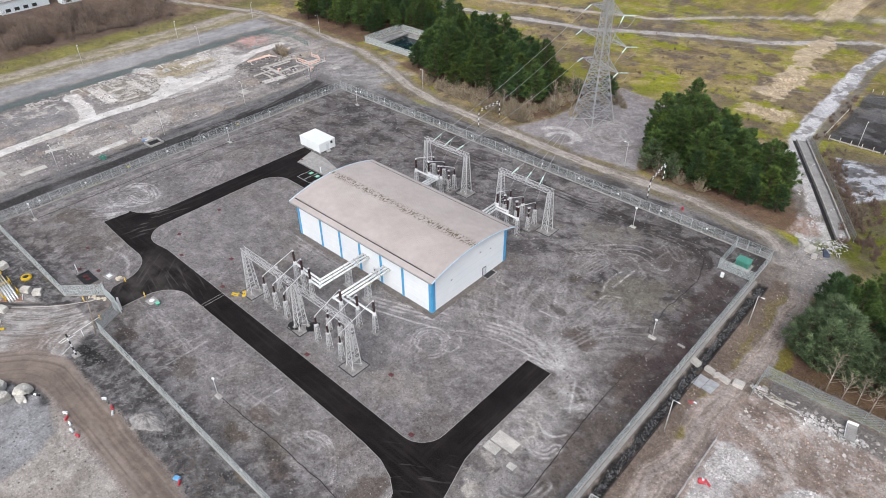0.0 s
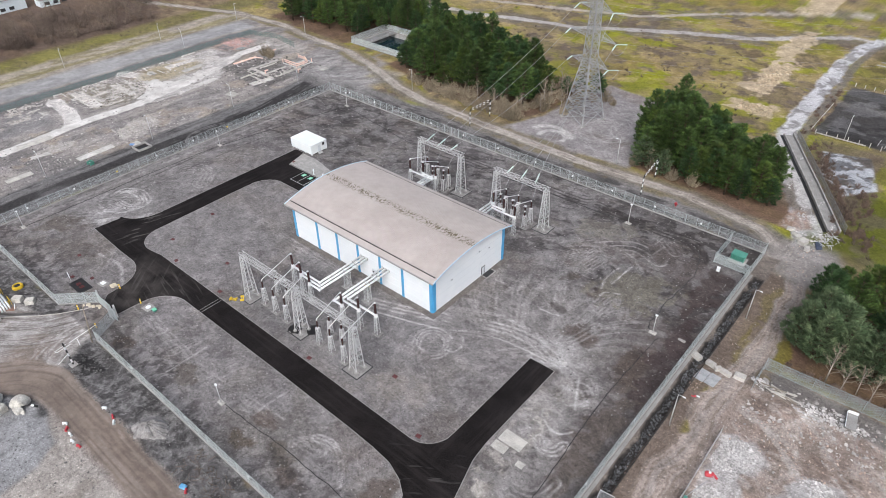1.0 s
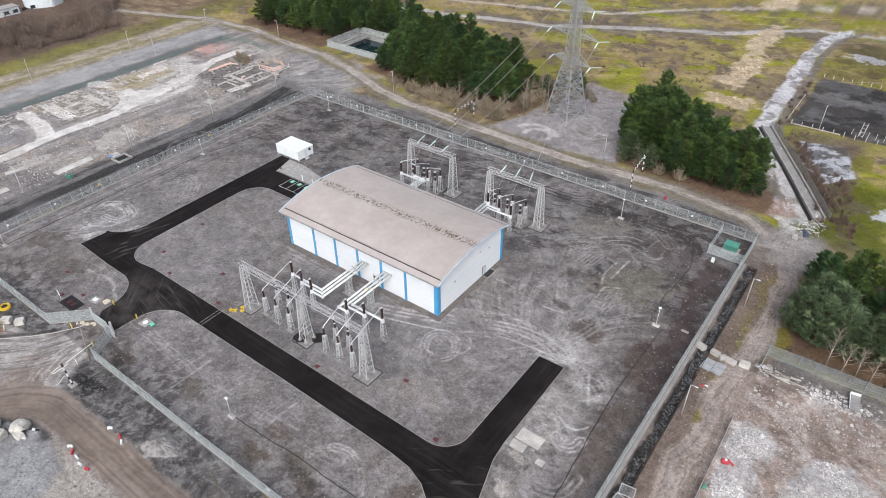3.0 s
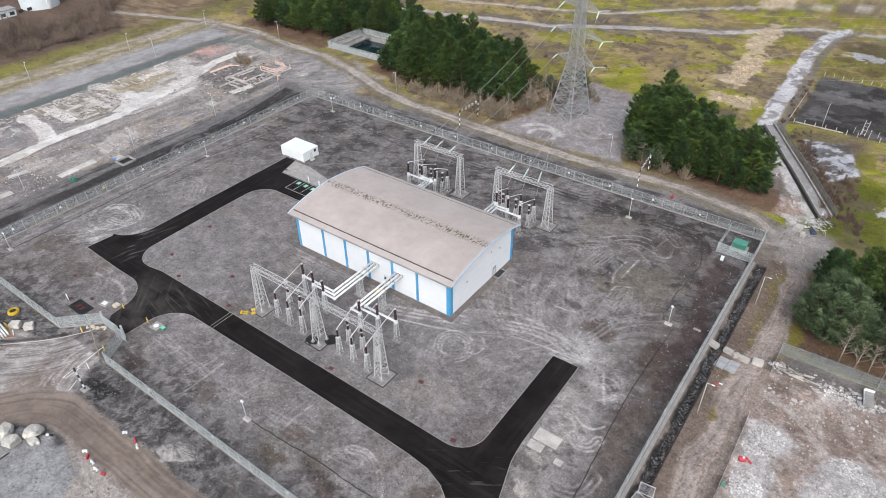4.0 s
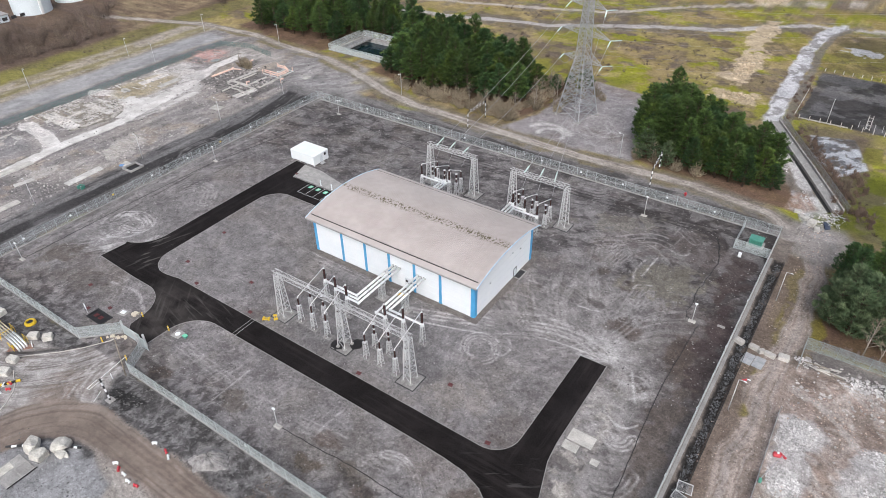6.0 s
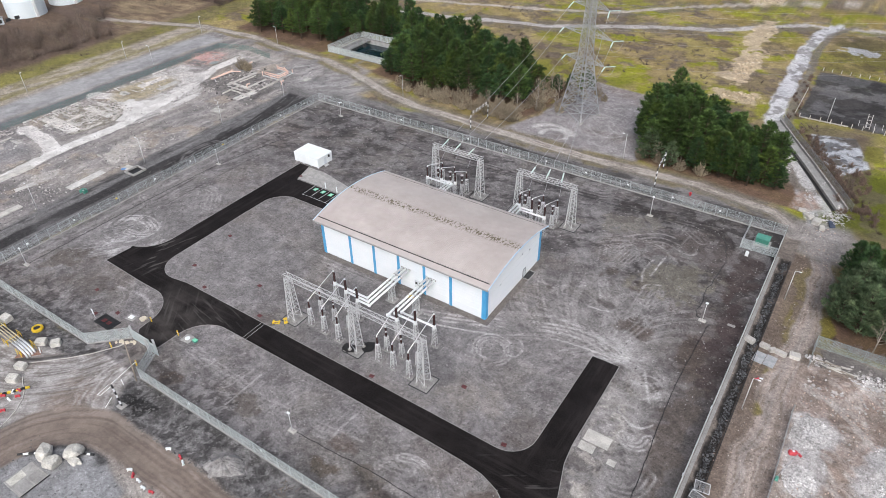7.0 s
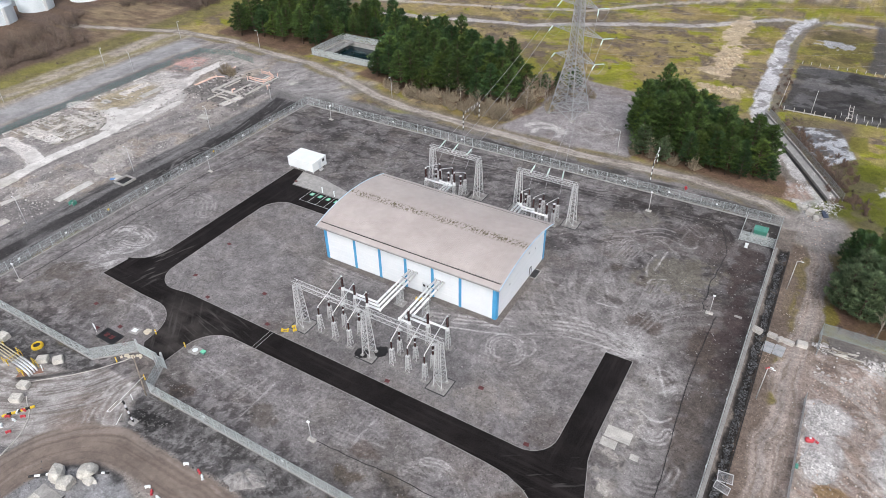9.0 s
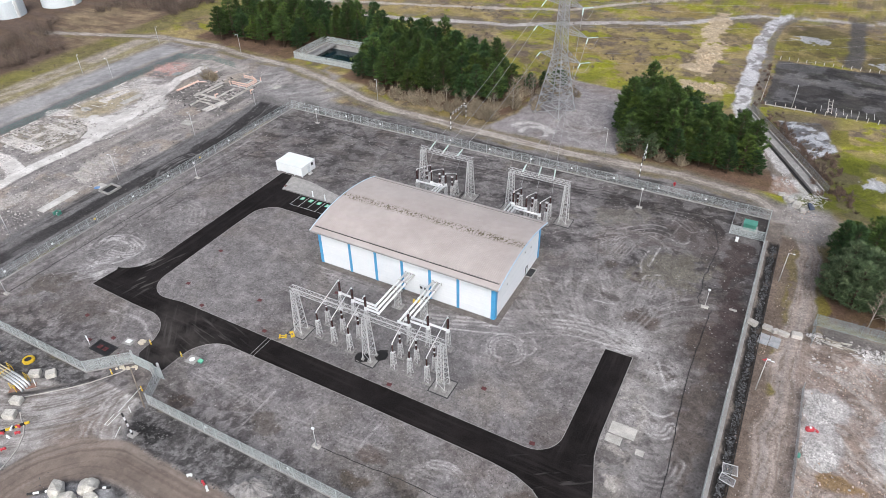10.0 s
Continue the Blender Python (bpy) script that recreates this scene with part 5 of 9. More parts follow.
for x in (-41.2, -37.2):
    p = thing("bollard", "slim white charging post beside the parking bays", "bollard", pose(x, 9.6, 0), group="charging posts")
    part("post", Mesh().block(0, 0, 0, 0.28, 0.2, 1.5, 0.03), M_CREAM, p)
    part("head", Mesh().block(0, 0, 1.5, 0.36, 0.24, 0.25, 0.03), M_CREAM, p)
slab = thing("slab", "bare pale concrete slab beside the asphalt", "slab", kind="structure", mesh=sheet([(-52.9, 9.4), (-33, 9.4), (-30, 12), (-47, 15.8), (-52.9, 15.8)], 0.02, 0.08), mat=M_CONC)
for x0, y0, x1, y1 in ((50.9, -30.9, 53.6, -29.2), (51.0, -28.9, 55.4, -26.3), (56.2, -31.4, 57.6, -30.2)):
    thing("slab", "pale worn concrete slab let into the stone", "slab", group="loose slabs", mesh=Mesh().block((x0 + x1) / 2, (y0 + y1) / 2, -0.08, x1 - x0, y1 - y0, 0.12, 0.02), mat=M_CONC_L)

# ---------------------------------------------------------------- switch house
BX, BY = 21.9, 12.2
EAVE, APEX, RY0, RX = 9.1, 11.25, 13.4, 23.1


def roof_z(y):
    """Height of the vaulted roof across its span."""
    R = (RY0 ** 2 + (APEX - EAVE) ** 2) / (2 * (APEX - EAVE))
    return APEX - R + math.sqrt(R * R - y * y)


def roof_material():
    m = surf("beige_roof_sheet", (0.392, 0.347, 0.326), (0.440, 0.395, 0.374), 0.13, 0.55, fine=0.7, fine_amt=0.05)
    N, L = m.node_tree.nodes, m.node_tree.links
    b = N["Principled BSDF"]
    base = b.inputs["Base Color"].links[0].from_socket
    tc = N.new("ShaderNodeTexCoord")
    sp = N.new("ShaderNodeSeparateXYZ")
    L.new(tc.outputs["Object"], sp.inputs[0])
    ab = N.new("ShaderNodeMath")
    ab.operation = "ABSOLUTE"
    L.new(sp.outputs["Y"], ab.inputs[0])
    band = N.new("ShaderNodeMapRange")
    band.inputs["From Min"].default_value, band.inputs["From Max"].default_value = 1.5, 0.4
    L.new(ab.outputs[0], band.inputs["Value"])
    st = N.new("ShaderNodeMapping")
    st.inputs["Scale"].default_value = (1.7, 0.95, 1)
    L.new(tc.outputs["Object"], st.inputs["Vector"])
    ns = N.new("ShaderNodeTexNoise")
    ns.inputs["Scale"].default_value, ns.inputs["Detail"].default_value = 2.0, 3
    L.new(st.outputs[0], ns.inputs["Vector"])
    th = N.new("ShaderNodeMapRange")
    th.inputs["From Min"].default_value, th.inputs["From Max"].default_value = 0.49, 0.58
    L.new(ns.outputs["Fac"], th.inputs["Value"])
    ml = N.new("ShaderNodeMath")
    ml.operation = "MULTIPLY"
    L.new(band.outputs[0], ml.inputs[0])
    L.new(th.outputs[0], ml.inputs[1])
    c = N.new("ShaderNodeMix")
    c.data_type = "RGBA"
    L.new(ml.outputs[0], c.inputs[0])
    L.new(base, c.inputs[6])
    c.inputs[7].default_value = (0.11, 0.09, 0.048, 1)
    L.new(c.outputs[2], b.inputs["Base Color"])
    return m


def build_house():
    h = thing("switch_house", "white clad industrial building with blue columns and a beige vaulted roof", "building")
    wall_top = 8.85
    cols = [-BX, -13.45, -6.65, 0.1, 6.9, 13.6, BX]
    # long walls: white panels between blue columns
    for side in (-1, 1):
        y = side * BY
        for i in range(6):
            x0, x1 = cols[i] + (0.75 if i == 0 else 0.32), cols[i + 1] - (0.75 if i == 5 else 0.32)
            w = part("wall_panel", Mesh().box(x0, y - 0.07, 0.0, x1, y + 0.07, wall_top), M_WHITE, h)
            for k in range(5):
                z0, z1 = 0.25 + k * 1.72, 0.25 + (k + 1) * 1.72 - 0.03
                part("cladding_sheet", Mesh().box(x0, y - 0.10, z0, x1, y + 0.10, z1), M_WHITE, w)
        for i, x in enumerate(cols):
            w = 0.75 if i in (0, 6) else 0.32
            x0, x1 = (x - 0.02, x + w) if i == 0 else (x - w, x + 0.02) if i == 6 else (x - w, x + w)
            part("column", Mesh().box(x0, y - 0.19, 0.0, x1, y + 0.16, wall_top), M_BLUE, h, "bright blue steel column")
        part("fascia", Mesh().box(-BX, y + side * 0.2 - 0.05, wall_top - 0.55, BX, y + side * 0.2 + 0.05, wall_top), M_BLUE, h, "blue fascia strip")
    # end walls under the vault
    for side in (-1, 1):
        x = side * BX
        m = Mesh()
        n = 16
        ys = [-BY + 0.85 + (2 * BY - 1.7) * i / n for i in range(n + 1)]
        v = []
        for y in ys:
            z = roof_z(y) - 0.12
            v += [(x - 0.1, y, 0), (x + 0.1, y, 0), (x + 0.1, y, z), (x - 0.1, y, z)]
        q = [(0, 1, 2, 3), (4 * n, 4 * n + 3, 4 * n + 2, 4 * n + 1)]
        for i in range(n):
            q += [(4 * i + j, 4 * i + 4 + j, 4 * i + 4 + (j + 1) % 4, 4 * i + (j + 1) % 4) for j in range(4)]
        m.add(v, q)
        part("end_wall", m, M_WHITE, h)
        for k in range(1, 5):
            part("joint_strip", Mesh().box(x + side * 0.1 - 0.012, -BY + 0.9, 0.25 + k * 1.72 - 0.02, x + side * 0.1 + 0.012, BY - 0.9, 0.25 + k * 1.72 + 0.02), M_DOOR, h)
        for s2 in (-1, 1):
            part("column", Mesh().box(x - 0.16, s2 * BY - (0.0 if s2 < 0 else 0.85), 0, x + 0.19, s2 * BY + (0.85 if s2 < 0 else 0.0), wall_top), M_BLUE, h, "bright blue corner column")
    # roof: vaulted sheet, ribs, edge trims, box gutters
    m = Mesh()
    n = 28
    ys = [-RY0 + 2 * RY0 * i / n for i in range(n + 1)]
    v = []
    for y in ys:
        z = roof_z(y)
        v += [(-RX, y, z), (RX, y, z), (-RX, y, z - 0.16), (RX, y, z - 0.16)]
    f = []
    for i in range(n):
        a = 4 * i
        f += [(a, a + 1, a + 5, a + 4), (a + 2, a + 6, a + 7, a + 3), (a, a + 4, a + 6, a + 2), (a + 1, a + 3, a + 7, a + 5)]
    f += [(0, 2, 3, 1), (4 * n, 4 * n + 1, 4 * n + 3, 4 * n + 2)]
    m.add(v, f)
    mr = roof_material()
    roof = part("roof", m, mr, h, "beige metal roof with a mossy ridge")
    ribs = Mesh()
    x = -RX + 0.2
    yr = [-11.7 + 23.4 * i / 14 for i in range(15)]
    while x < RX - 0.1:
        for y0, y1 in zip(yr, yr[1:]):
            ribs.add([(x - 0.05, y0, roof_z(y0)), (x + 0.05, y0, roof_z(y0)), (x, y0, roof_z(y0) + 0.06), (x - 0.05, y1, roof_z(y1)), (x + 0.05, y1, roof_z(y1)), (x, y1, roof_z(y1) + 0.06)],
                     [(0, 2, 5, 3), (1, 4, 5, 2)])
        x += 0.42
    tagged(part("standing_seam", ribs, mr, roof), kind="stuff")
    for s in (-1, 1):
        y = s * 12.0
        part("gutter", Mesh().box(-RX + 0.5, y - 0.11, roof_z(y) - 0.02, RX - 0.5, y + 0.11, roof_z(y) + 0.05), M_DARKIN, roof, "dark gutter slot")
        yb = s * 11.75
        part("flashing", Mesh().box(-RX + 0.3, yb - 0.07, roof_z(yb), RX - 0.3, yb + 0.07, roof_z(yb) + 0.11), mr, roof)
        part("eave_trim", Mesh().box(-RX - 0.03, s * (RY0 + 0.06) - 0.08, EAVE - 0.30, RX + 0.03, s * (RY0 + 0.06) + 0.08, EAVE + 0.03), M_KERB, roof, "pale grey eave trim")
        x = s * (RX + 0.03)
        t = Mesh()
        for y0, y1 in zip(ys, ys[1:]):
            t.bar((x, y0, roof_z(y0) - 0.02), (x, y1, roof_z(y1) - 0.02), 0.13)
        part("verge_trim", t, M_VERGE, roof, "pale blue-grey verge trim")
    # soffit and brackets on the south-west side
    for x in cols:
        part("eave_bracket", Mesh().box(x - 0.08, -BY - 1.1, 8.55, x + 0.08, -BY, 8.8), M_WHITE, h)
    # doors, vents and lamps
    d = part("door", Mesh().box(4.3, -BY - 0.14, 0.1, 6.2, -BY - 0.04, 3.0), M_DOOR, h, "pale grey double door")
    for x in (4.75, 5.75):
        part("vision_panel", Mesh().box(x - 0.28, -BY - 0.16, 1.9, x + 0.28, -BY - 0.13, 2.5), M_DARKIN, d, "dark window pane")
    for y, z in ((-6.3, 5.3), (3.0, 7.3), (6.5, 6.4)):
        v = part("wall_vent", Mesh().box(BX + 0.1, y - 0.22, z - 0.2, BX + 0.22, y + 0.22, z + 0.2), M_DOOR, h, "small grey louvre")
        part("louvre", Mesh().box(BX + 0.21, y - 0.15, z - 0.12, BX + 0.235, y + 0.15, z + 0.12), M_DARKIN, v)
    d = part("door", Mesh().box(BX + 0.08, 4.1, 0.1, BX + 0.17, 5.1, 2.2), M_DOOR, h, "pale grey personnel door")
    part("door_frame", Mesh().box(BX + 0.09, 4.0, 2.2, BX + 0.2, 5.2, 2.3).box(BX + 0.09, 4.0, 0.1, BX + 0.2, 4.1, 2.2).box(BX + 0.09, 5.1, 0.1, BX + 0.2, 5.2, 2.2), M_DARKIN, d)
    for x in cols[1:6]:
        lamp = part("wall_lamp", Mesh().box(x - 0.7, -BY - 0.5, 8.3, x + 0.1, -BY - 0.2, 8.42), M_WHITE, h, "white wall lamp")
    apron = thing("pavement", "brown-grey concrete apron round the building", "pavement", kind="structure")
    for x0, y0, x1, y1 in ((-BX - 1.4, -BY - 1.5, BX + 1.4, -BY - 0.22), (-BX - 1.4, BY + 0.22, BX + 1.4, BY + 1.5), (BX + 0.22, -BY - 0.2, BX + 1.4, BY + 0.2), (-BX - 1.4, -BY - 0.2, -BX - 0.22, BY + 0.2)):
        part("paving_strip", Mesh().box(x0, y0, -0.1, x1, y1, 0.02), M_SOILPAVE, apron)
    pit = thing("stair_pit", "low concrete frame round a sunken stair beside the end wall", "stair pit")
    part("frame", Mesh().box(23.5, 3.9, -0.05, 23.65, 7.3, 0.22).box(22.1, 3.9, -0.05, 23.5, 4.05, 0.22).box(22.1, 7.15, -0.05, 23.5, 7.3, 0.22), M_CONC, pit)
    # flat dark sheet: the pit's shaded depth is put in as colour
    part("cover", Mesh().box(22.1, 4.05, -0.03, 23.5, 7.15, 0.05), M_DARKIN, pit)


build_house()

# ---------------------------------------------------------------- lattice steelwork


def lattice(hb, ht, z0, z1, n, leg, lace, single=False, wide=1.0):
    """Four tapered legs and zigzag lacing between them."""
    legs, lc = Mesh(), Mesh()
    def corner(k, z):
        h = hb + (ht - hb) * (z - z0) / (z1 - z0)
        return (h * (1, 1, -1, -1)[k], h * (1 + (wide - 1) * (z1 - z) / (z1 - z0)) * (1, -1, -1, 1)[k], z)
    ts = [0.0]
    w = 1.0
    for i in range(n):
        ts.append(ts[-1] + w)
        w *= 0.9 if hb > ht * 1.4 else 1.0
    zs = [z0 + (z1 - z0) * t / ts[-1] for t in ts]
    for k in range(4):
        legs.bar(corner(k, z0), corner(k, z1), leg)
        for i, (a, b) in enumerate(zip(zs, zs[1:])):
            lc.bar(corner(k, a), corner((k + 1) % 4, b), lace)
            if not single:
                lc.bar(corner((k + 1) % 4, a), corner(k, b), lace)
            lc.bar(corner(k, b), corner((k + 1) % 4, b), lace)
    return legs, lc


def truss(x0, x1, y, z, h, n, leg, lace):
    """A box beam along x with zigzag lacing."""
    ch, lc = Mesh(), Mesh()
    for sy in (-1, 1):
        for sz in (-1, 1):
            ch.bar((x0, y + sy * h, z + sz * h), (x1, y + sy * h, z + sz * h), leg)
    for i in range(n):
        a, b = x0 + (x1 - x0) * i / n, x0 + (x1 - x0) * (i + 1) / n
        mid = (a + b) / 2
        for s in (-1, 1):
            lc.bar((a, y + s * h, z - h), (mid, y + s * h, z + h), lace).bar((mid, y + s * h, z + h), (b, y + s * h, z - h), lace)
            lc.bar((a, y - h, z + s * h), (mid, y + h, z + s * h), lace).bar((mid, y + h, z + s * h), (b, y - h, z + s * h), lace)
    return ch, lc


def gantry(xs, y, height, hb, pads):
    g = thing("line_gantry", "galvanised lattice steel gantry on concrete bases", "gantry", pose(0, 0, 0))
    for x, pad in zip(xs, pads):
        legs, lc = lattice(hb, 0.52, 0.35, height - 0.6, 9, 0.085, 0.042, True, 1.2)
        t = part("tower", legs, M_GALV, g, at=pose(x, y, 0))
        part("lacing", lc, M_GALV, t)
        for sx in (-1, 1):
            for sy in (-1, 1):
                part("footing", Mesh().block(sx * hb, sy * hb * 1.2, -0.1, 0.6, 0.6, 0.5, 0.05), M_CONC, t, "concrete footing")
        if pad:
            part("base_slab", Mesh().block(0, 0, -0.1, 3.9, 4.0, 0.16, 0.04), M_PAD, t, "square concrete base slab")
            part("slab_joint", Mesh().box(-2.13, -2.18, -0.1, 2.13, -2.0, 0.05).box(-2.13, 2.0, -0.1, 2.13, 2.18, 0.05).box(-2.13, -2.0, -0.1, -1.95, 2.0, 0.05).box(1.95, -2.0, -0.1, 2.13, 2.0, 0.05), M_DARKIN, t, "dark joint round the slab")
            if pad == "pit":
                for cx, cy, r, seed in ((-1.25, -0.7, 1.5, 3), (1.7, 1.6, 1.6, 4)):
                    rp = random.Random(seed)
                    part("pit", sheet([(cx + r * rp.uniform(0.7, 1.15) * math.cos(a * 0.45), cy + r * rp.uniform(0.7, 1.15) * math.sin(a * 0.45)) for a in range(14)], 0.09 + 0.006 * (seed - 3), 0.03), M_PIT, t, "wet black pit")
    ch, lc = truss(xs[0] - 0.7, xs[-1] + 0.7, y, height - 0.1, 0.5, round((xs[-1] - xs[0]) / 1.15), 0.06, 0.034)
    b = part("beam", ch, M_GALV, g)
    part("lacing", lc, M_GALV, b)
    return g


gantry((-11.6, 5.0, 21.1), -33.1, 11.2, 0.88, ("slab", "pit", "slab"))
gantry((-17.8, -3.9), 28.6, 11.2, 0.9, (True, True))
gantry((7.7, 22.3), 28.4, 11.2, 0.9, (True, True))


def ribbed(r, z0, z1, n, core=0.6):
    prof = [(r * core, z0)]
    for i in range(n):
        a, b = z0 + (z1 - z0) * i / n, z0 + (z1 - z0) * (i + 1) / n
        prof += [(r * core, a), (r, a + (b - a) * 0.35), (r * core, b)]
    return prof


def build_post(name, label, legs_h, top, ins_r, ring, base=True, flange=False):
    p = thing(name, label, "insulator", group=label)
    legs, lc = lattice(0.44, 0.30, 0.2, legs_h, 5, 0.05, 0.032, True)
    s = part("support", legs, M_GALV, p, "galvanised lattice support")
    part("lacing", lc, M_GALV, s)
    part("footing", Mesh().box(-1.0, -0.75, -0.08, -0.55, 0.75, 0.2).box(0.55, -0.75, -0.08, 1.0, 0.75, 0.2).box(-0.55, -0.75, -0.08, 0.55, -0.35, 0.2), M_PAD, p, "concrete strip footing")
    part("top_plate", Mesh().box(-0.38, -0.38, legs_h, 0.38, 0.38, legs_h + 0.1), M_GALV, p)
    z = legs_h + 0.1
    if flange:
        part("duct_end", Mesh().lathe([(0.3, 0), (0.38, 0.05), (0.38, 0.55), (0.3, 0.7)], 14, (0, 0, z)), M_PIPE, p, "white duct end")
        z += 0.7
    if ring:
        part("insulator", Mesh().lathe(ribbed(ins_r, z, (z + top) / 2 - 0.12, 6), 12).lathe(ribbed(ins_r, (z + top) / 2 + 0.12, top, 6), 12), M_PORC, p, "dark ribbed insulator")
        part("joint", Mesh().lathe([(ins_r * 0.95, (z + top) / 2 - 0.12), (ins_r * 0.95, (z + top) / 2 + 0.12)], 12), M_PIPE, p, "pale metal joint")
        rg = Mesh().ring((0, 0, top + 0.1), 0.36, 0.05)
        for k in range(4):
            c, s2 = math.cos(k * math.pi / 2), math.sin(k * math.pi / 2)
            rg.bar((0, 0, top + 0.25), (0.36 * c, 0.36 * s2, top + 0.1), 0.025)
        part("grading_ring", rg, M_ALU, p, "pale metal grading ring")
    else:
        part("insulator", Mesh().lathe(ribbed(ins_r, z, top, 14), 12), M_PORC, p, "dark brown ribbed insulator")
        part("terminal", Mesh().lathe([(ins_r * 1.15, z - 0.02), (ins_r * 1.15, z + 0.16)], 12), M_PIPE, p, "pale metal flange")
    part("cap", Mesh().lathe([(ins_r * 0.7, top), (ins_r * 0.7, top + 0.12), (0.06, top + 0.2), (0.06, top + 0.35)], 10), M_ALU, p, "metal cap")
    return p


seal = build_post("cable_sealing_end", "brown cable sealing end on a lattice support", 4.1, 6.15, 0.19, False)
arrester = build_post("surge_arrester", "dark surge arrester with a grading ring", 3.4, 6.1, 0.21, True)
bushing = build_post("gas_bushing", "tall brown bushing above a white gas duct", 4.45, 8.1, 0.27, False, flange=True)
first = {id(seal): True, id(arrester): True, id(bushing): True}


def put(ob, x, y):
    if first.pop(id(ob), None):
        ob.matrix_basis = pose(x, y, 0)
        return ob
    return copy_thing(ob, pose(x, y, 0))


BUSH_SW = [(-7.6, -24.3), (-3.9, -25.1), (-0.2, -25.9), (10.0, -26.2), (13.6, -25.0), (17.4, -24.0)]
SEAL_SW = [(-7.3, -32.6), (-3.4, -32.9), (0.5, -33.1), (10.6, -33.2), (14.2, -33.2), (18.0, -33.4)]
ARR_SW = [(-7.8, -28.9), (-3.7, -29.4), (0.2, -29.4), (10.2, -30.0), (13.8, -30.0), (17.8, -30.1)]
BUSH_NE = [(-16.2, 22.4), (-12.4, 23.3), (-8.5, 23.8), (10.6, 23.4), (14.3, 22.6), (18.2, 21.6)]
SEAL_NE = [(-15.8, 28.9), (-11.8, 28.6), (-7.6, 28.0), (10.4, 29.0), (14.5, 28.6), (18.4, 28.4)]
ARR_NE = [(-15.4, 26.2), (-11.6, 26.2), (-7.9, 26.2), (10.6, 26.4), (14.6, 26.0), (18.5, 25.6)]
for spots, ob in ((BUSH_SW + BUSH_NE, bushing), (SEAL_SW + SEAL_NE, seal), (ARR_SW + ARR_NE, arrester)):
    for x, y in spots:
        put(ob, x, y)
for bs, ss in zip(BUSH_SW + BUSH_NE, SEAL_SW + SEAL_NE):
    p, q = Vector((*bs, 8.42)), Vector((*ss, 6.45))
    thing("busbar", "pale aluminium tube between bushing and sealing end", "busbar", group="busbars", mesh=Mesh().bar(p, q, 0.085, 8, smooth=True), mat=M_ALU)


def duct(x, side, yb, xb):
    """White gas duct: through the wall, out across the yard, then sideways to its bushing."""
    z, r = 4.9, 0.23
    y0 = side * (BY - 0.2)
    d = thing("gas_duct", "white painted tubular gas duct from wall to bushing", "duct", group="gas ducts")
    part("tube", Mesh().bar((x, y0, z), (x, yb, z), r, 12, smooth=True).bar((x, yb, z), (xb, yb, z), r, 12, smooth=True).lathe([(0.02, z - 0.28), (0.28, z - 0.24), (0.28, z + 0.24), (0.02, z + 0.28)], 12, (x, yb, 0)), M_PIPE, d)
    y = y0 + side * 0.25
    part("wall_flange", Mesh().bar((x, y - 0.06, z), (x, y + 0.06, z), 0.36, 14), M_KERB, d, "grey wall flange")
    for i in range(1, 4):
        yy = y0 + (yb - y0) * i / 4
        part("flange", Mesh().bar((x, yy - 0.05, z), (x, yy + 0.05, z), 0.29, 12), M_KERB, d, "grey flange")


for i, x in enumerate((1.1, 2.0, 2.9)):
    duct(x, -1, BUSH_SW[i][1], BUSH_SW[i][0])
for i, x in enumerate((7.7, 8.6, 9.5)):
    duct(x, -1, BUSH_SW[3 + i][1], BUSH_SW[3 + i][0])
for i, x in enumerate((-8.7, -9.5, -10.3)):
    duct(x, 1, BUSH_NE[i][1] - 0.9 * (i == 2), BUSH_NE[i][0])
for i, x in enumerate((9.9, 10.8, 11.7)):
    duct(x, 1, BUSH_NE[3 + i][1], BUSH_NE[3 + i][0])
for x, y in ((2.0, -17.6), (8.6, -18.0), (-9.5, 17.0), (10.8, 17.0)):
    s = thing("duct_support", "galvanised lattice trestle under the gas ducts", "support", pose(x, y, 0), group="duct supports")
    legs, lc = lattice(0.55, 0.5, 0.1, 4.45, 4, 0.06, 0.035)
    t = part("frame", legs, M_GALV, s)
    part("lacing", lc, M_GALV, t)
    part("cross_beam", Mesh().box(-1.3, -0.12, 4.45, 1.3, 0.12, 4.66), M_GALV, s)
    part("footing", Mesh().box(-1.2, -1.0, -0.1, 1.2, 1.0, 0.1), M_CONC, s, "concrete base")

# ---------------------------------------------------------------- white kiosk
k = thing("relay_kiosk", "white flat-roofed cabin on short legs", "cabin", pose(-54.4, 19.3, 0))
part("body", Mesh().block(0, 0, 0.45, 9.1, 6.0, 2.7, 0.08), M_CREAM, k)
part("roof", Mesh().block(0, 0, 3.15, 9.25, 6.15, 0.12, 0.05), M_CREAM, k, "white roof sheet")
part("door", Mesh().box(4.54, -0.5, 0.5, 4.60, 0.5, 2.5), M_DOOR, k)
part("vent", Mesh().box(4.54, 1.2, 2.0, 4.65, 1.9, 2.8), M_DARKIN, k, "dark vent")
part("stair", Mesh().box(4.6, -0.7, 0, 5.2, 0.7, 0.2).box(4.6, -0.7, 0.2, 4.9, 0.7, 0.42), M_GALV, k)
for x in (-4.2, -1.4, 1.4, 4.2):
    for y in (-2.7, 2.7):
        part("leg", Mesh().box(x - 0.15, y - 0.15, -0.05, x + 0.15, y + 0.15, 0.46), M_GALV, k)
for x in (-4.3, 4.3):
    part("corner_post", Mesh().box(x - 0.2, -3.04, 0.5, x + 0.2, -2.98, 3.1), M_WHITE, k)

# ---------------------------------------------------------------- fences


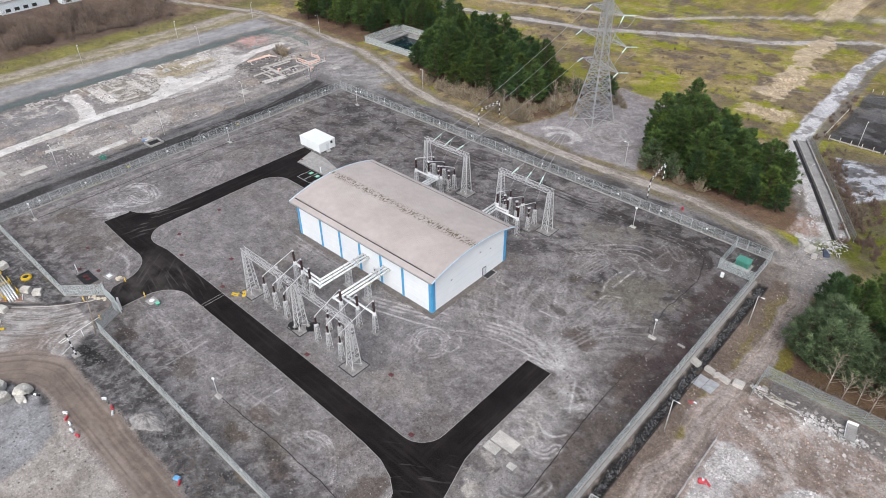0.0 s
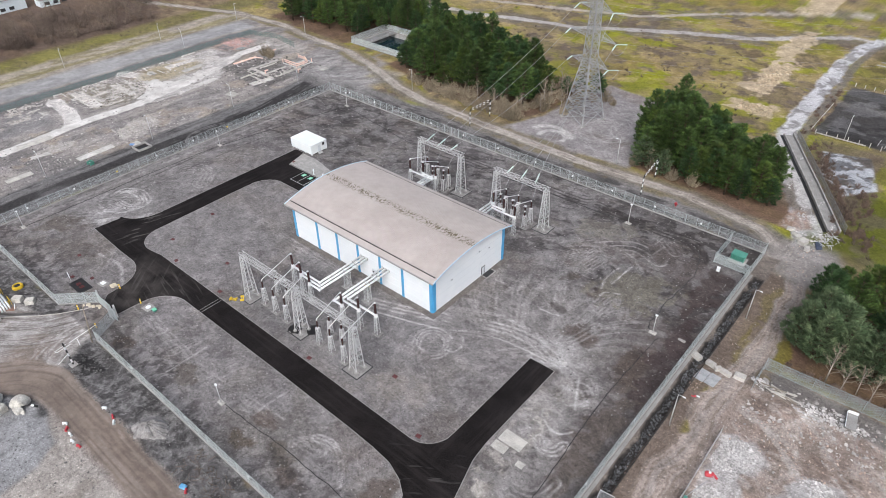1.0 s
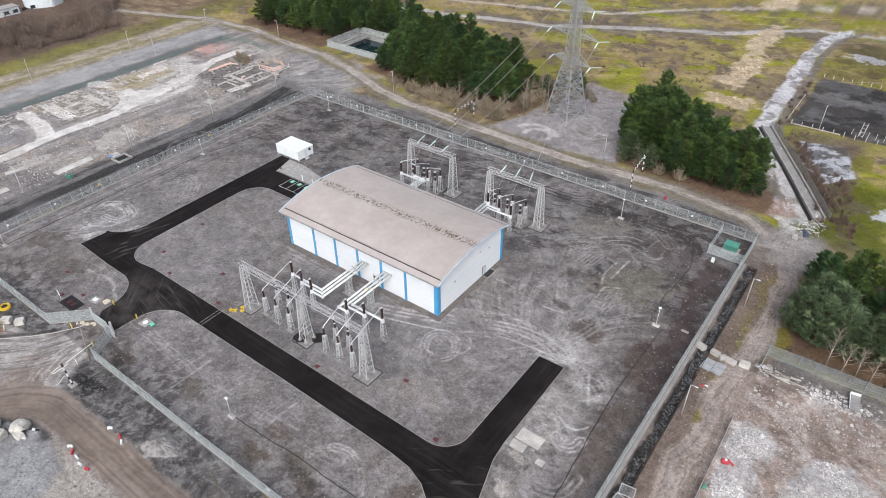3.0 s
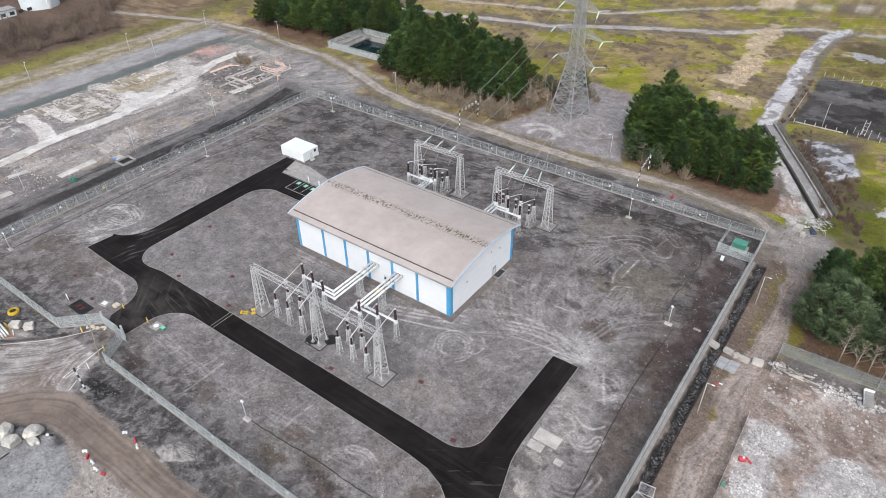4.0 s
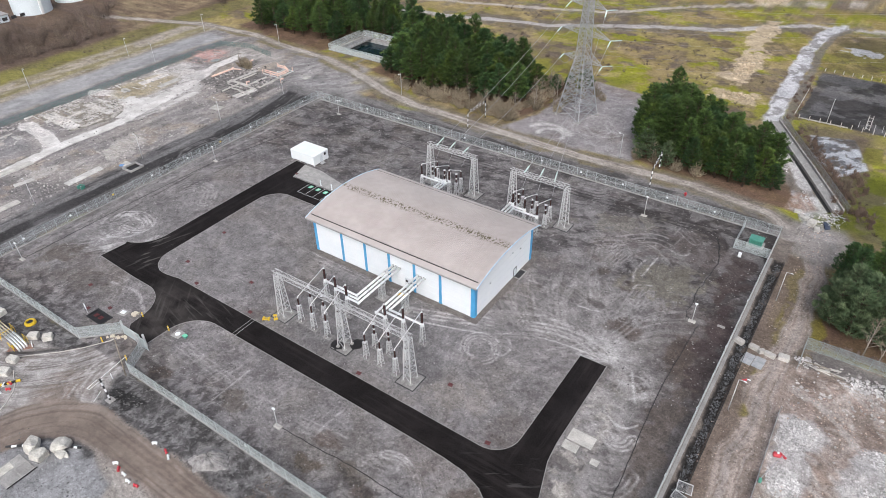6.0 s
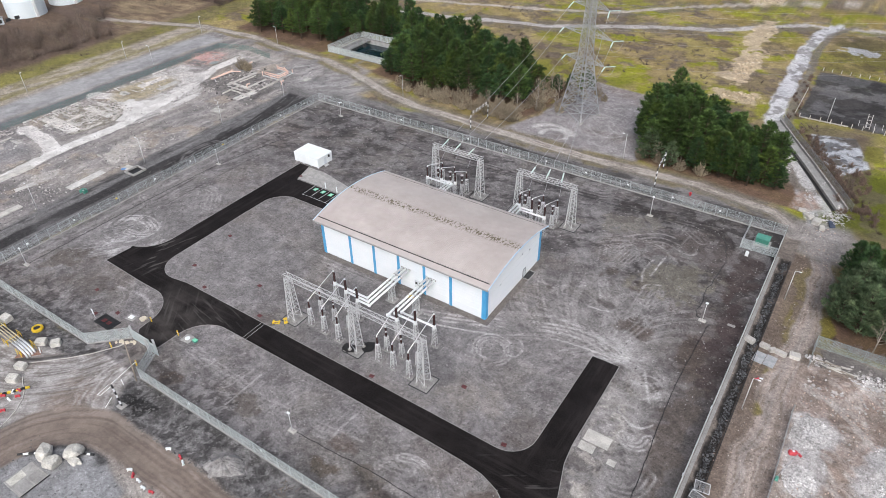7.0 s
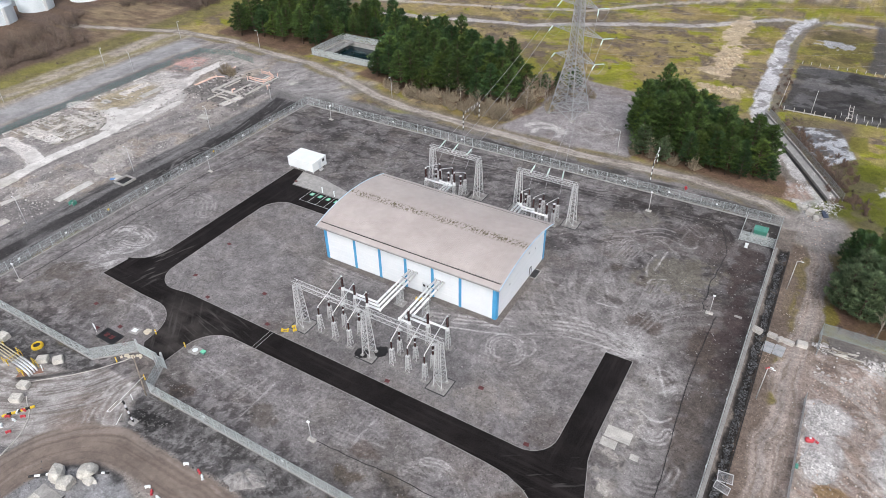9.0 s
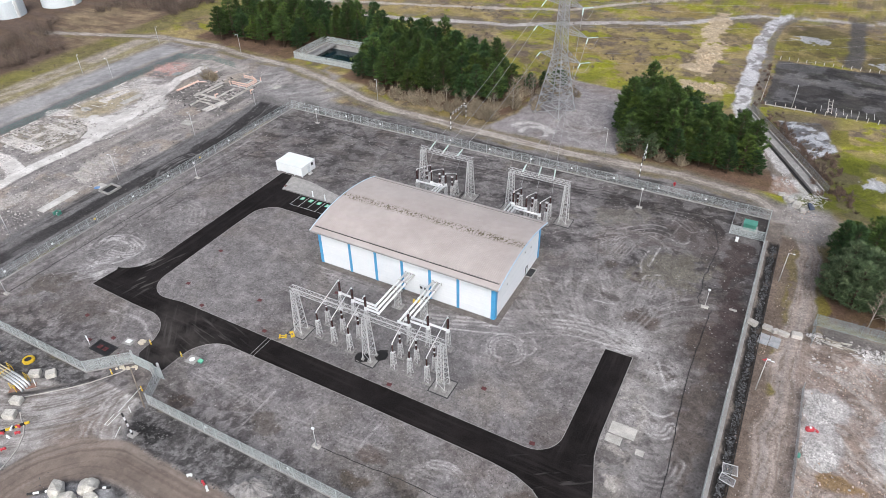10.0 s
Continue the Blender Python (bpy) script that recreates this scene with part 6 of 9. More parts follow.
def fence_meshes(height, width, pitch, w):
    post = Mesh().box(-0.032, -0.032, -0.1, 0.032, 0.032, height + 0.1).box(-0.09, -0.09, -0.1, 0.09, 0.09, 0.05)
    panel = Mesh()
    for z in (0.12, height * 0.5, height - 0.1):
        panel.box(0, -0.012, z - 0.014, width, 0.012, z + 0.014)
    n = int(width / pitch)
    for i in range(n):
        x = pitch * (i + 0.5)
        panel.add([(x - w, 0.03, 0.03), (x + w, 0.03, 0.03), (x + w, 0.03, height), (x, 0.03, height + 0.08), (x - w, 0.03, height)], [(0, 1, 2, 3, 4)])
    return post, panel


def fence(name, pts, height, label, pitch=0.12, w=0.03, bay=2.75, mat=M_FENCE, plinth=0.0):
    """A run of posts and panels along a polyline."""
    f = thing(name, label, "fence", kind="structure")
    post, panel = fence_meshes(height, bay, pitch, w)
    pm, nm = post.data("post", mat), panel.data("panel", mat)
    for (ax, ay), (bx, by) in zip(pts, pts[1:]):
        l = math.hypot(bx - ax, by - ay)
        n = max(1, round(l / bay))
        a = math.degrees(math.atan2(by - ay, bx - ax))
        for i in range(n):
            t = i / n
            m = pose(ax + (bx - ax) * t, ay + (by - ay) * t, 0, 0, 0, a)
            part("post", pm, None, f, at=m)
            part("panel", nm, None, f, at=m @ Matrix.Diagonal((l / n / bay, 1, 1, 1)))
        if plinth:
            part("plinth", edging([(ax, ay), (bx, by)], 0.22, -0.1, plinth), M_KERB, f, "concrete gravel board")
    part("post", pm, None, f, at=pose(*pts[-1], 0))
    return f


FL = "galvanised steel mesh security fence round the compound"
fence("fence_south", [(-82.3, -61.3), (-41.1, -61.3), (-34.8, -55.2)], 2.9, FL, plinth=0.2)
fence("fence_south", [(-27.6, -55.2), (-24.3, -61.3), (67.5, -61.3)], 2.9, FL, plinth=0.2)
fence("fence_east", [(67.5, -61.3), (67.5, 52.4)], 2.9, FL, plinth=0.2)
fence("fence_north", [(67.5, 52.4), (-82.3, 52.2)], 2.9, FL, pitch=0.15, w=0.015, plinth=0.2)
fence("fence_west", [(-82.3, 52.2), (-82.3, -61.3)], 2.9, FL, pitch=0.15, w=0.015, plinth=0.2)
fence("cage_fence", [(59.6, 52.0), (59.6, 41.9), (67.3, 41.9)], 2.6, "inner mesh fence round the transformer", w=0.032)
fence("works_fence", [(-152.5, -110), (-152.5, 70), (-140, 74), (-126, 72)], 2.2, "green mesh fence along the demolished works", w=0.02, mat=surf("green_mesh_paint", (0.10, 0.17, 0.15), (0.14, 0.21, 0.19), 0.5, 0.6))
thing("pavement", "pale concrete strip outside the east fence", "pavement", kind="structure", mesh=Mesh().box(67.7, -95, -0.1, 68.3, 42.6, 0.05), mat=M_STRIP)
# black tube laid in as the dark line of shade at the ditch's edge
thing("pipe", "thin black line of shade along the ditch edge", "pipe", mesh=Mesh().tube([(70.85, y, 0.12) for y in range(-90, 44, 12)], 0.07, 6), mat=M_BLACK)

# ---------------------------------------------------------------- trees


def pine_meshes(seed, h, r, z0, whorls, clumps, blades=15):
    """Trunk, whorls of boughs that sweep out and up, and flat fans of fine needle sprays on each bough."""
    rnd = random.Random(seed)
    trunk, crown = Mesh(), Mesh()
    lean = Vector((rnd.uniform(-0.5, 0.5), rnd.uniform(-0.5, 0.5), 0))
    trunk.bar((0, 0, -0.2), lean * 0.5 + Vector((0, 0, h * 0.5)), 0.24, 7, 0.16, True)
    trunk.bar(lean * 0.5 + Vector((0, 0, h * 0.5)), lean + Vector((0, 0, h * 0.97)), 0.16, 6, 0.03, True)

    def clump(c, way, size):
        for b in range(blades):
            w = (way + Vector((rnd.gauss(0, 0.42), rnd.gauss(0, 0.42), rnd.gauss(0.12, 0.34)))).normalized()
            s = w.cross(Vector((rnd.gauss(0, 1), rnd.gauss(0, 1), rnd.gauss(0, 1)))).normalized()
            L_, W_ = size * rnd.uniform(0.7, 1.5), size * rnd.uniform(0.08, 0.13)
            crown.add([c - s * W_, c + s * W_, c + w * L_], [(0, 1, 2)])

    ga = rnd.uniform(0, 6)
    for i in range(whorls):
        t = ((i + 0.35) / whorls) ** 0.95
        prof = (0.72 + 0.28 * min(1.0, t / 0.22)) * max(0.0, 1 - max(0.0, (t - 0.10) / 0.90) ** 1.55)
        count = 6 if t < 0.7 else 5
        ga += 0.5 + rnd.uniform(-0.3, 0.3)
        for j in range(count):
            ang = ga + 6.283 * j / count + rnd.uniform(-0.3, 0.3)
            rad = (r * prof + 0.35) * rnd.choice((rnd.uniform(0.5, 0.8), rnd.uniform(0.85, 1.1), rnd.uniform(0.95, 1.25)))
            out = Vector((math.cos(ang), math.sin(ang), 0.0))
            side = Vector((-out.y, out.x, 0))
            rise = rnd.uniform(-0.12, 0.22) + 0.75 * t * t
            root = lean * t + Vector((0, 0, z0 + (h * 0.95 - z0) * t + rnd.uniform(-0.25, 0.25)))
            tip = root + out * rad + Vector((0, 0, rad * rise))
            trunk.bar(root, root.lerp(tip, 0.85), 0.05, 4, 0.015)
            n = max(2, int(clumps * (0.35 + 0.8 * rad / r)))
            for k in range(n):
                u = 0.18 + 0.84 * math.sqrt((k + rnd.random()) / n)
                fan = 0.34 * rad * (0.35 + 1.1 * u * (1.15 - u)) + 0.12
                lat = rnd.uniform(-1, 1)
                c = root.lerp(tip, u) + side * lat * fan + Vector((0, 0, 0.12 * rad * u * u + rnd.uniform(-0.10, 0.10)))
                clump(c, (out + side * lat * 0.7 + Vector((0, 0, 0.40 + 0.9 * t))).normalized(), rnd.uniform(0.5, 0.8))
    for k in range(6):
        clump(lean + Vector((0, 0, h * (0.90 + 0.017 * k))), Vector((0, 0, 1)), 0.55)
    return trunk, crown


def make_pine(seed, h, r, z0, lobes, tufts, needle, label):
    t = thing("pine_tree", label, "tree", group="pine trees")
    tr, cr = pine_meshes(seed, h, r, z0, lobes, tufts)
    part("trunk", tr, M_BARK, t, "reddish brown trunk and limbs")
    part("crown", cr, needle, t, "dark green needle crown")
    return t


PL = "tall dark green pine tree with a dense pointed crown"
PINES = [make_pine(1, 14.6, 3.5, 2.6, 14, 11, M_NEEDLE, PL), make_pine(2, 12.8, 3.6, 2.0, 13, 11, M_NEEDLE_Y, "tall mid-green pine tree with a full crown"), make_pine(3, 16.4, 3.4, 3.2, 15, 11, M_NEEDLE, PL), make_pine(4, 11.0, 3.2, 1.6, 11, 11, M_NEEDLE_B, "tall deep green pine tree with a layered crown"), make_pine(6, 13.8, 3.2, 2.4, 13, 11, M_NEEDLE_B, "tall deep green pine tree with a layered crown")]
GREYPINE = make_pine(5, 9.4, 2.7, 0.7, 11, 11, M_NEEDLE_G, "smaller grey-green pine tree at the edge of the stand")
used = set()


def plant(src, x, y, s, rnd):
    k = s * rnd.uniform(0.95, 1.3)
    m = pose(x, y, 0, 0, 0, rnd.uniform(0, 360)) @ Matrix.Diagonal((k, k, s, 1))
    if src.name not in used:
        used.add(src.name)
        src.matrix_basis = m
        return src
    ob = copy_thing(src, m)
    ob.matrix_basis = m
    return ob


def stand(outline, gap, seed, hmin, hmax, margin=0.0, fall=None):
    """Fills an outline with pines at uneven spacing, taller inside; fall lowers them along x from one place to another."""
    rnd = random.Random(seed)
    xs_, ys_ = [p[0] for p in outline], [p[1] for p in outline]
    pts = []
    y = min(ys_)
    row = 0
    while y < max(ys_):
        x = min(xs_) + (row % 2) * gap / 2
        while x < max(xs_):
            px, py = x + rnd.uniform(-0.3, 0.3) * gap, y + rnd.uniform(-0.3, 0.3) * gap
            d = float(inside(np.array([px]), np.array([py]), outline)[0])
            if d > margin:
                pts.append((px, py, d))
            x += gap
        y += gap * 0.87
        row += 1
    for px, py, d in pts:
        src = rnd.choice(PINES)
        k = min(1.0, d / 7.0)
        s = (hmin + (hmax - hmin) * k) * rnd.uniform(0.80, 1.16)
        if fall:
            s *= 1 - fall[2] * min(1.0, max(0.0, (px - fall[0]) / (fall[1] - fall[0])))
        plant(src, px, py, s, rnd)


stand([(-78.5, 82.5), (-62, 79), (-44, 81), (-26, 81), (-20, 84), (-21, 98), (-38, 109), (-66, 118), (-83, 104)], 5.1, 11, 0.85, 1.12)
stand([(21.5, 78), (24, 74), (34, 71.5), (50, 71.2), (62, 71.2), (63, 76), (55, 86.5), (46, 90), (34, 96), (26, 102.5), (20.5, 101.5), (20, 86)], 3.9, 12, 0.86, 1.16, fall=(38, 64, 0.24))
stand([(-160, 93), (-114, 92), (-112, 113), (-84, 113), (-82, 128), (-130, 136), (-160, 118)], 6.4, 13, 0.78, 1.0)
rnd = random.Random(5)
for x, y, s in ((84.5, 35, 1.0), (82.6, 40, 0.85), (84, 45, 0.7), (88, 37, 0.95), (95, 33, 1.05), (99, 27, 0.9), (101, 39, 1.05), (94, 42, 0.95), (105, 30, 1.0), (111, 36, 1.0), (90, 47, 0.8), (118, 30, 1.0), (103, 47, 0.9)):
    plant(rnd.choice(PINES), x, y, s, rnd)
for x, y, s in ((82.6, 26.2, 1.15), (86.0, 24.6, 1.2), (90.0, 25.2, 1.1), (84.0, 31.0, 1.25), (95.5, 25.6, 1.15), (88.0, 29.0, 1.3), (26.5, 72.5, 0.95), (33, 71, 0.8), (92.6, 24.6, 0.8), (100, 25.4, 1.2)):
    plant(GREYPINE, x, y, s, rnd)
for x, y, s in ((-12.5, 104, 0.62), (-8, 108, 0.7), (-16.5, 101, 0.6)):
    plant(PINES[3], x, y, s, rnd)


def twig_mesh(seed, h, r, stems, per, thin=0.028):
    """A bare bush: stems fanning out from one root, each with many thin side twigs."""
    rnd = random.Random(seed)
    m = Mesh()
    for i in range(stems):
        a, o = rnd.uniform(0, 2 * math.pi), r * rnd.random() ** 0.6
        tip = Vector((math.cos(a) * o, math.sin(a) * o, h * rnd.uniform(0.6, 1.0) * (1 - 0.72 * (o / r) ** 2)))
        root = Vector((math.cos(a) * o * 0.45, math.sin(a) * o * 0.45, -0.1))
        m.bar(root, tip, 0.028, 3, 0.01, caps=False)
        for k in range(per):
            t = rnd.uniform(0.05, 1.0)
            p = root.lerp(tip, t)
            d = ((tip - root).normalized() * 0.35 + Vector((rnd.gauss(0, 0.6), rnd.gauss(0, 0.6), rnd.uniform(-0.2, 0.8)))).normalized() * rnd.uniform(0.3, 0.9) * (0.35 + 0.08 * h)
            s = d.cross(Vector((rnd.gauss(0, 1), rnd.gauss(0, 1), 0.2))).normalized() * thin
            m.add([p - s, p + s, p + d], [(0, 1, 2)])
    return m


def bare_tree(seed, h, spread, label):
    """A leafless tree: slender trunk, rising limbs and fine twigs."""
    rnd = random.Random(seed)
    t = thing("bare_tree", label, "tree", group="bare trees")
    wood, twigs = Mesh(), Mesh()
    top = Vector((rnd.uniform(-0.6, 0.6), rnd.uniform(-0.6, 0.6), h))
    wood.bar((0, 0, -0.2), top * 0.5, 0.13, 6, 0.09, True).bar(top * 0.5, top, 0.09, 5, 0.02, True)
    for i in range(20):
        u = 0.25 + 0.7 * i / 20
        a = i * 2.4 + rnd.uniform(-0.5, 0.5)
        L_ = spread * (1.15 - u) * rnd.uniform(0.7, 1.2)
        p = top * u
        q = p + Vector((math.cos(a) * L_, math.sin(a) * L_, L_ * rnd.uniform(0.7, 1.3)))
        wood.bar(p, q, 0.045, 3, 0.012, caps=False)
        for k in range(16):
            c = p.lerp(q, rnd.uniform(0.25, 1))
            d = ((q - p).normalized() + Vector((rnd.gauss(0, 0.6), rnd.gauss(0, 0.6), rnd.gauss(0.2, 0.4)))).normalized() * rnd.uniform(0.4, 1.2)
            s = d.cross(Vector((rnd.gauss(0, 1), rnd.gauss(0, 1), 0.3))).normalized() * 0.022
            twigs.add([c - s, c + s, c + d], [(0, 1, 2)])
    part("trunk", wood, M_TRUNK, t, "pale grey trunk and limbs")
    part("canopy", twigs, M_TWIG, t)
    return t


M_TRUNK = surf("pale_grey_bark", (0.26, 0.225, 0.19), (0.40, 0.36, 0.31), 0.8, 0.9, fine=5)
M_TWIG_R = surf("reddish_twigs", (0.14, 0.098, 0.078), (0.23, 0.165, 0.13), 0.5, 0.9, island=0.35, rand=0.2)
SHRUB = [thing("bare_shrub", "leafless straw-brown shrub at the edge of the pines", "shrub", group="bare shrubs") for k in range(4)]
for k, s in enumerate(SHRUB):
    part("canopy", twig_mesh(20 + k, (5.2, 4.4, 3.6, 4.8)[k], (2.5, 2.4, 2.1, 2.2)[k], 64, 44), M_TWIG, s)
LOW = [thing("low_scrub", "low reddish-brown leafless scrub on the bank", "shrub", group="bank scrub") for k in range(3)]
for k, s in enumerate(LOW):
    part("canopy", twig_mesh(40 + k, 2.2, 1.5, 34, 34), M_TWIG_R, s)
BARE = [bare_tree(50, 8.5, 3.2, "slender leafless tree with a pale trunk"), bare_tree(51, 7.0, 2.6, "slender leafless tree with a pale trunk"), bare_tree(52, 9.5, 2.8, "tall thin leafless tree with a pale trunk")]


def spread_out(sources, places, lo, hi_, rnd):
    for i, (x, y) in enumerate(places):
        src = sources[i % len(sources)]
        m = pose(x, y, 0, 0, 0, rnd.uniform(0, 360)) @ Matrix.Scale(rnd.uniform(lo, hi_), 4)
        if i < len(sources):
            src.matrix_basis = m
        else:
            copy_thing(src, m).matrix_basis = m


rnd = random.Random(8)
spots = [(-66 + 2.9 * i + rnd.uniform(-1, 1), 76.2 - 0.11 * (2.9 * i) * (i < 11) - 3.5 * (i >= 11) + rnd.uniform(-1.0, 1.0)) for i in range(17)] + [(-62 + 3.4 * i + rnd.uniform(-2, 2), 78.6 - 0.1 * i + rnd.uniform(-1.5, 1.5)) for i in range(13)]
spots += [(-18 + rnd.uniform(-4, 4), 75 + 2.2 * i + rnd.uniform(-1, 1)) for i in range(16)] + [(-26 + rnd.uniform(-4, 4), 76 + rnd.uniform(-2, 3)) for i in range(7)] + [(-11 + rnd.uniform(-2.5, 2.5), 88 + 2.2 * i + rnd.uniform(-1, 1)) for i in range(9)]
spots += [(-9 + 3 * i + rnd.uniform(-1, 1), 103 + rnd.uniform(-2, 3)) for i in range(4)] + [(-126, 60), (-124, 58.5), (-127.5, 58.8)] + [(30, 71.4), (36, 70.6), (42, 70.8), (24.5, 71.2)]
spread_out(SHRUB, spots, 0.65, 1.15, rnd)
low = [(60.5 + 0.8 * i + rnd.uniform(-0.8, 1.6), 113.5 - 1.5 * i + rnd.uniform(-1, 1)) for i in range(31)]
low += [(78 + rnd.uniform(-3, 5), 70 + 1.3 * i + rnd.uniform(-1, 1)) for i in range(22)]
low += [(84 + 2.2 * i + rnd.uniform(-1, 1), 18.9 + rnd.uniform(-0.5, 0.8)) for i in range(14)] + [(55 + rnd.uniform(-2, 2), 122 + 3 * i) for i in range(14)]
spread_out(LOW, low, 0.45, 1.0, rnd)
spread_out(BARE, [(-15.5, 84), (-12, 91), (-17, 88.5), (-13.5, 97), (-9.5, 99), (-18, 94), (-20.5, 80), (-31, 79.5), (-43, 81), (-37.5, 79), (-52, 80.5), (-17.5, 100), (-11, 104), (-6.5, 101), (89.5, 19.6), (92.2, 19.2), (94.6, 20.2), (96.8, 19.2), (99.5, 20), (102, 19.3), (104.5, 20), (108, 20), (29, 72), (33.5, 71.5)], 0.7, 1.1, rnd)
# far leafless wood beyond the western verge
m = Mesh()
rnd = random.Random(9)
for i in range(640):
    y = rnd.uniform(-60, 150)
    x = -203 - rnd.random() ** 1.2 * 44 + 0.09 * (y - 40)
    if y > 96 and x < -236 or 30 < y and x < -240 or 55 < y < 108 and x > -246 + 1.1 * abs(y - 84):
        continue
    h = rnd.uniform(3.5, 8.5)
    for k in range(14):
        a, o = rnd.uniform(0, 2 * math.pi), rnd.uniform(0.2, 3.0)
        tip = Vector((x + math.cos(a) * o, y + math.sin(a) * o, h * rnd.uniform(0.7, 1.0) * (1 - 0.5 * (o / 3.0) ** 2)))
        root = Vector((x + math.cos(a) * o * 0.3, y + math.sin(a) * o * 0.3, -0.1))
        m.bar(root, tip, 0.045, 3, 0.015, caps=False)
        for j in range(17):
            p = root.lerp(tip, rnd.uniform(0.2, 1))
            d = Vector((rnd.gauss(0, 0.7), rnd.gauss(0, 0.7), rnd.uniform(-0.1, 0.9))) * 0.85
            s = Vector((rnd.gauss(0, 1), rnd.gauss(0, 1), 0)).normalized() * 0.05
            m.add([p - s, p + s, p + d], [(0, 1, 2)])
thing("leafless_wood", "distant leafless brown thicket behind the grass verge", "wood", kind="stuff", mesh=m, mat=M_TWIG_D)

# ---------------------------------------------------------------- pylon and lines


def build_pylon():
    p = thing("pylon", "tall grey lattice steel transmission pylon", "pylon", pose(-2.4, 88.7, 0, 0, 0, -15))
    sections = ((4.7, 1.65, 0.0, 19.0, 8, 0.19), (1.65, 1.0, 19.0, 38.0, 11, 0.15), (1.0, 0.15, 38.0, 46.0, 5, 0.12))
    for hb, ht, z0, z1, n, leg in sections:
        legs, lc = lattice(hb, ht, z0, z1, n, leg, leg * 0.55)
        s = part("body_section", legs, M_PYLON, p)
        part("lacing", lc, M_PYLON, s)
    for sx in (-1, 1):
        for sy in (-1, 1):
            part("footing", Mesh().block(4.7 * sx, 4.7 * sy, -0.1, 1.1, 1.1, 0.6, 0.08), M_CONC, p, "concrete footing")
    for z, reach in ((18.2, 7.6), (26.4, 9.3), (34.6, 6.6)):
        h = 1.75 if z < 20 else 1.75 - 0.75 * (z - 19) / 19
        for s in (-1, 1):
            arm = Mesh()
            tip = Vector((s * reach, 0, z))
            for sy in (-1, 1):
                a, b = Vector((s * h, sy * h, z)), Vector((s * h, sy * h, z + 2.2))
                arm.bar(a, tip, 0.1).bar(b, tip, 0.09)
                for i in range(1, 5):
                    t0, t1 = i / 5, (i - 1) / 5
                    arm.bar(a.lerp(tip, t0), b.lerp(tip, t1), 0.05).bar(a.lerp(tip, t0), b.lerp(tip, t0), 0.05)
            for i in range(5):
                a0, a1 = Vector((s * h, -h, z)), Vector((s * h, h, z))
                arm.bar(a0.lerp(tip, i / 5), a1.lerp(tip, (i + 1) / 5), 0.05).bar(a1.lerp(tip, i / 5), a0.lerp(tip, (i + 1) / 5), 0.05)
            part("cross_arm", arm, M_PYLON, p)
    return p


pylon = build_pylon()
PM = pose(-2.4, 88.7, 0, 0, 0, -15)


def sag(p, q, drop, n=14):
    return [p.lerp(q, i / n) - Vector((0, 0, drop * 4 * (i / n) * (1 - i / n))) for i in range(n + 1)]


def string(p, q, group):
    """A strain insulator string of pale discs from p towards q."""
    s = thing("insulator_string", "pale glass disc insulator string", "insulator", group=group)
    d = (q - p).normalized()
    discs = Mesh()
    for i in range(12):
        c = p + d * (0.3 + 0.24 * i)
        discs.bar(c - d * 0.05, c + d * 0.05, 0.2, 10, 0.14)
    part("discs", discs, M_STRING, s)
    part("rod", Mesh().bar(p, p + d * 3.4, 0.05, 5), M_STRING, s)
    return p + d * 3.4


def conductor(p, q, drop, r=0.045):
    thing("conductor", "thin grey overhead line conductor", "cable", group="overhead conductors", mesh=Mesh().tube(sag(p, q, drop), r, 5), mat=M_WIRE)


M_WIRE = surf("dull_aluminium_wire", (0.30, 0.30, 0.305), (0.38, 0.38, 0.385), 0.5, 0.6)
for side, xs in ((-1, (-16.0, -12.0, -7.8)), (1, (10.4, 14.6, 18.6))):
    for (z, reach), x in zip(((34.6, 6.6), (26.4, 9.3), (18.2, 7.6)), xs if side < 0 else xs[::-1]):
        tip = PM @ Vector((side * reach, 0, z))
        end = Vector((x, 28.9, 11.0))
        a = string(end, tip, "gantry strings")
        b = string(tip, end, "pylon strings")
        conductor(a, b, 1.2)
        far = tip + Vector((190, 172, -5))
        c = string(tip, far, "pylon strings")
        conductor(c, far, 8.0, 0.018)
        drop_to = Vector((x, 28.6, 7.3))
        conductor(a, drop_to, 0.5)
        loop = sag(b, c, 2.2, 10)
        thing("jumper", "slack jumper cable under the cross arm", "cable", group="jumpers", mesh=Mesh().tube(loop, 0.035, 5), mat=M_PYLON)

# ---------------------------------------------------------------- lamp posts


def lamp_post(x, y, h, a, base):
    l = thing("lamp_post", "slim pale steel lamp post" + (" on a white concrete base" if base else " on the verge"), "lamp post", pose(x, y, 0, 0, 0, a), group="yard lamps" if base else "road lamps")
    part("column", Mesh().bar((0, 0, -0.1), (0, 0, h), 0.10 if not base else 0.08, 8, 0.06, True), M_GALV, l)
    if base:
        part("base", Mesh().block(0, 0, -0.08, 1.5, 0.9, 0.25, 0.04), M_CONC_L, l, "white concrete base")
        part("lantern", Mesh().block(0, 0, h, 0.55, 0.35, 0.28, 0.05), M_CREAM, l, "white floodlight")
    else:
        part("arm", Mesh().bar((0, 0, h), (0.9, 0, h + 0.12), 0.05, 6), M_GALV, l)
        part("lantern", Mesh().block(1.0, 0, h + 0.03, 0.55, 0.2, 0.13, 0.04), M_CREAM, l, "pale lantern")


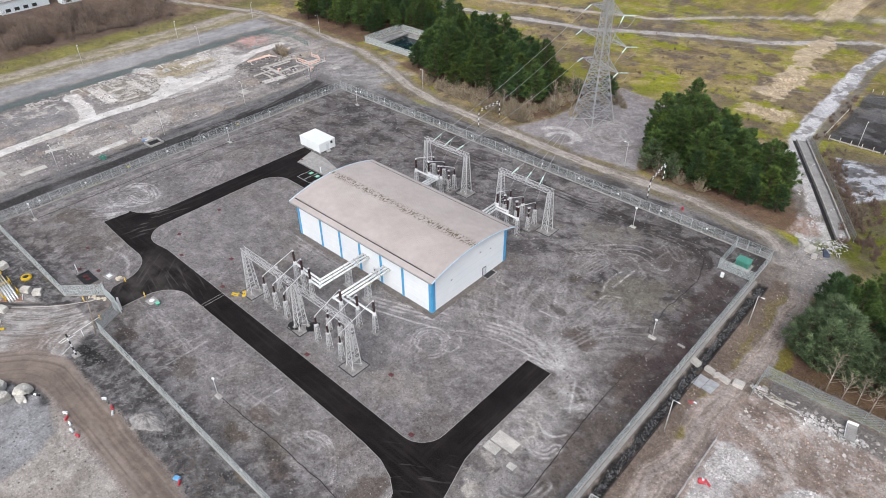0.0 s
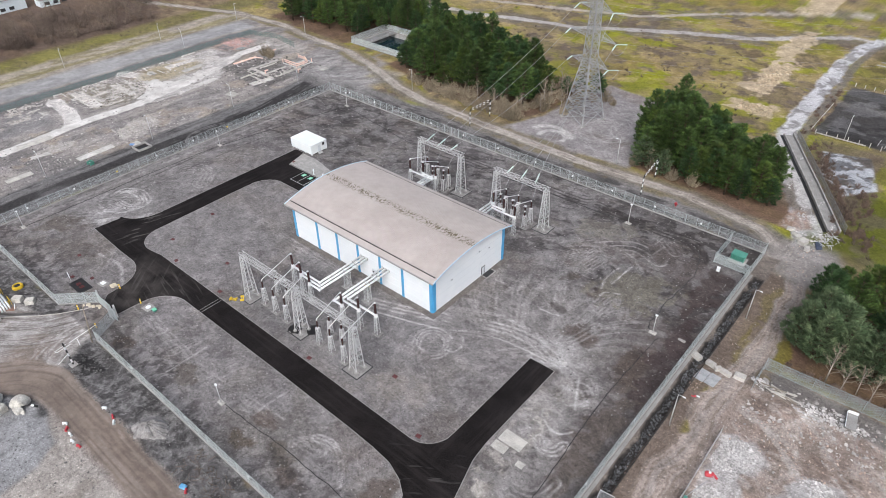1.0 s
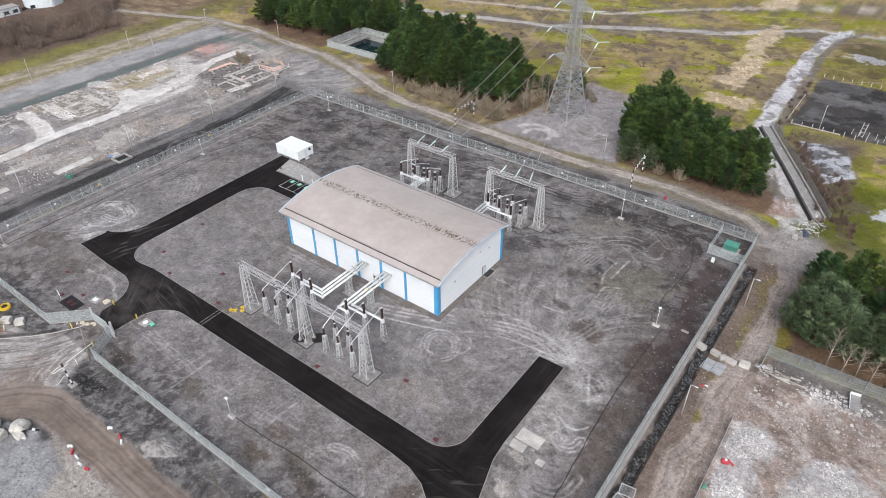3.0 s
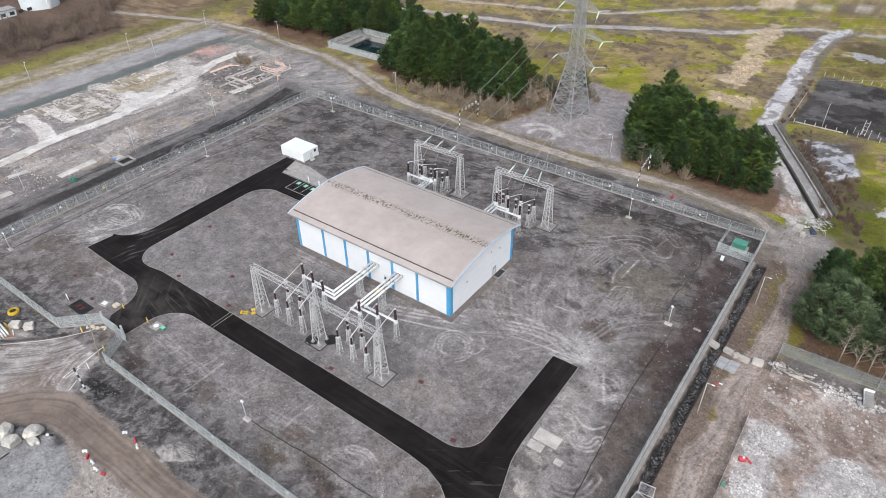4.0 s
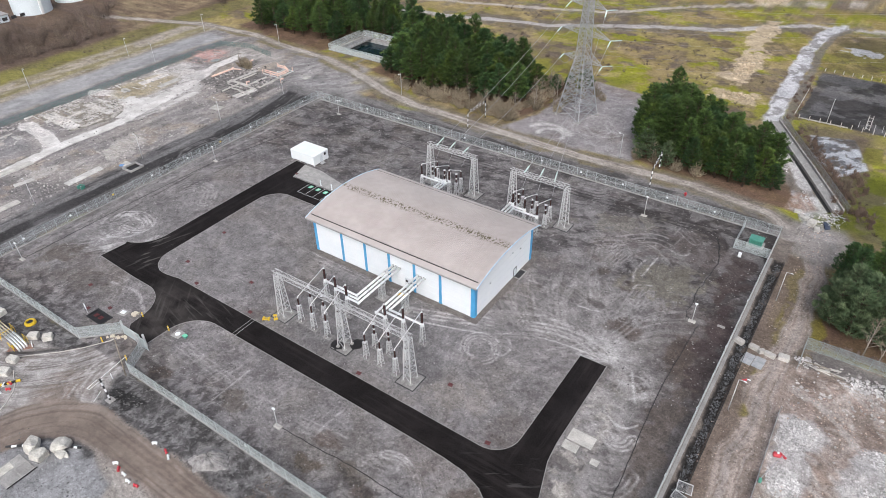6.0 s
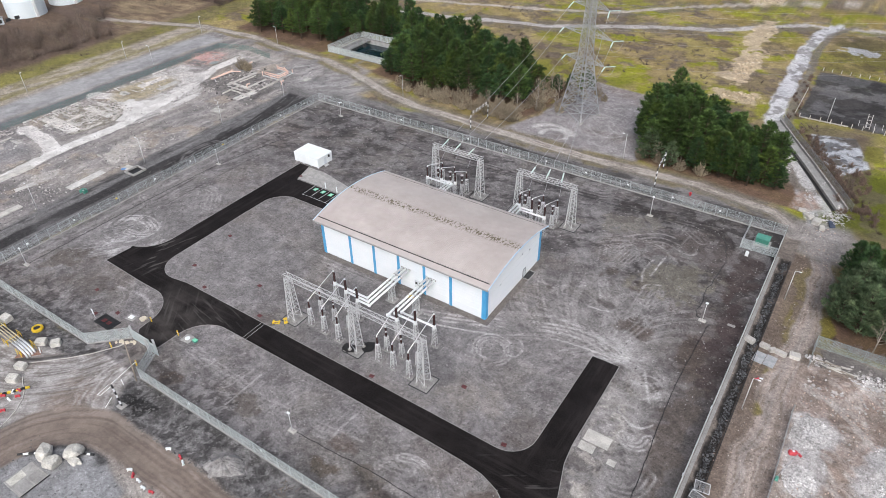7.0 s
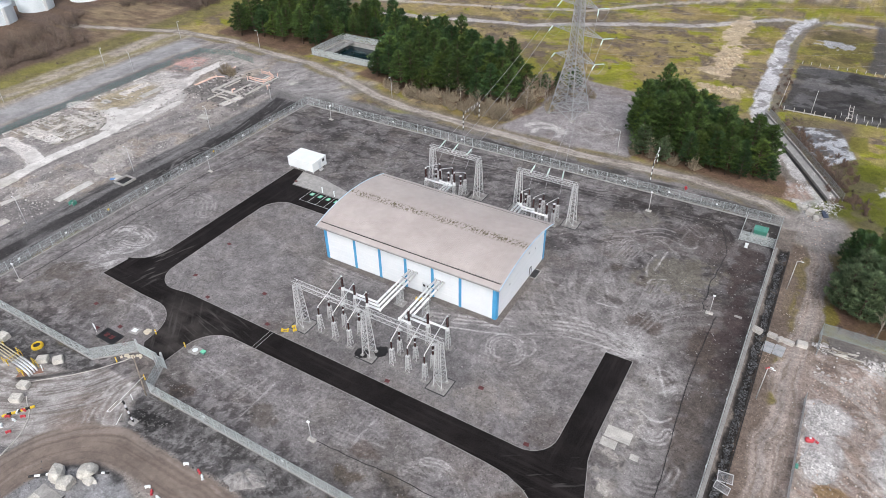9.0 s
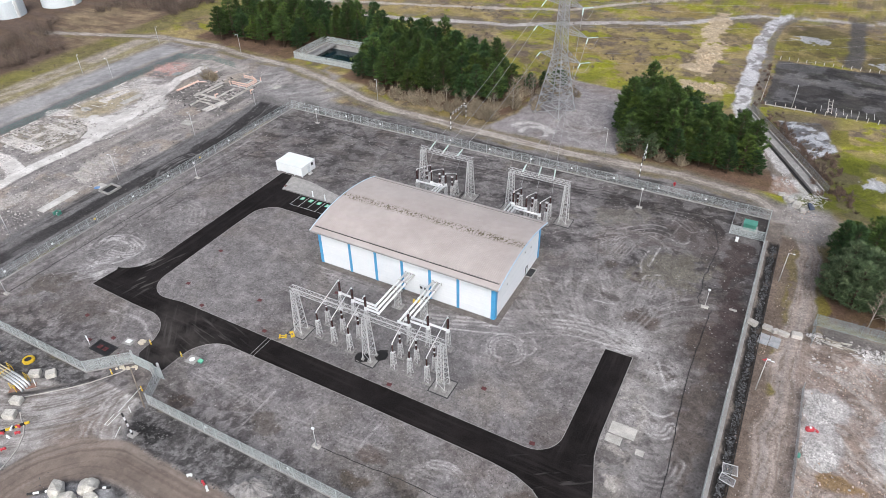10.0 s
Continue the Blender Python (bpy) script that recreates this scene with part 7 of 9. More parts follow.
for x, y, h in ((-67.8, 46.8, 4.6), (-76.7, 3.1, 4.6), (-77.1, -53.7, 4.6), (37.3, 43.6, 5.4), (59.5, 11.5, 4.6), (8.4, -54.6, 4.6)):
    lamp_post(x, y, h, 0, True)
for x, y, a in ((72.2, 27.7, 0), (71.9, -7.5, 0), (-60, 70.6, -90), (20.6, 68.6, 180), (-135.3, 85.5, -90), (-173.1, 77.8, 0), (-174.1, 41.2, 0), (-159.8, 43.1, 180), (-97.1, 22.3, 180), (-96.1, -7.7, 180), (-95.9, 49.1, 180), (-97.9, -39.1, 180),
                (-176, 2, 0), (66.0, 124.5, 90)):
    lamp_post(x, y, 7.6, a, False)


def striped(p, q, r, n, parent):
    """A bar in black and white lengths."""
    p, q = Vector(p), Vector(q)
    for i in range(n):
        part("stripe", Mesh().bar(p.lerp(q, i / n), p.lerp(q, (i + 1) / n), r, 8), M_PIPE if i % 2 else M_BLACK, parent, "white length" if i % 2 else "black length")


for (ax, ay), (bx, by) in (((-26.5, 60.9), (-26.1, 70.7)), ((33.5, 57.8), (32.3, 68.6))):
    g = thing("height_gauge", "black and white striped height barrier over the track", "height barrier")
    striped((ax, ay, -0.1), (ax, ay, 5.8), 0.13, 7, g)
    striped((bx, by, -0.1), (bx, by, 5.8), 0.13, 7, g)
    striped((ax, ay, 5.8), (bx, by, 5.8), 0.10, 11, g)
    striped((ax, ay, 5.2), (bx, by, 5.2), 0.08, 11, g)

# low leafless scrub dotted over the rough grass
m = Mesh()
rnd = random.Random(17)
for i in range(1200):
    if i < 130:
        t = rnd.random()
        x, y = 56 + 24 * t + rnd.uniform(1, 7), 118 - 50 * t + rnd.uniform(-3, 5)
    elif i < 200:
        x, y = rnd.uniform(-196, -188), rnd.uniform(-60, 110)
    else:
        x, y = rnd.uniform(-90, 48), rnd.uniform(120, 250)
        if fbm(np.array([x]), np.array([y]), 16, 3, 33)[0] < 0.52 or (x > 42 and y > 100):
            continue
    r_, h = rnd.uniform(0.4, 1.3), rnd.uniform(0.5, 1.8)
    for k in range(16):
        a, o = rnd.uniform(0, 6.28), r_ * math.sqrt(rnd.random())
        p = Vector((x + o * 0.5 * math.cos(a), y + o * 0.5 * math.sin(a), -0.05))
        d = Vector((math.cos(a) * o, math.sin(a) * o, h * rnd.uniform(0.5, 1)))
        s = Vector((rnd.gauss(0, 1), rnd.gauss(0, 1), 0)).normalized() * 0.10
        m.add([p - s, p + s, p + d], [(0, 1, 2)])
thing("scrub", "low brown leafless scrub on rough grass", "scrub", kind="stuff", mesh=m, mat=M_TWIG_D)

# ---------------------------------------------------------------- gate and things inside the compound
g = thing("sliding_gate", "closed galvanised steel vehicle gate in the south fence", "gate")
for x in (-34.8, -27.6):
    part("gate_post", Mesh().box(x - 0.16, -55.36, -0.1, x + 0.16, -55.04, 3.3), M_GALV, g)
for x0, x1, y in ((-34.6, -28.6, -55.45), (-29.3, -26.2, -55.75)):
    fr = part("gate_leaf", Mesh().box(x0, y - 0.05, 0.15, x1, y + 0.05, 0.3).box(x0, y - 0.05, 2.7, x1, y + 0.05, 2.85).box(x0, y - 0.05, 0.3, x0 + 0.12, y + 0.05, 2.7).box(x1 - 0.12, y - 0.05, 0.3, x1, y + 0.05, 2.7), M_FENCE, g)
    n = int((x1 - x0) / 0.13)
    for i in range(1, n):
        x = x0 + (x1 - x0) * i / n
        part("bar", Mesh().box(x - 0.03, y - 0.015, 0.3, x + 0.03, y + 0.015, 2.7), M_FENCE, fr)
part("guide_post", Mesh().box(-28.9, -56.2, -0.1, -28.7, -56.0, 3.6).box(-28.1, -56.2, -0.1, -27.9, -56.0, 3.6).box(-28.9, -56.2, 3.5, -27.9, -56.0, 3.6), M_GALV, g)

pit = thing("transformer_pit", "black open pit with two rust-red covers", "pit")
part("rim", Mesh().box(-46.2, -56.8, -0.1, -41.0, -56.5, 0.12).box(-46.2, -54.2, -0.1, -41.0, -53.9, 0.12).box(-46.2, -56.5, -0.1, -45.9, -54.2, 0.12).box(-41.3, -56.5, -0.1, -41.0, -54.2, 0.12), M_BLACK, pit)
part("well", Mesh().box(-45.9, -56.5, -0.05, -41.3, -54.2, 0.04), M_PIT, pit)
for x in (-44.5, -43.0):
    part("cover", Mesh().box(x - 0.5, -55.8, 0.04, x + 0.5, -54.9, 0.12), M_REDRUST, pit, "rust-red metal cover")
s = thing("sign_post", "white warning board beside the pit", "sign", pose(-47.0, -55.9, 0))
part("post", Mesh().bar((0, 0, -0.1), (0, 0, 2.3), 0.05, 6), M_GALV, s)
part("board", Mesh().box(-0.25, -0.05, 1.0, 0.25, 0.02, 2.4), M_CREAM, s)
s = thing("inspection_chamber", "white cover in a grey concrete surround", "chamber", pose(-40.5, -51.7, 0, 0, 0, 8))
part("surround", Mesh().block(0, 0, -0.08, 2.2, 1.7, 0.22, 0.04), M_CONC, s)
part("cover", Mesh().block(0, 0, 0.14, 1.1, 0.9, 0.14, 0.03), M_CREAM, s)
s = thing("inspection_chamber", "round white cover in a grey concrete surround", "chamber", pose(-25.4, -49.5, 0, 0, 0, 5))
part("surround", Mesh().block(0, 0, -0.08, 2.2, 2.0, 0.22, 0.05), M_CONC, s)
part("cover", Mesh().lathe([(0.55, 0.14), (0.55, 0.2), (0.45, 0.23)], 20), M_CREAM, s, "round white cover")
rnd = random.Random(31)


def chunk(m, x, y, z, sx, sy, sz, rnd, rot=True):
    """A broken angular lump."""
    a = rnd.uniform(0, math.pi) if rot else 0
    c, s = math.cos(a), math.sin(a)
    v = []
    for kz in (0, 1):
        for ky in (-1, 1):
            for kx in (-1, 1):
                px, py = kx * sx / 2 * rnd.uniform(0.65, 1.0), ky * sy / 2 * rnd.uniform(0.65, 1.0)
                v.append((x + c * px - s * py, y + s * px + c * py, z + kz * sz * rnd.uniform(0.6, 1.0)))
    m.add(v, [(0, 2, 3, 1), (4, 5, 7, 6), (0, 1, 5, 4), (2, 6, 7, 3), (0, 4, 6, 2), (1, 3, 7, 5)])


for k in range(5):
    m = Mesh()
    chunk(m, 0, 0, -0.05, rnd.uniform(0.7, 1.1), rnd.uniform(0.5, 0.9), rnd.uniform(0.35, 0.6), rnd)
    thing("stone", "cream coloured loose stone by the road edge", "stone", pose(-38.4 + rnd.uniform(-0.9, 0.9), -50.6 + rnd.uniform(-0.6, 0.6), 0), group="cream stones", mesh=m, mat=surf("cream_stone", (0.52, 0.46, 0.36), (0.62, 0.56, 0.46), 1.0, 0.9) if k == 0 else bpy.data.materials["cream_stone"])
for k in range(9):
    m = Mesh()
    chunk(m, 0, 0, -0.05, rnd.uniform(0.5, 0.9), rnd.uniform(0.4, 0.7), rnd.uniform(0.25, 0.45), rnd)
    thing("stone", "cream coloured loose stone in front of the gate", "stone", pose(-36.6 + 0.42 * k, -57.9 + 0.25 * k + rnd.uniform(-0.3, 0.3), 0), group="gate stones", mesh=m, mat=bpy.data.materials["cream_stone"])
t = thing("tub", "green plastic tub beside the chamber", "tub", pose(-23.5, -49.2, 0))
part("body", Mesh().block(0, 0, -0.05, 0.9, 0.7, 0.5, 0.06), M_TEAL, t)
part("lid", Mesh().block(0.1, 0, 0.45, 1.0, 0.8, 0.08, 0.03), M_GREENPAINT, t)
BOL = thing("bollard", "yellow marker bollard beside the gate road", "bollard", pose(-35.9, -50.2, 0), group="yellow bollards")
part("post", Mesh().lathe([(0.13, -0.1), (0.13, 1.15), (0.09, 1.25), (0.02, 1.28)], 10), M_YEL, BOL)
part("band", Mesh().lathe([(0.137, 0.75), (0.137, 0.9)], 10), M_PIPE, BOL, "white reflective band")
for x, y in ((-36.3, -59.3), (-27.9, -49.8), (-27.8, -59.6)):
    copy_thing(BOL, pose(x, y, 0))
COVER = thing("drain_cover", "dull red square drain cover", "drain cover", pose(-43.8, -32.6, 0, 0, 0, 10), group="drain covers")
part("frame", Mesh().block(0, 0, -0.05, 0.95, 0.75, 0.09, 0.02), M_REDRUST, COVER)
part("lid", Mesh().block(0, 0, 0.04, 0.75, 0.55, 0.03, 0.01), M_REDRUST, COVER)
for x, y in ((-35.6, -36.7), (-25.6, -29.7), (-18.3, -36.7), (-48.2, -55.0), (-44.3, -52.4), (-39.4, -55.3), (-55.0, -50.2), (40.4, -37.2), (-12.2, -20), (-46, -20), (12, -37.2), (-51.6, 10.8), (28, -30)):
    copy_thing(COVER, pose(x, y, 0, 0, 0, (x * 37) % 30 - 15))
for x, y, a in ((-13.6, -36.6, 30), (-12.6, -35.2, -40), (4.9, -14.9, 20)):
    v = thing("jack_stand", "yellow folding steel stand on the ground", "stand", pose(x, y, 0, 0, 0, a), group="yellow stands")
    part("rail", Mesh().bar((-0.7, 0, 0.12), (0.7, 0, 0.12), 0.1).bar((-0.7, 0.5, 0.12), (0.7, 0.5, 0.12), 0.1), M_YEL, v)
    for x0 in (-0.75, 0.45):
        part("foot", Mesh().box(x0, -0.15, 0, x0 + 0.3, 0.65, 0.4), M_YEL, v)

# green transformer inside its cage
t = thing("transformer", "green boxy distribution transformer inside a mesh cage", "transformer", pose(63.6, 46.0, 0))
part("tank", Mesh().block(0, 0, 0.25, 2.9, 2.2, 1.55, 0.08), M_TEAL, t)
part("lid", Mesh().block(0, 0, 1.8, 3.1, 2.4, 0.16, 0.06), M_TEAL, t, "overhanging green lid")
for k in range(7):
    part("cooling_fin", Mesh().box(-1.2 + 0.4 * k, -1.32, 0.5, -1.12 + 0.4 * k, -1.1, 1.6), M_TEAL, t)
part("plinth", Mesh().block(0, 0, -0.1, 3.8, 3.0, 0.35, 0.04), M_CONC, t, "concrete plinth")
c = thing("cabinet", "white electrical feeder pillar outside the cage", "cabinet", pose(61.7, 39.2, 0) @ Matrix.Scale(0.75, 4))
part("body", Mesh().block(0, 0, 0.12, 0.9, 0.6, 1.3, 0.04), M_CREAM, c)
part("roof", Mesh().block(0, 0, 1.42, 1.0, 0.7, 0.08, 0.03), M_CREAM, c)
part("plinth", Mesh().block(0, 0, -0.05, 1.1, 0.8, 0.17, 0.02), M_CONC, c)
thing("marker_block", "small pale concrete marker on the stone", "block", pose(64.9, 13.1, 0), mesh=Mesh().block(0, 0, -0.05, 1.5, 0.4, 0.35, 0.05), mat=M_CONC)


def cable(pts, r, label, wander, seed):
    rnd = random.Random(seed)
    out = []
    for (ax, ay), (bx, by) in zip(pts, pts[1:]):
        n = max(2, int(math.hypot(bx - ax, by - ay) / 1.2))
        for i in range(n):
            out.append((ax + (bx - ax) * i / n + rnd.uniform(-wander, wander), ay + (by - ay) * i / n + rnd.uniform(-wander, wander), 0.03))
    out.append((*pts[-1], 0.03))
    thing("cable", label, "cable", group="ground cables", mesh=Mesh().tube(out, r, 6), mat=M_BLACK)


CL = "black cable laid loose over the stone"
cable([(60.4, 11.6), (58.1, 12.4), (57.6, 14.2), (57.9, 18.3), (57.3, 20.8), (57.8, 24.3), (58.2, 28.8), (58.4, 34.0), (57.1, 39.6), (55.4, 43.6)], 0.075, CL, 0.18, 1)
cable([(60.9, 11.0), (60.7, 6.8), (60.5, -2.2), (60.4, -11.8), (60.9, -20.6), (61.4, -26.7), (61.9, -37.5), (62.4, -60)], 0.065, CL, 0.12, 2)
cable([(9.3, -54.4), (13.6, -54.2), (18.1, -54.0), (25.3, -53.4), (30.4, -53.7), (35.8, -53.3), (44, -54)], 0.06, CL, 0.12, 3)
cable([(-76.7, 3.1), (-77.5, -20), (-77.2, -53.5)], 0.06, CL, 0.1, 4)
cable([(-76.4, 3.4), (-73, 22), (-68, 46)], 0.06, CL, 0.1, 5)
cable([(37.4, 43.6), (10, 43), (-30, 40), (-67, 46.2)], 0.07, CL, 0.15, 6)

v = thing("hydrant", "small red hydrant post on the stony verge", "hydrant", pose(42.9, 58.5, 0))
part("body", Mesh().lathe([(0.22, -0.05), (0.22, 0.75), (0.30, 0.8), (0.30, 0.95), (0.12, 1.1)], 10), M_RED, v)
part("outlet", Mesh().bar((-0.45, 0, 0.6), (0.45, 0, 0.6), 0.12, 8), M_RED, v)
v = thing("valve_frame", "green painted valve frame beside the service strip", "valve", pose(-95.4, -27.5, 0, 0, 0, 12))
part("frame", Mesh().box(-0.7, -0.7, 0, -0.58, 0.7, 1.0).box(0.58, -0.7, 0, 0.7, 0.7, 1.0).box(-0.58, -0.7, 0.86, 0.58, -0.58, 1.0).box(-0.58, 0.58, 0.86, 0.58, 0.7, 1.0), M_TEAL, v)
part("valve", Mesh().lathe([(0.3, -0.05), (0.3, 0.6), (0.12, 0.75)], 10), M_CREAM, v, "white valve body")
thing("sheet", "crumpled blue plastic sheet on the works ground", "sheet", pose(-97.6, -13.6, 0, 0, 0, 35), mesh=Mesh().block(0, 0, -0.02, 1.5, 0.9, 0.3, 0.12), mat=surf("faded_blue_plastic", (0.10, 0.20, 0.42), (0.16, 0.28, 0.50), 2.0, 0.5))

# white notices on the fences
for x, y, a in [(-82.2, yy, 90) for yy in (-50, -38, -26, -14, -2, 10, 22, 34, 45)] + [(xx, 52.1, 0) for xx in (-72, -60, -47, -35, -22, -9, 4, 16, 28, 40, 52)] + [(xx, -61.2, 0) for xx in (-70, -55, -10, 8, 26, 44)] + [(67.4, yy, 90) for yy in (-44, -28, -12, 6, 22)]:
    thing("warning_sign", "small pale warning plate fixed to the fence", "sign", pose(x, y, 1.6, 0, 0, a), group="fence signs", mesh=Mesh().box(-0.22, -0.06, 0, 0.22, 0.09, 0.4), mat=M_CREAM if int(abs(x + y)) % 9 else M_YEL)

# ---------------------------------------------------------------- southern works


def block(name, x, y, sx, sy, sz, a, label, seed, mat=M_CONC_L, group="concrete blocks"):
    rnd = random.Random(seed)
    m = Mesh().block(0, 0, -0.05, sx, sy, sz, 0.10)
    m.v = [(px * rnd.uniform(0.96, 1.04), py * rnd.uniform(0.96, 1.04), pz * rnd.uniform(0.97, 1.03) if pz > 0.2 else pz) for px, py, pz in m.v]
    return thing(name, label, "block", pose(x, y, 0, 0, 0, a), group=group, mesh=m, mat=mat)


M_BOULDER = surf("pale_boulder", (0.42, 0.40, 0.36), (0.60, 0.575, 0.53), 0.8, 0.95, bump=0.4, fine=5, fine_amt=0.25)
BLK = "pale weathered concrete block on the mud"
for i, (x, y, sx, sy, sz, a) in enumerate(((-49.1, -66.3, 2.0, 1.5, 1.05, 35), (-46.3, -64.9, 1.8, 1.6, 1.05, 50), (-46.0, -72.1, 2.0, 1.5, 1.05, 20), (-44.1, -74.7, 2.1, 1.6, 1.1, 25), (-62, -66.5, 2.2, 1.8, 1.2, 10))):
    block("concrete_block", x, y, sx, sy, sz, a, BLK, i, M_BOULDER)


def rock(x, y, sx, sy, sz, a, label, seed, mat, group):
    """A broken boulder: blunt, faceted and uneven."""
    rnd = random.Random(seed)
    bm = bmesh.new()
    bmesh.ops.create_icosphere(bm, subdivisions=2, radius=1.0)
    cuts = [(Vector((rnd.gauss(0, 1), rnd.gauss(0, 1), rnd.gauss(0.3, 0.7))).normalized(), rnd.uniform(0.72, 0.95)) for k in range(5)]
    m = Mesh()
    vs = []
    for v in bm.verts:
        q = Vector([math.copysign(abs(c) ** 0.48, c) for c in v.co])
        for n_, d_ in cuts:
            if q.dot(n_) > d_:
                q -= n_ * (q.dot(n_) - d_)
        q *= rnd.uniform(0.97, 1.03)
        vs.append((q.x * sx * 0.62, q.y * sy * 0.62, max(-0.1, (q.z + 0.6) * sz * 0.72)))
    m.add(vs, [[v.index for v in f.verts] for f in bm.faces])
    bm.free()
    return thing("boulder", label, "boulder", pose(x, y, 0, 0, 0, a), group=group, mesh=m, mat=mat)


for i, (x, y, sx, sy, h, a) in enumerate(((-22.7, -80.7, 2.5, 1.9, 1.7, 120), (-20.1, -81.5, 2.6, 2.1, 1.7, 25), (-19.0, -78.0, 2.6, 2.2, 1.7, 35), (-17.4, -79.0, 1.7, 1.2, 0.8, 0), (-16.6, -78.6, 0.8, 0.6, 0.5, 30))):
    rock(x, y, sx, sy, h, a, "large pale broken concrete boulder", 40 + i, M_BOULDER, "boulders")
k = thing("hatch_slab", "weathered concrete chamber slab with grey hatch plates", "slab", pose(-21.1, -85.2, 0))
part("slab", Mesh().block(0, 0, -0.1, 5.0, 4.8, 0.22, 0.06), M_CONC, k)
part("hatch_plate", Mesh().block(1.1, 1.2, 0.12, 2.3, 1.8, 0.07, 0.02), M_STRIP, k)
part("hatch_plate", Mesh().block(1.1, -0.9, 0.12, 2.3, 1.9, 0.07, 0.02), M_STRIP, k)
part("broken_patch", Mesh().block(-1.4, -0.8, 0.12, 1.6, 2.6, 0.06, 0.02), M_BOULDER, k, "sandy broken concrete patch")
part("rail", Mesh().bar((2.6, -2.4, 0.16), (2.6, 2.6, 0.16), 0.09), M_BLACK, k, "dark steel edge")
RM = random.Random(77)


def barrier(x, y, a, mat, label):
    b = thing("barrier", label, "barrier", pose(x, y, 0, 0, 0, a) @ Matrix.Scale(0.74, 4), group="plastic barriers")
    part("body", Mesh().block(0, 0, 0.12, 1.2, 0.4, 0.55, 0.08), mat, b)
    for x0 in (-0.55, 0.3):
        part("foot", Mesh().box(x0, -0.3, -0.03, x0 + 0.25, 0.3, 0.13), mat, b)


RED, WHT = "red plastic road barrier beside the haul road", "white plastic road barrier beside the haul road"
for x, y, c in ((-6.4, -68.8, 0), (-3.4, -68.8, 1), (-2.1, -69.3, 0), (-8.4, -74.9, 0), (-7.0, -75.3, 1), (-5.4, -75.4, 0), (-3.7, -75.8, 0), (-1.9, -75.6, 1), (19.5, -68.7, 1), (-40.6, -75.6, 1), (-40.0, -77.8, 0), (-39.4, -76.5, 1), (-41.2, -76.4, 0), (-38.4, -79.8, 1), (-40.8, -79.6, 0), (-41.8, -77.9, 1)):
    barrier(x, y, RM.uniform(-60, 60), M_RED if c else M_CREAM, RED if c else WHT)
b = thing("sheet", "crumpled blue plastic sheet", "sheet", pose(18.4, -68.5, 0, 0, 0, 20), mesh=Mesh().block(0, 0, -0.02, 1.2, 0.8, 0.35, 0.12), mat=surf("blue_plastic", (0.10, 0.30, 0.55), (0.2, 0.42, 0.62), 2.0, 0.5))
for x0, y0, x1, y1, n in ((-26.8, -83.4, -22.6, -80.0, 6), (-17.6, -77.2, -16.0, -76.4, 3)):
    k = thing("striped_pole", "black and white striped pole lying on the ground", "pole", group="striped poles")
    striped((x0, y0, 0.18), (x1, y1, 0.18), 0.2, n, k)
k = thing("striped_beam", "yellow and black striped beam lying on the ground", "beam")
for i in range(7):
    part("stripe", Mesh().bar((-42.6 + 0.42 * i, -78.4 + 0.62 * i, 0.25), (-42.6 + 0.42 * (i + 1), -78.4 + 0.62 * (i + 1), 0.25), 0.25), M_BLACK if i % 2 else M_YEL, k, "black length" if i % 2 else "yellow length")
# fallen height gauge at the gate
k = thing("height_gauge", "black and white striped gauge post at the gate road", "height barrier")
striped((-21.3, -67.4, -0.1), (-21.5, -67.5, 5.6), 0.16, 7, k)
part("base", Mesh().block(-21.3, -67.4, -0.08, 1.5, 1.3, 0.3, 0.05), M_CONC, k, "concrete base")
for p, q in (((-28.2, -59.6, 0.5), (-27.2, -65.4, 0.5)), ((-27.1, -65.2, 0.12), (-26.8, -68.0, 0.12)), ((-27.8, -65.9, 0.12), (-27.4, -68.2, 0.12)), ((-27.4, -68.25, 0.12), (-26.75, -68.05, 0.12)), ((-24.6, -67.2, 0.1), (-23.4, -69.4, 0.1))):
    r_ = thing("rail", "pale painted tube rail lying by the gate", "rail", group="loose rails", mesh=Mesh().bar(p, q, 0.055, 8), mat=M_PIPE)
k = thing("rail_post", "pale post carrying the loose rail", "post", pose(-25.6, -64.1, 0), mesh=Mesh().bar((0, 0, -0.1), (0, 0, 1.5), 0.08, 8), mat=M_PIPE)
thing("wooden_pole", "leaning grey timber pole beside the gate fence", "pole", mesh=Mesh().bar((-24.3, -62.2, -0.2), (-26.6, -60.6, 7.6), 0.14, 8, 0.11, True), mat=M_WOOD)
# kerb curve and drain line across the apron
thing("kerb", "thin pale kerb curving across the mud apron", "kerb", kind="structure", mesh=edging([(-46.5, -71.2), (-44.8, -69.6), (-40.8, -65.8), (-38.1, -62.7), (-35.4, -58.6), (-34.6, -56.6)], 0.13, -0.06, 0.10), mat=M_CONC_L)
thing("kerb", "thin white kerb round the barrier store", "kerb", kind="structure", mesh=edging([(-43.4, -73.4), (-41.7, -74.3), (-39.6, -75.2), (-38.2, -76.3), (-36.5, -78.5), (-35.6, -80.6), (-34.8, -84), (-34.6, -90)], 0.16, -0.06, 0.14), mat=M_CONC_L)
pl = thing("pipeline", "pale insulated pipes on low yellow trestles", "pipe")
M_PIPEY = surf("dull_yellow_lagging", (0.34, 0.30, 0.20), (0.50, 0.46, 0.34), 0.6, 0.7)
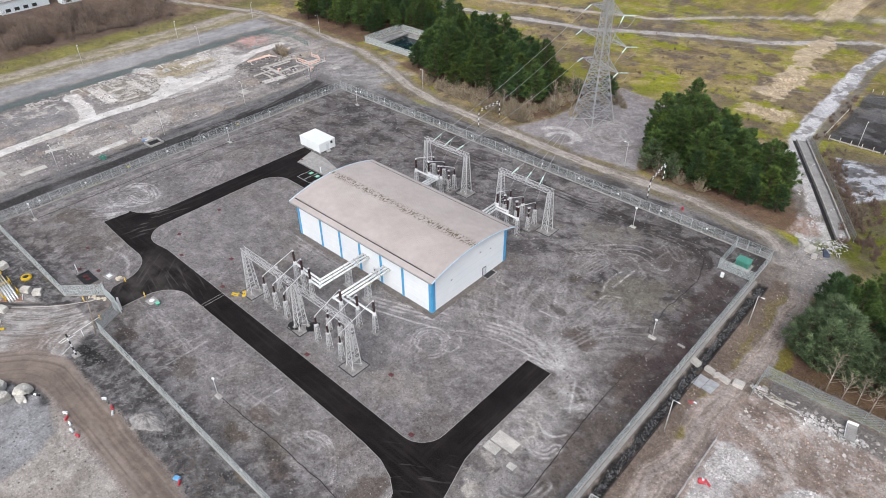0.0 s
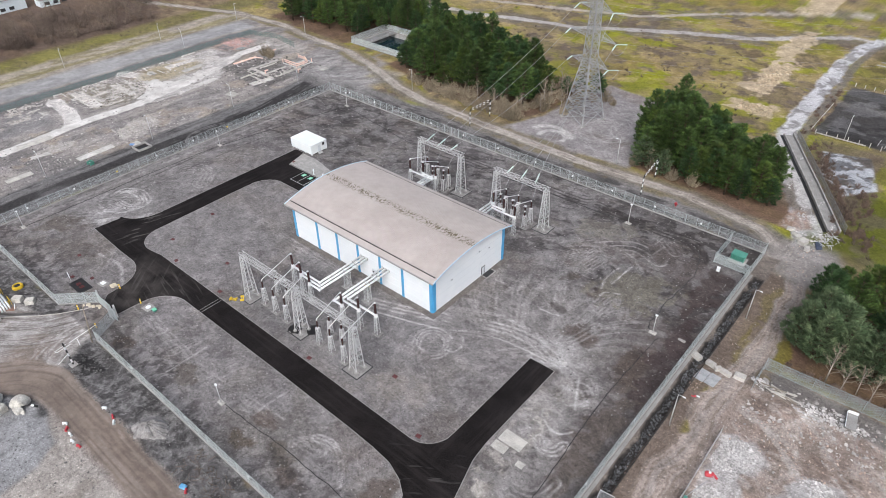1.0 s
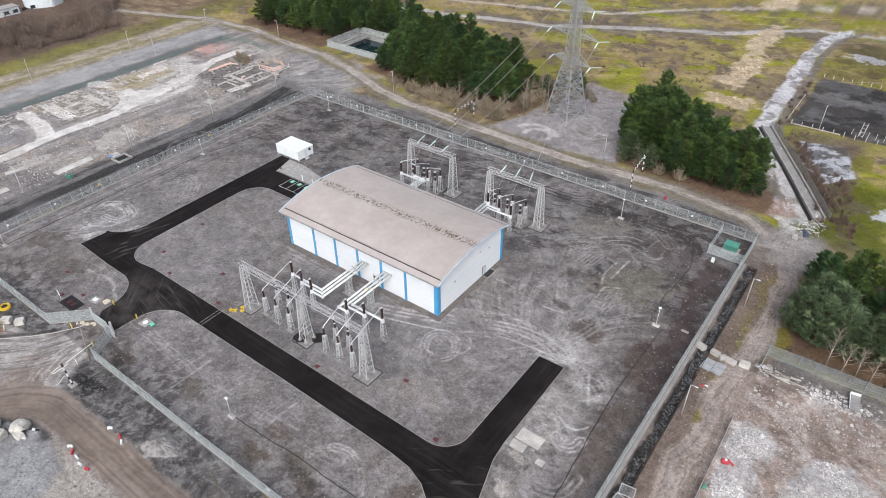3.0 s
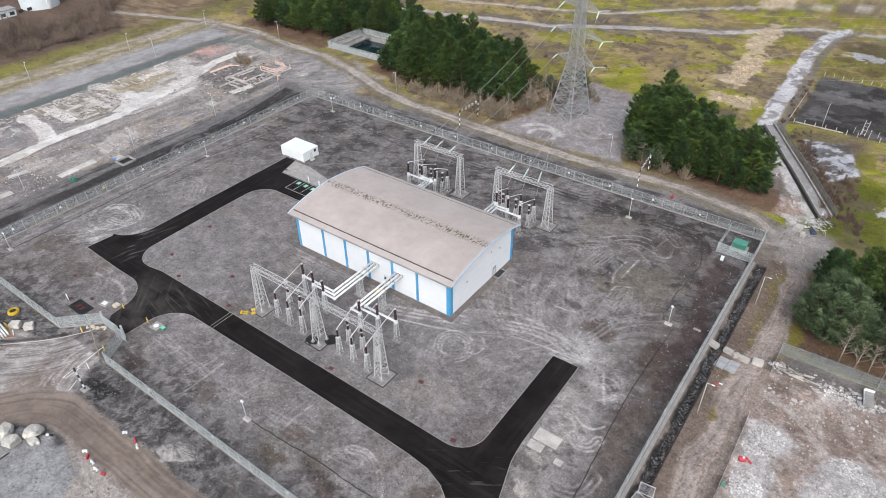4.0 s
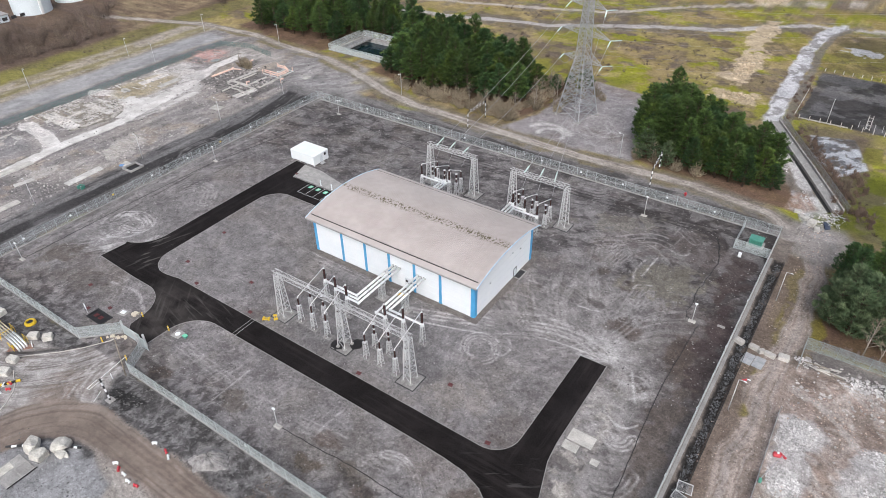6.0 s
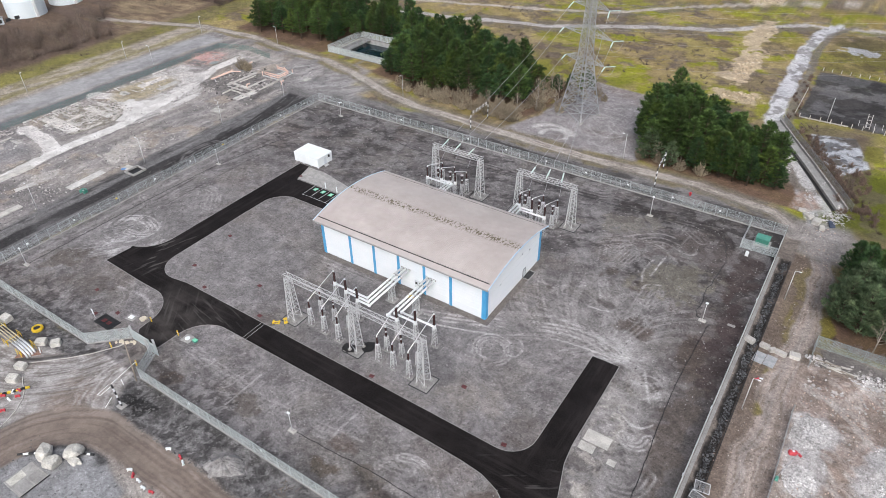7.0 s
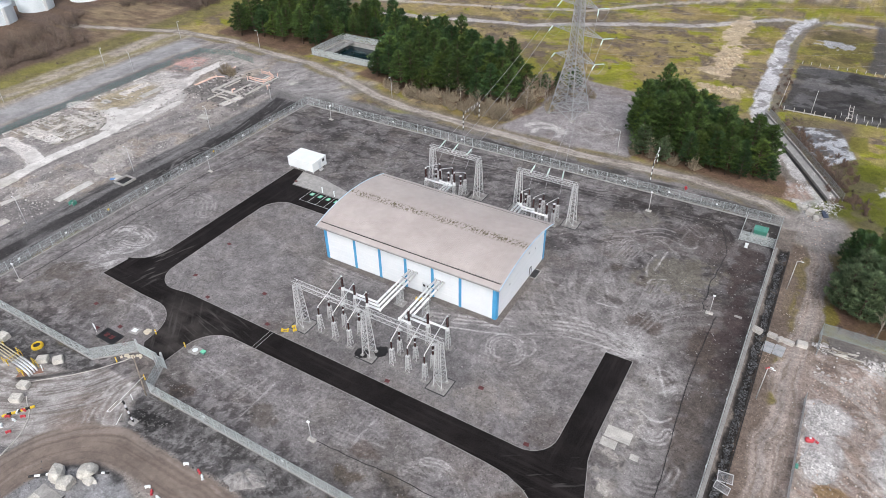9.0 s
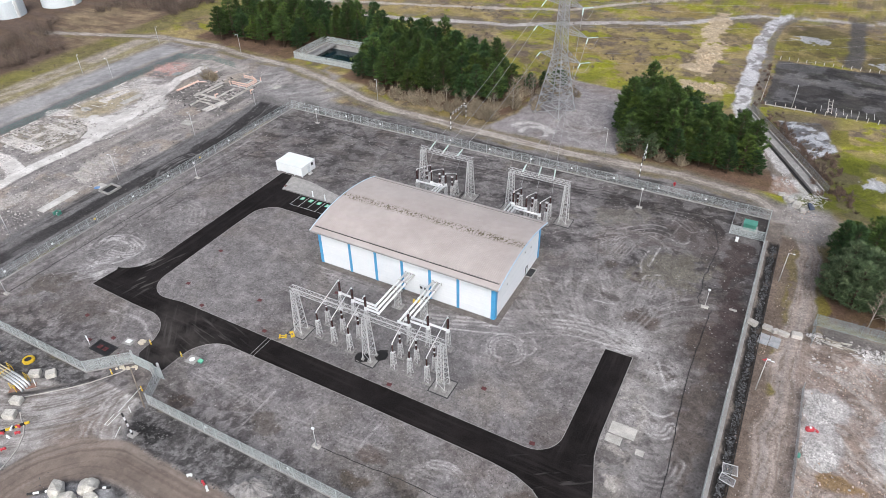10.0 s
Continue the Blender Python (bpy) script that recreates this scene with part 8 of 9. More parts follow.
for k in range(4):
    yy = -68.3 - 0.52 * k
    part("pipe", Mesh().tube([(-90, yy + 1.2, 1.2), (-72, yy + 0.6, 1.2), (-52.4, yy, 1.2)], 0.12, 8), M_PIPEY, pl)
    part("elbow", Mesh().tube([(-52.6, yy, 1.2), (-50.0, yy - 0.1, 1.3), (-48.6, yy - 0.2, 1.2), (-47.8, yy - 0.2, 0.7), (-47.6, yy - 0.2, -0.1)], 0.2, 10), M_ALU, pl, "silver clad pipe bend")
for x in (-84, -78, -72, -66, -60, -54.5, -49.2):
    y = -69.1 - (x + 52.4) * 0.031 if x < -52.4 else -69.2
    t = part("trestle", Mesh().box(x - 0.1, y - 1.3, -0.1, x + 0.1, y - 1.1, 1.0).box(x - 0.1, y + 1.1, -0.1, x + 0.1, y + 1.3, 1.0).box(x - 0.1, y - 1.3, 0.86, x + 0.1, y + 1.3, 0.98), M_YEL, pl, "yellow steel trestle")
    if x > -56:
        for o in (-1.5, 1.42):
            part("handrail", Mesh().box(x - 0.8, y + o, 0, x - 0.73, y + o + 0.07, 1.7).box(x + 0.73, y + o, 0, x + 0.8, y + o + 0.07, 1.7).box(x - 0.8, y + o, 1.62, x + 0.8, y + o + 0.07, 1.7).box(x - 0.8, y + o, 1.0, x + 0.8, y + o + 0.07, 1.08), M_YEL, t, "yellow guard rail")
thing("pipe_plinth", "rusty brown concrete plinth under the pipe ends", "plinth", mesh=sheet([(-49.6, -71.6), (-46.2, -68.2), (-47.2, -67.4), (-50.4, -70.2)], 0.10, 0.2), mat=surf("rusty_concrete", (0.22, 0.12, 0.09), (0.30, 0.20, 0.16), 1.0, 0.9))
b = thing("hose_drum", "yellow ring of coiled hose on the ground", "hose", pose(-53.7, -64.5, 0))
part("coil", Mesh().ring((0, 0, 0.25), 0.95, 0.26, 18).ring((0, 0, 0.55), 0.85, 0.16, 18), M_YEL, b)
part("core", Mesh().lathe([(0.6, 0), (0.6, 0.5)], 16), M_BLACK, b)
k = thing("pole", "white tube lying beside the concrete blocks", "pole", mesh=Mesh().bar((-48.4, -67.3, 0.12), (-46.6, -68.0, 0.12), 0.09, 8), mat=M_PIPE)
rnd = random.Random(12)


def mound(cx, cy, rx, ry, h, turn, seed, n=46):
    """A tipped heap of clay: an uneven hump with ridges running down its sides."""
    u, v = np.meshgrid(np.linspace(-1.15, 1.15, n), np.linspace(-1.15, 1.15, n))
    u, v = u.ravel(), v.ravel()
    ang, rad = np.arctan2(v, u), np.hypot(u, v)
    edge = 1 - rad + 0.55 * (fbm(u * 3 + 40, v * 3 + 40, 1.2, 4, seed) - 0.5)
    ridge = fbm(ang * 3.2 + 30, rad * 0.7 + 10, 0.8, 4, seed + 1) - 0.5
    z = h * np.clip(edge, 0, 1) ** 0.8 * (1 + 0.9 * ridge) + 0.25 * (fbm(u * 4 + 90, v * 4 + 90, 0.5, 4, seed + 2) - 0.5) * (edge > 0) - 0.12
    c, s_ = math.cos(radians(turn)), math.sin(radians(turn))
    pts = [(cx + rx * a * c - ry * b * s_, cy + rx * a * s_ + ry * b * c, d) for a, b, d in zip(u, v, z)]
    return Mesh().add(pts, [(j * n + i, j * n + i + 1, (j + 1) * n + i + 1, (j + 1) * n + i) for j in range(n - 1) for i in range(n - 1)])


M_CLAY = surf("grey_dumped_clay", (0.17, 0.16, 0.157), (0.30, 0.285, 0.28), 1.1, 0.95, bump=0.6, fine=7, fine_amt=0.35)
thing("clay_mound", "tipped mound of ridged grey clay by the south fence", "mound", mesh=mound(4.2, -66.0, 3.3, 2.3, 2.1, 30, 5), mat=M_CLAY)
m = Mesh()
for i in range(260):
    x, y = rnd.uniform(-20, 60), rnd.uniform(-68.5, -62.2)
    s = rnd.uniform(0.08, 0.24)
    chunk(m, x, y, -0.03, s, s * 0.8, s * 0.6, rnd)
thing("loose_stone", "scattered grey stones along the fence bank", "stones", kind="stuff", mesh=m, mat=surf("dark_bank_stone", (0.075, 0.072, 0.071), (0.155, 0.149, 0.147), 0.4, 0.9, island=0.35))
m = Mesh()
for i in range(90):
    x, y = rnd.uniform(14, 27), rnd.uniform(-67.5, -63)
    p = Vector((x, y, 0.05))
    m.bar(p, p + Vector((rnd.uniform(-1, 1), rnd.uniform(-1, 1), rnd.uniform(0, 0.5))) * 1.4, 0.04, 3)
thing("brushwood", "dark heap of cut brushwood by the fence", "brushwood", kind="stuff", mesh=m, mat=M_TWIG_D)

# ---------------------------------------------------------------- eastern demolition site
for i, (x, y, sx, sy, a) in enumerate(((69.0, 10.7, 1.9, 1.2, -20), (71.8, 10.5, 1.8, 1.0, -10), (73.3, 10.1, 1.3, 0.9, 40), (74.9, 10.0, 2.0, 0.9, -12), (77.2, 10.7, 2.0, 1.4, 5))):
    block("concrete_block", x, y, sx, sy, 0.85, a, "pale concrete block closing the dirt track", 60 + i, M_CONC_L, "track blocks")
for i, x in enumerate((70.6, 72.6)):
    p = thing("steel_plate", "grey steel road plate over the ditch", "plate", pose(x + 1.0, 7.0, 0, 0, 0, -6), group="road plates", mesh=Mesh().block(0, 0, 0.02, 1.9, 3.2, 0.12, 0.03), mat=surf("worn_plate", (0.26, 0.27, 0.28), (0.36, 0.36, 0.37), 0.8, 0.6) if i == 0 else bpy.data.materials["worn_plate"])
for at, label in ((pose(70.6, -27.4, 0.25, 12, 4, 10), "loose galvanised mesh panel lying by the ditch"), (pose(70.5, -29.6, 0.3, -8, 6, -8), "loose galvanised mesh panel leaning on another")):
    f = thing("fence_panel", label, "panel", at, group="loose panels")
    part("frame", Mesh().box(-1.2, -0.9, 0, 1.2, -0.8, 0.08).box(-1.2, 0.8, 0, 1.2, 0.9, 0.08).box(-1.2, -0.8, 0, -1.1, 0.8, 0.08).box(1.1, -0.8, 0, 1.2, 0.8, 0.08), M_GALV, f)
    mesh_ = Mesh()
    for i in range(15):
        mesh_.box(-1.1, -0.75 + 0.107 * i - 0.014, 0.03, 1.1, -0.75 + 0.107 * i + 0.014, 0.05)
    part("infill", mesh_, M_PYLON, f, "thin steel wires")
fence("site_fence", [(79.4, -3.6), (79.6, -34), (79.4, -60)], 1.9, "grey temporary mesh fence beside the track", pitch=0.1, w=0.034, bay=3.4, mat=M_GALV)
fence("yard_fence", [(79.9, 9.4), (79.9, 15.9), (99.2, 16.4), (140, 17.5)], 2.9, "grey palisade fence below the pines", w=0.026, mat=surf("dull_palisade_steel", (0.27, 0.30, 0.31), (0.34, 0.37, 0.375), 0.6, 0.7))
r = thing("excavator_bucket", "bright red machine attachment on the rubble", "bucket", pose(81.2, -13.2, 0.4, 0, 0, 25) @ Matrix.Scale(0.7, 4))
part("shell", Mesh().block(0, 0, 0, 2.0, 1.2, 0.9, 0.25), M_RED, r)
part("arm", Mesh().bar((0.6, 0.2, 0.6), (1.6, -1.0, 0.4), 0.28), M_RED, r)
part("pin", Mesh().lathe([(0.3, 0.9), (0.3, 1.05)], 10), M_CREAM, r, "white hub")
k = thing("lamp_post", "grey lamp post fallen across the site fence", "lamp post")
part("column", Mesh().bar((80.0, -19.1, 0.5), (81.9, -13.6, 1.3), 0.06, 8), M_PYLON, k)
part("lantern", Mesh().block(80.0, -19.6, 0.3, 0.5, 0.9, 0.4, 0.1), M_TEAL, k, "green lantern")
k = thing("lamp_debris", "red and white debris at a lamp post foot", "debris", pose(72.7, 1.3, 0) @ Matrix.Scale(0.55, 4))
part("cone", Mesh().lathe([(0.45, 0), (0.3, 0.1), (0.05, 0.7)], 10), M_RED, k)
part("board", Mesh().block(0.9, 0.5, 0, 1.1, 0.5, 0.15, 0.03), M_CREAM, k, "white board")
part("board", Mesh().block(-0.6, -0.5, 0, 0.9, 0.4, 0.15, 0.03), M_RED, k, "red board")
v = thing("trailer", "white flat trailer parked on the demolition site", "trailer", pose(95.6, 12.4, 0, 0, 0, 8) @ Matrix.Scale(0.72, 4))
part("bed", Mesh().block(0, 0, 0.75, 2.4, 5.4, 0.35, 0.05), M_STRIP, v)
part("side_board", Mesh().box(-1.2, -2.6, 1.1, -1.1, 2.6, 1.5), M_CREAM, v)
part("headboard", Mesh().box(-1.1, 2.5, 1.1, 1.2, 2.6, 1.9), M_CREAM, v)
for x in (-1.0, 1.0):
    for y in (-1.2, 0.0):
        part("wheel", Mesh().bar((x - 0.13, y, 0.4), (x + 0.13, y, 0.4), 0.42, 14), M_BLACK, v, "black tyre")
part("drawbar", Mesh().bar((0, 2.7, 0.6), (0, 4.0, 0.45), 0.1), M_GALV, v)
for i in range(11):
    a = rnd.uniform(-0.35, 0.15)
    x, y, l = 81.0 + rnd.uniform(-0.6, 3.0), 11.4 + rnd.uniform(-0.9, 0.9), rnd.uniform(2.2, 4.6)
    thing("timber", "pale broken timber beam in a heap", "timber", group="timber heap", mesh=Mesh().bar((x, y, 0.2 + 0.12 * (i % 4)), (x + l * math.cos(a), y + l * math.sin(a), 0.25 + 0.15 * ((i + 1) % 4)), rnd.uniform(0.1, 0.2)), mat=M_CONC_L if i % 3 else M_WOOD)


def scatter(name, label, mat, zones, seed):
    """Broken lumps strewn over ellipses: centre, radii, count, size and pile height."""
    rnd = random.Random(seed)
    m = Mesh()
    for cx, cy, rx, ry, n, s0, s1, h in zones:
        for i in range(n):
            a, d = rnd.uniform(0, 6.283), rnd.random() ** 0.6
            s = s0 + (s1 - s0) * rnd.random() ** 2.5
            chunk(m, cx + rx * d * math.cos(a), cy + ry * d * math.sin(a), h * (1 - d) - 0.06, s, s * rnd.uniform(0.5, 0.9), s * rnd.uniform(0.3, 0.6), rnd)
    return thing(name, label, "rubble", kind="stuff", mesh=m, mat=mat)


scatter("concrete_rubble", "pale grey crushed concrete rubble", surf("crushed_concrete", (0.38, 0.36, 0.35), (0.58, 0.56, 0.55), 0.3, 0.9, island=0.35, fine=3), ((83.2, -8.8, 3.2, 6.0, 5200, 0.06, 0.42, 0.7), (83.2, -16.5, 2.8, 4.6, 4200, 0.06, 0.42, 0.6), (95.6, -9.6, 4.8, 6.6, 5200, 0.06, 0.42, 0.6), (89, 11.0, 9, 1.2, 420, 0.08, 0.5, 0.2), (80.6, 12.2, 1.6, 1.0, 120, 0.15, 0.5, 0.3), (93, 11.5, 6, 2.0, 240, 0.15, 0.7, 0.3), (87, 9.6, 5, 1.4, 200, 0.15, 0.6, 0.3), (72.0, 65.0, 2.2, 2.2, 60, 0.15, 0.7, 0.2), (75.5, 66.5, 1.8, 3.5, 90, 0.15, 0.7, 0.2), (69.5, 76, 1.6, 4, 60, 0.15, 0.6, 0.1), (76.6, 73, 0.8, 2, 50, 0.15, 0.7, 0.5), (71.4, 82.8, 0.8, 3, 50, 0.15, 0.6, 0.4), (65.9, 93, 0.8, 3, 50, 0.15, 0.6, 0.4), (60, 103.6, 0.8, 3, 40, 0.15, 0.6, 0.4), (62.5, 90, 1.5, 5, 60, 0.15, 0.6, 0.1)), 1)
scatter("brick_rubble", "brownish brick rubble strewn on the site", M_BRICKR, ((88, 0, 9, 10, 420, 0.06, 0.35, 0.05), (90, -24, 10, 8, 420, 0.08, 0.5, 0.2), (74, -20, 5, 40, 160, 0.06, 0.22, 0), (100, 2, 12, 12, 260, 0.08, 0.4, 0.05), (71.5, 5, 1.0, 3, 60, 0.1, 0.4, 0), (75, 50, 5, 12, 160, 0.1, 0.4, 0)), 2)
scatter("works_rubble", "pale demolition rubble along the old building lines", M_RUBBLE, ((-143, 3, 9, 10, 420, 0.2, 0.9, 0.3), (-151, 0, 1.2, 22, 320, 0.2, 1.0, 0.3), (-150, -24, 3, 8, 160, 0.3, 1.2, 0.3), (-112, -40, 8, 20, 200, 0.12, 0.5, 0.05), (-105, -30, 6, 30, 160, 0.12, 0.45, 0), (-106, -8, 5, 8, 200, 0.12, 0.5, 0.1), (-122, 10, 14, 40, 260, 0.1, 0.4, 0), (-113, 30, 5, 6, 150, 0.15, 0.5, 0), (-110, 50, 5, 8, 200, 0.2, 0.7, 0.1), (-146, 62, 10, 8, 360, 0.2, 0.7, 0.2), (-140, 40, 12, 16, 380, 0.15, 0.6, 0), (-120, -64, 18, 16, 320, 0.2, 0.8, 0.2)), 3)
def strew(name, label, mat, zones, seed, keep_out=()):
    """Small flat fragments lying evenly over rectangles: corners, count and sizes."""
    rnd = random.Random(seed)
    m = Mesh()
    for x0, y0, x1, y1, n, s0, s1 in zones:
        for i in range(n):
            px, py = rnd.uniform(x0, x1), rnd.uniform(y0, y1)
            if any(a < px < c and b < py < d for a, b, c, d in keep_out):
                continue
            s = s0 + (s1 - s0) * rnd.random() ** 3
            chunk(m, px, py, -0.03, s, s * rnd.uniform(0.4, 0.9), min(0.25, s * 0.4) + 0.03, rnd)
    return thing(name, label, "stones", kind="stuff", mesh=m, mat=mat)


KEEP = ((-64, -62, -25, 17), (-26, -44.5, 54, -37), (44, -62, 55, -9), (-23, -14, 24, 14))
YARD = ((-82, -61, 67, -44, 1900, 0.08, 0.34), (-82, -37, 44, -14, 1700, 0.08, 0.32), (24, -14, 67, 52, 1500, 0.08, 0.34), (-82, 14, 24, 52, 1500, 0.1, 0.4), (-82, -37, -58, 14, 500, 0.1, 0.36))
strew("yard_stone", "pale loose stones over the rolled yard", surf("pale_yard_stone", (0.18, 0.172, 0.168), (0.29, 0.278, 0.27), 0.5, 0.95, island=0.3), YARD, 21, KEEP)
strew("yard_clod", "dark clods over the rolled yard", surf("dark_yard_clod", (0.085, 0.077, 0.074), (0.125, 0.115, 0.11), 0.5, 0.95, island=0.3), YARD, 22, KEEP)

def ragged(line, half, seed, gap=1.3):
    """Outline of a broken slab along a line: straight in the large, chipped along its edges."""
    rnd = random.Random(seed)
    l, r = [], []
    for (ax, ay), (bx, by) in zip(line, line[1:]):
        d = Vector((bx - ax, by - ay))
        n_ = Vector((-d.y, d.x)).normalized()
        k = max(1, int(d.length / gap))
        for i in range(k):
            q = Vector((ax, ay)) + d * (i / k)
            l.append(tuple(q + n_ * half * (1 - 0.28 * rnd.random() ** 2)))
            r.append(tuple(q - n_ * half * (1 - 0.28 * rnd.random() ** 2)))
    return l + r[::-1]


def chip(pts, seed, gap=1.2, deep=0.35):
    """The outline of a slab with chipped edges."""
    rnd = random.Random(seed)
    c = Vector((sum(q[0] for q in pts) / len(pts), sum(q[1] for q in pts) / len(pts)))
    out = []
    for a, b in zip(pts, pts[1:] + pts[:1]):
        d = Vector(b) - Vector(a)
        k = max(1, int(d.length / gap))
        for i in range(k):
            q = Vector(a) + d * (i / k)
            out.append(tuple(q + (c - q).normalized() * deep * rnd.random() ** 2 * (2 if rnd.random() < 0.15 else 1)))
    return out


M_OLD = surf("bleached_old_concrete", (0.46, 0.435, 0.415), (0.63, 0.605, 0.585), 0.22, 0.95, bump=0.3, fine=1.8, fine_amt=0.16, rand=0.1)
thing("road", "bleached broken concrete road through the demolished works", "road", kind="structure", mesh=sheet(ragged(CONCRETE_ROAD[1:], 2.0, 1), 0.075, 0.2), mat=M_OLD)
thing("road", "bleached concrete spur off the old works road", "road", kind="structure", mesh=sheet(ragged([(-126.6, -17.6), (-131, -16.2), (-138, -15), (-146, -14.6)], 2.3, 2), 0.069, 0.2), mat=M_OLD)
thing("road", "bleached concrete apron curving round the old floor slabs", "road", kind="structure", mesh=sheet(chip([(-128.2, 4.5), (-126, 6), (-127.6, 14), (-128.6, 24), (-131, 33), (-134.5, 37), (-136, 34), (-133.6, 27), (-135.5, 19.5), (-143, 19), (-151.5, 15.8), (-151, 12.6), (-143, 14), (-135.5, 13.4), (-130.5, 9.5)], 3), 0.066, 0.2), mat=M_OLD)
for i, q in enumerate(([(-151.2, -8.4), (-149, -4.4), (-132.2, -4.9), (-133, -9.1)], [(-150, -1.2), (-149.4, 1.5), (-141, 1.8), (-141, -1.2)], [(-139.6, -1.0), (-139.8, 2.0), (-134, 2.4), (-133.6, -0.8)], [(-148, 4), (-147.5, 6.5), (-140, 7), (-140.4, 4.2)], [(-138.6, 4.4), (-138.8, 8), (-133.2, 7.6), (-132.6, 4.6)],
                       [(-147.6, 27.2), (-146.4, 38), (-143.8, 37.5), (-144.2, 27)], [(-109.5, 37.6), (-106.5, 37.2), (-105.5, 46), (-108.3, 46.3)], [(-124, 33), (-121, 33.4), (-121, 25), (-123.6, 24.4)], [(-143, 43), (-140, 44), (-139.4, 39), (-142, 38.4)], [(-113.4, -37), (-112.6, -31.8), (-110.8, -32), (-111.6, -37.4)], [(-150.5, 9.2), (-144, 10.6), (-143.6, 8.6), (-150, 7.6)])):
    thing("floor_slab", "bleached floor slab left from a demolished building", "slab", group="old floor slabs", mesh=sheet(chip(q, 30 + i), 0.09 + 0.006 * (i % 3), 0.25), mat=M_OLD)
strew("works_fragment", "pale flat concrete fragments over the demolished works", M_RUBBLE, ((-156, -90, -98, 74, 2200, 0.12, 0.6), (-152, -12, -131, 14, 900, 0.15, 1.1), (-152, 22, -120, 62, 800, 0.12, 0.9), (-150, -40, -137, -20, 400, 0.15, 1.1), (-112, -40, -99, 10, 700, 0.12, 0.6)), 23)
strew("works_fragment", "dark flat fragments over the demolished works", surf("dark_fragment", (0.06, 0.056, 0.054), (0.12, 0.11, 0.105), 0.5, 0.95, island=0.3), ((-156, -90, -98, 74, 1500, 0.12, 0.5), (-152, -12, -131, 14, 400, 0.15, 0.7), (-130, 36, -102, 66, 420, 0.15, 0.9), (-97, -60, -84, 60, 400, 0.12, 0.45)), 24)
strew("site_fragment", "pale fragments over the eastern demolition site", M_RUBBLE, ((80, -60, 130, 10, 1500, 0.08, 0.5), (72, -60, 80, 45, 500, 0.06, 0.25), (80, 4, 104, 14, 500, 0.1, 0.8), (70, 48, 80, 68, 160, 0.1, 0.35)), 25)
strew("bank_stone", "grey stones on the southern bank and haul road edge", bpy.data.materials["dark_bank_stone"], ((-24, -69, 66, -61.8, 3000, 0.10, 0.42), (-60, -66, -40, -61.8, 250, 0.1, 0.4), (-14, -100, 60, -75, 700, 0.08, 0.34), (-28, -98, -4, -79, 400, 0.08, 0.34)), 26)
scatter("ditch_stone", "black wet stone along the drain ditch", surf("wet_ditch_stone", (0.045, 0.045, 0.048), (0.13, 0.13, 0.135), 0.8, 0.5, island=0.6), [(69.7 + 0.1 * (k % 3), -58 + 4.2 * k, 0.75, 2.6, 150, 0.07, 0.36, 0.08) for k in range(24)], 6)
scatter("field_rubble", "sandy broken stone on the grass", surf("sandy_rubble", (0.36, 0.28, 0.19), (0.52, 0.43, 0.31), 0.3, 0.95, island=0.3), ((33, 162, 4, 16, 220, 0.4, 1.6, 0.3), (37, 131, 6, 4, 70, 0.4, 1.4, 0.3), (22, 262, 5, 18, 120, 0.6, 2.0, 0.3), (30, 199, 4, 18, 120, 0.5, 1.6, 0.3)), 4)
for i, (x, y, s) in enumerate(((68.8, 66.3, 1.5), (70.0, 64.8, 1.2), (71.2, 63.8, 1.7), (72.9, 62.3, 2.3), (74.4, 60.2, 1.6), (69.4, 66.9, 1.1))):
    block("boulder", x, y, s, s * 0.75, s * 0.45, 25 * i, "pale boulder at the track corner", 80 + i, M_CONC_L, "track boulders")
m = Mesh()
for i in range(46):
    p = Vector((77.4 + rnd.uniform(-1.6, 1.6), 65.5 + rnd.uniform(-3.0, 4), 0.1 + rnd.random() * 0.8))
    q = p + Vector((rnd.uniform(-1, 1), rnd.uniform(-1, 1), rnd.uniform(-0.3, 0.4))) * rnd.uniform(0.6, 2.2)
    q.z = max(0.05, q.z)
    m.bar(p, q, 0.06)
thing("scrap_heap", "tangled grey scrap metal at the track corner", "scrap", kind="stuff", mesh=m, mat=M_GALV)
thing("scrap_panel", "dark blue bent panel in the scrap", "panel", pose(76.2, 63.0, 0.2, 25, 10, 30), mesh=Mesh().block(0, 0, 0, 1.5, 2.2, 0.25, 0.06), mat=surf("dark_blue_scrap", (0.03, 0.04, 0.07), (0.06, 0.07, 0.1), 1.0, 0.5))

# ---------------------------------------------------------------- culvert, basin, old car park
CH = [(52.4, 117.4), (56.2, 110.6), (61.0, 101.8), (66.3, 92.3), (71.8, 82.0), (77.4, 71.4)]
c = thing("culvert", "grey concrete drainage channel down the bank", "channel")
part("side_wall", edging([(x - 1.25, y - 0.7) for x, y in CH], 0.35, -0.2, 0.75), M_CONC, c)
part("side_wall", edging([(x + 1.05, y + 0.6) for x, y in CH], 0.35, -0.2, 0.95), M_CONC, c)
part("bed", edging(CH, 1.9, -0.2, 0.3), M_STRIP, c)
part("gutter", edging([(x - 1.85, y - 1.02) for x, y in CH], 0.8, -0.2, 0.06), M_PIT, c, "black ditch strip beside the wall")
fence("culvert_fence", [(x + 2.0, y + 1.1) for x, y in CH], 2.2, "old mesh fence beside the concrete channel", w=0.03, bay=3.0, mat=M_PYLON)
BA = (-112.2, 90.6, -83.8, 111.2)
b = thing("water_basin", "concrete water basin behind grey panels", "basin")
part("water", Mesh().box(-109.6, 93.4, -3.9, -85.9, 108.6, -1.0), M_WATER, b, "dark still water")
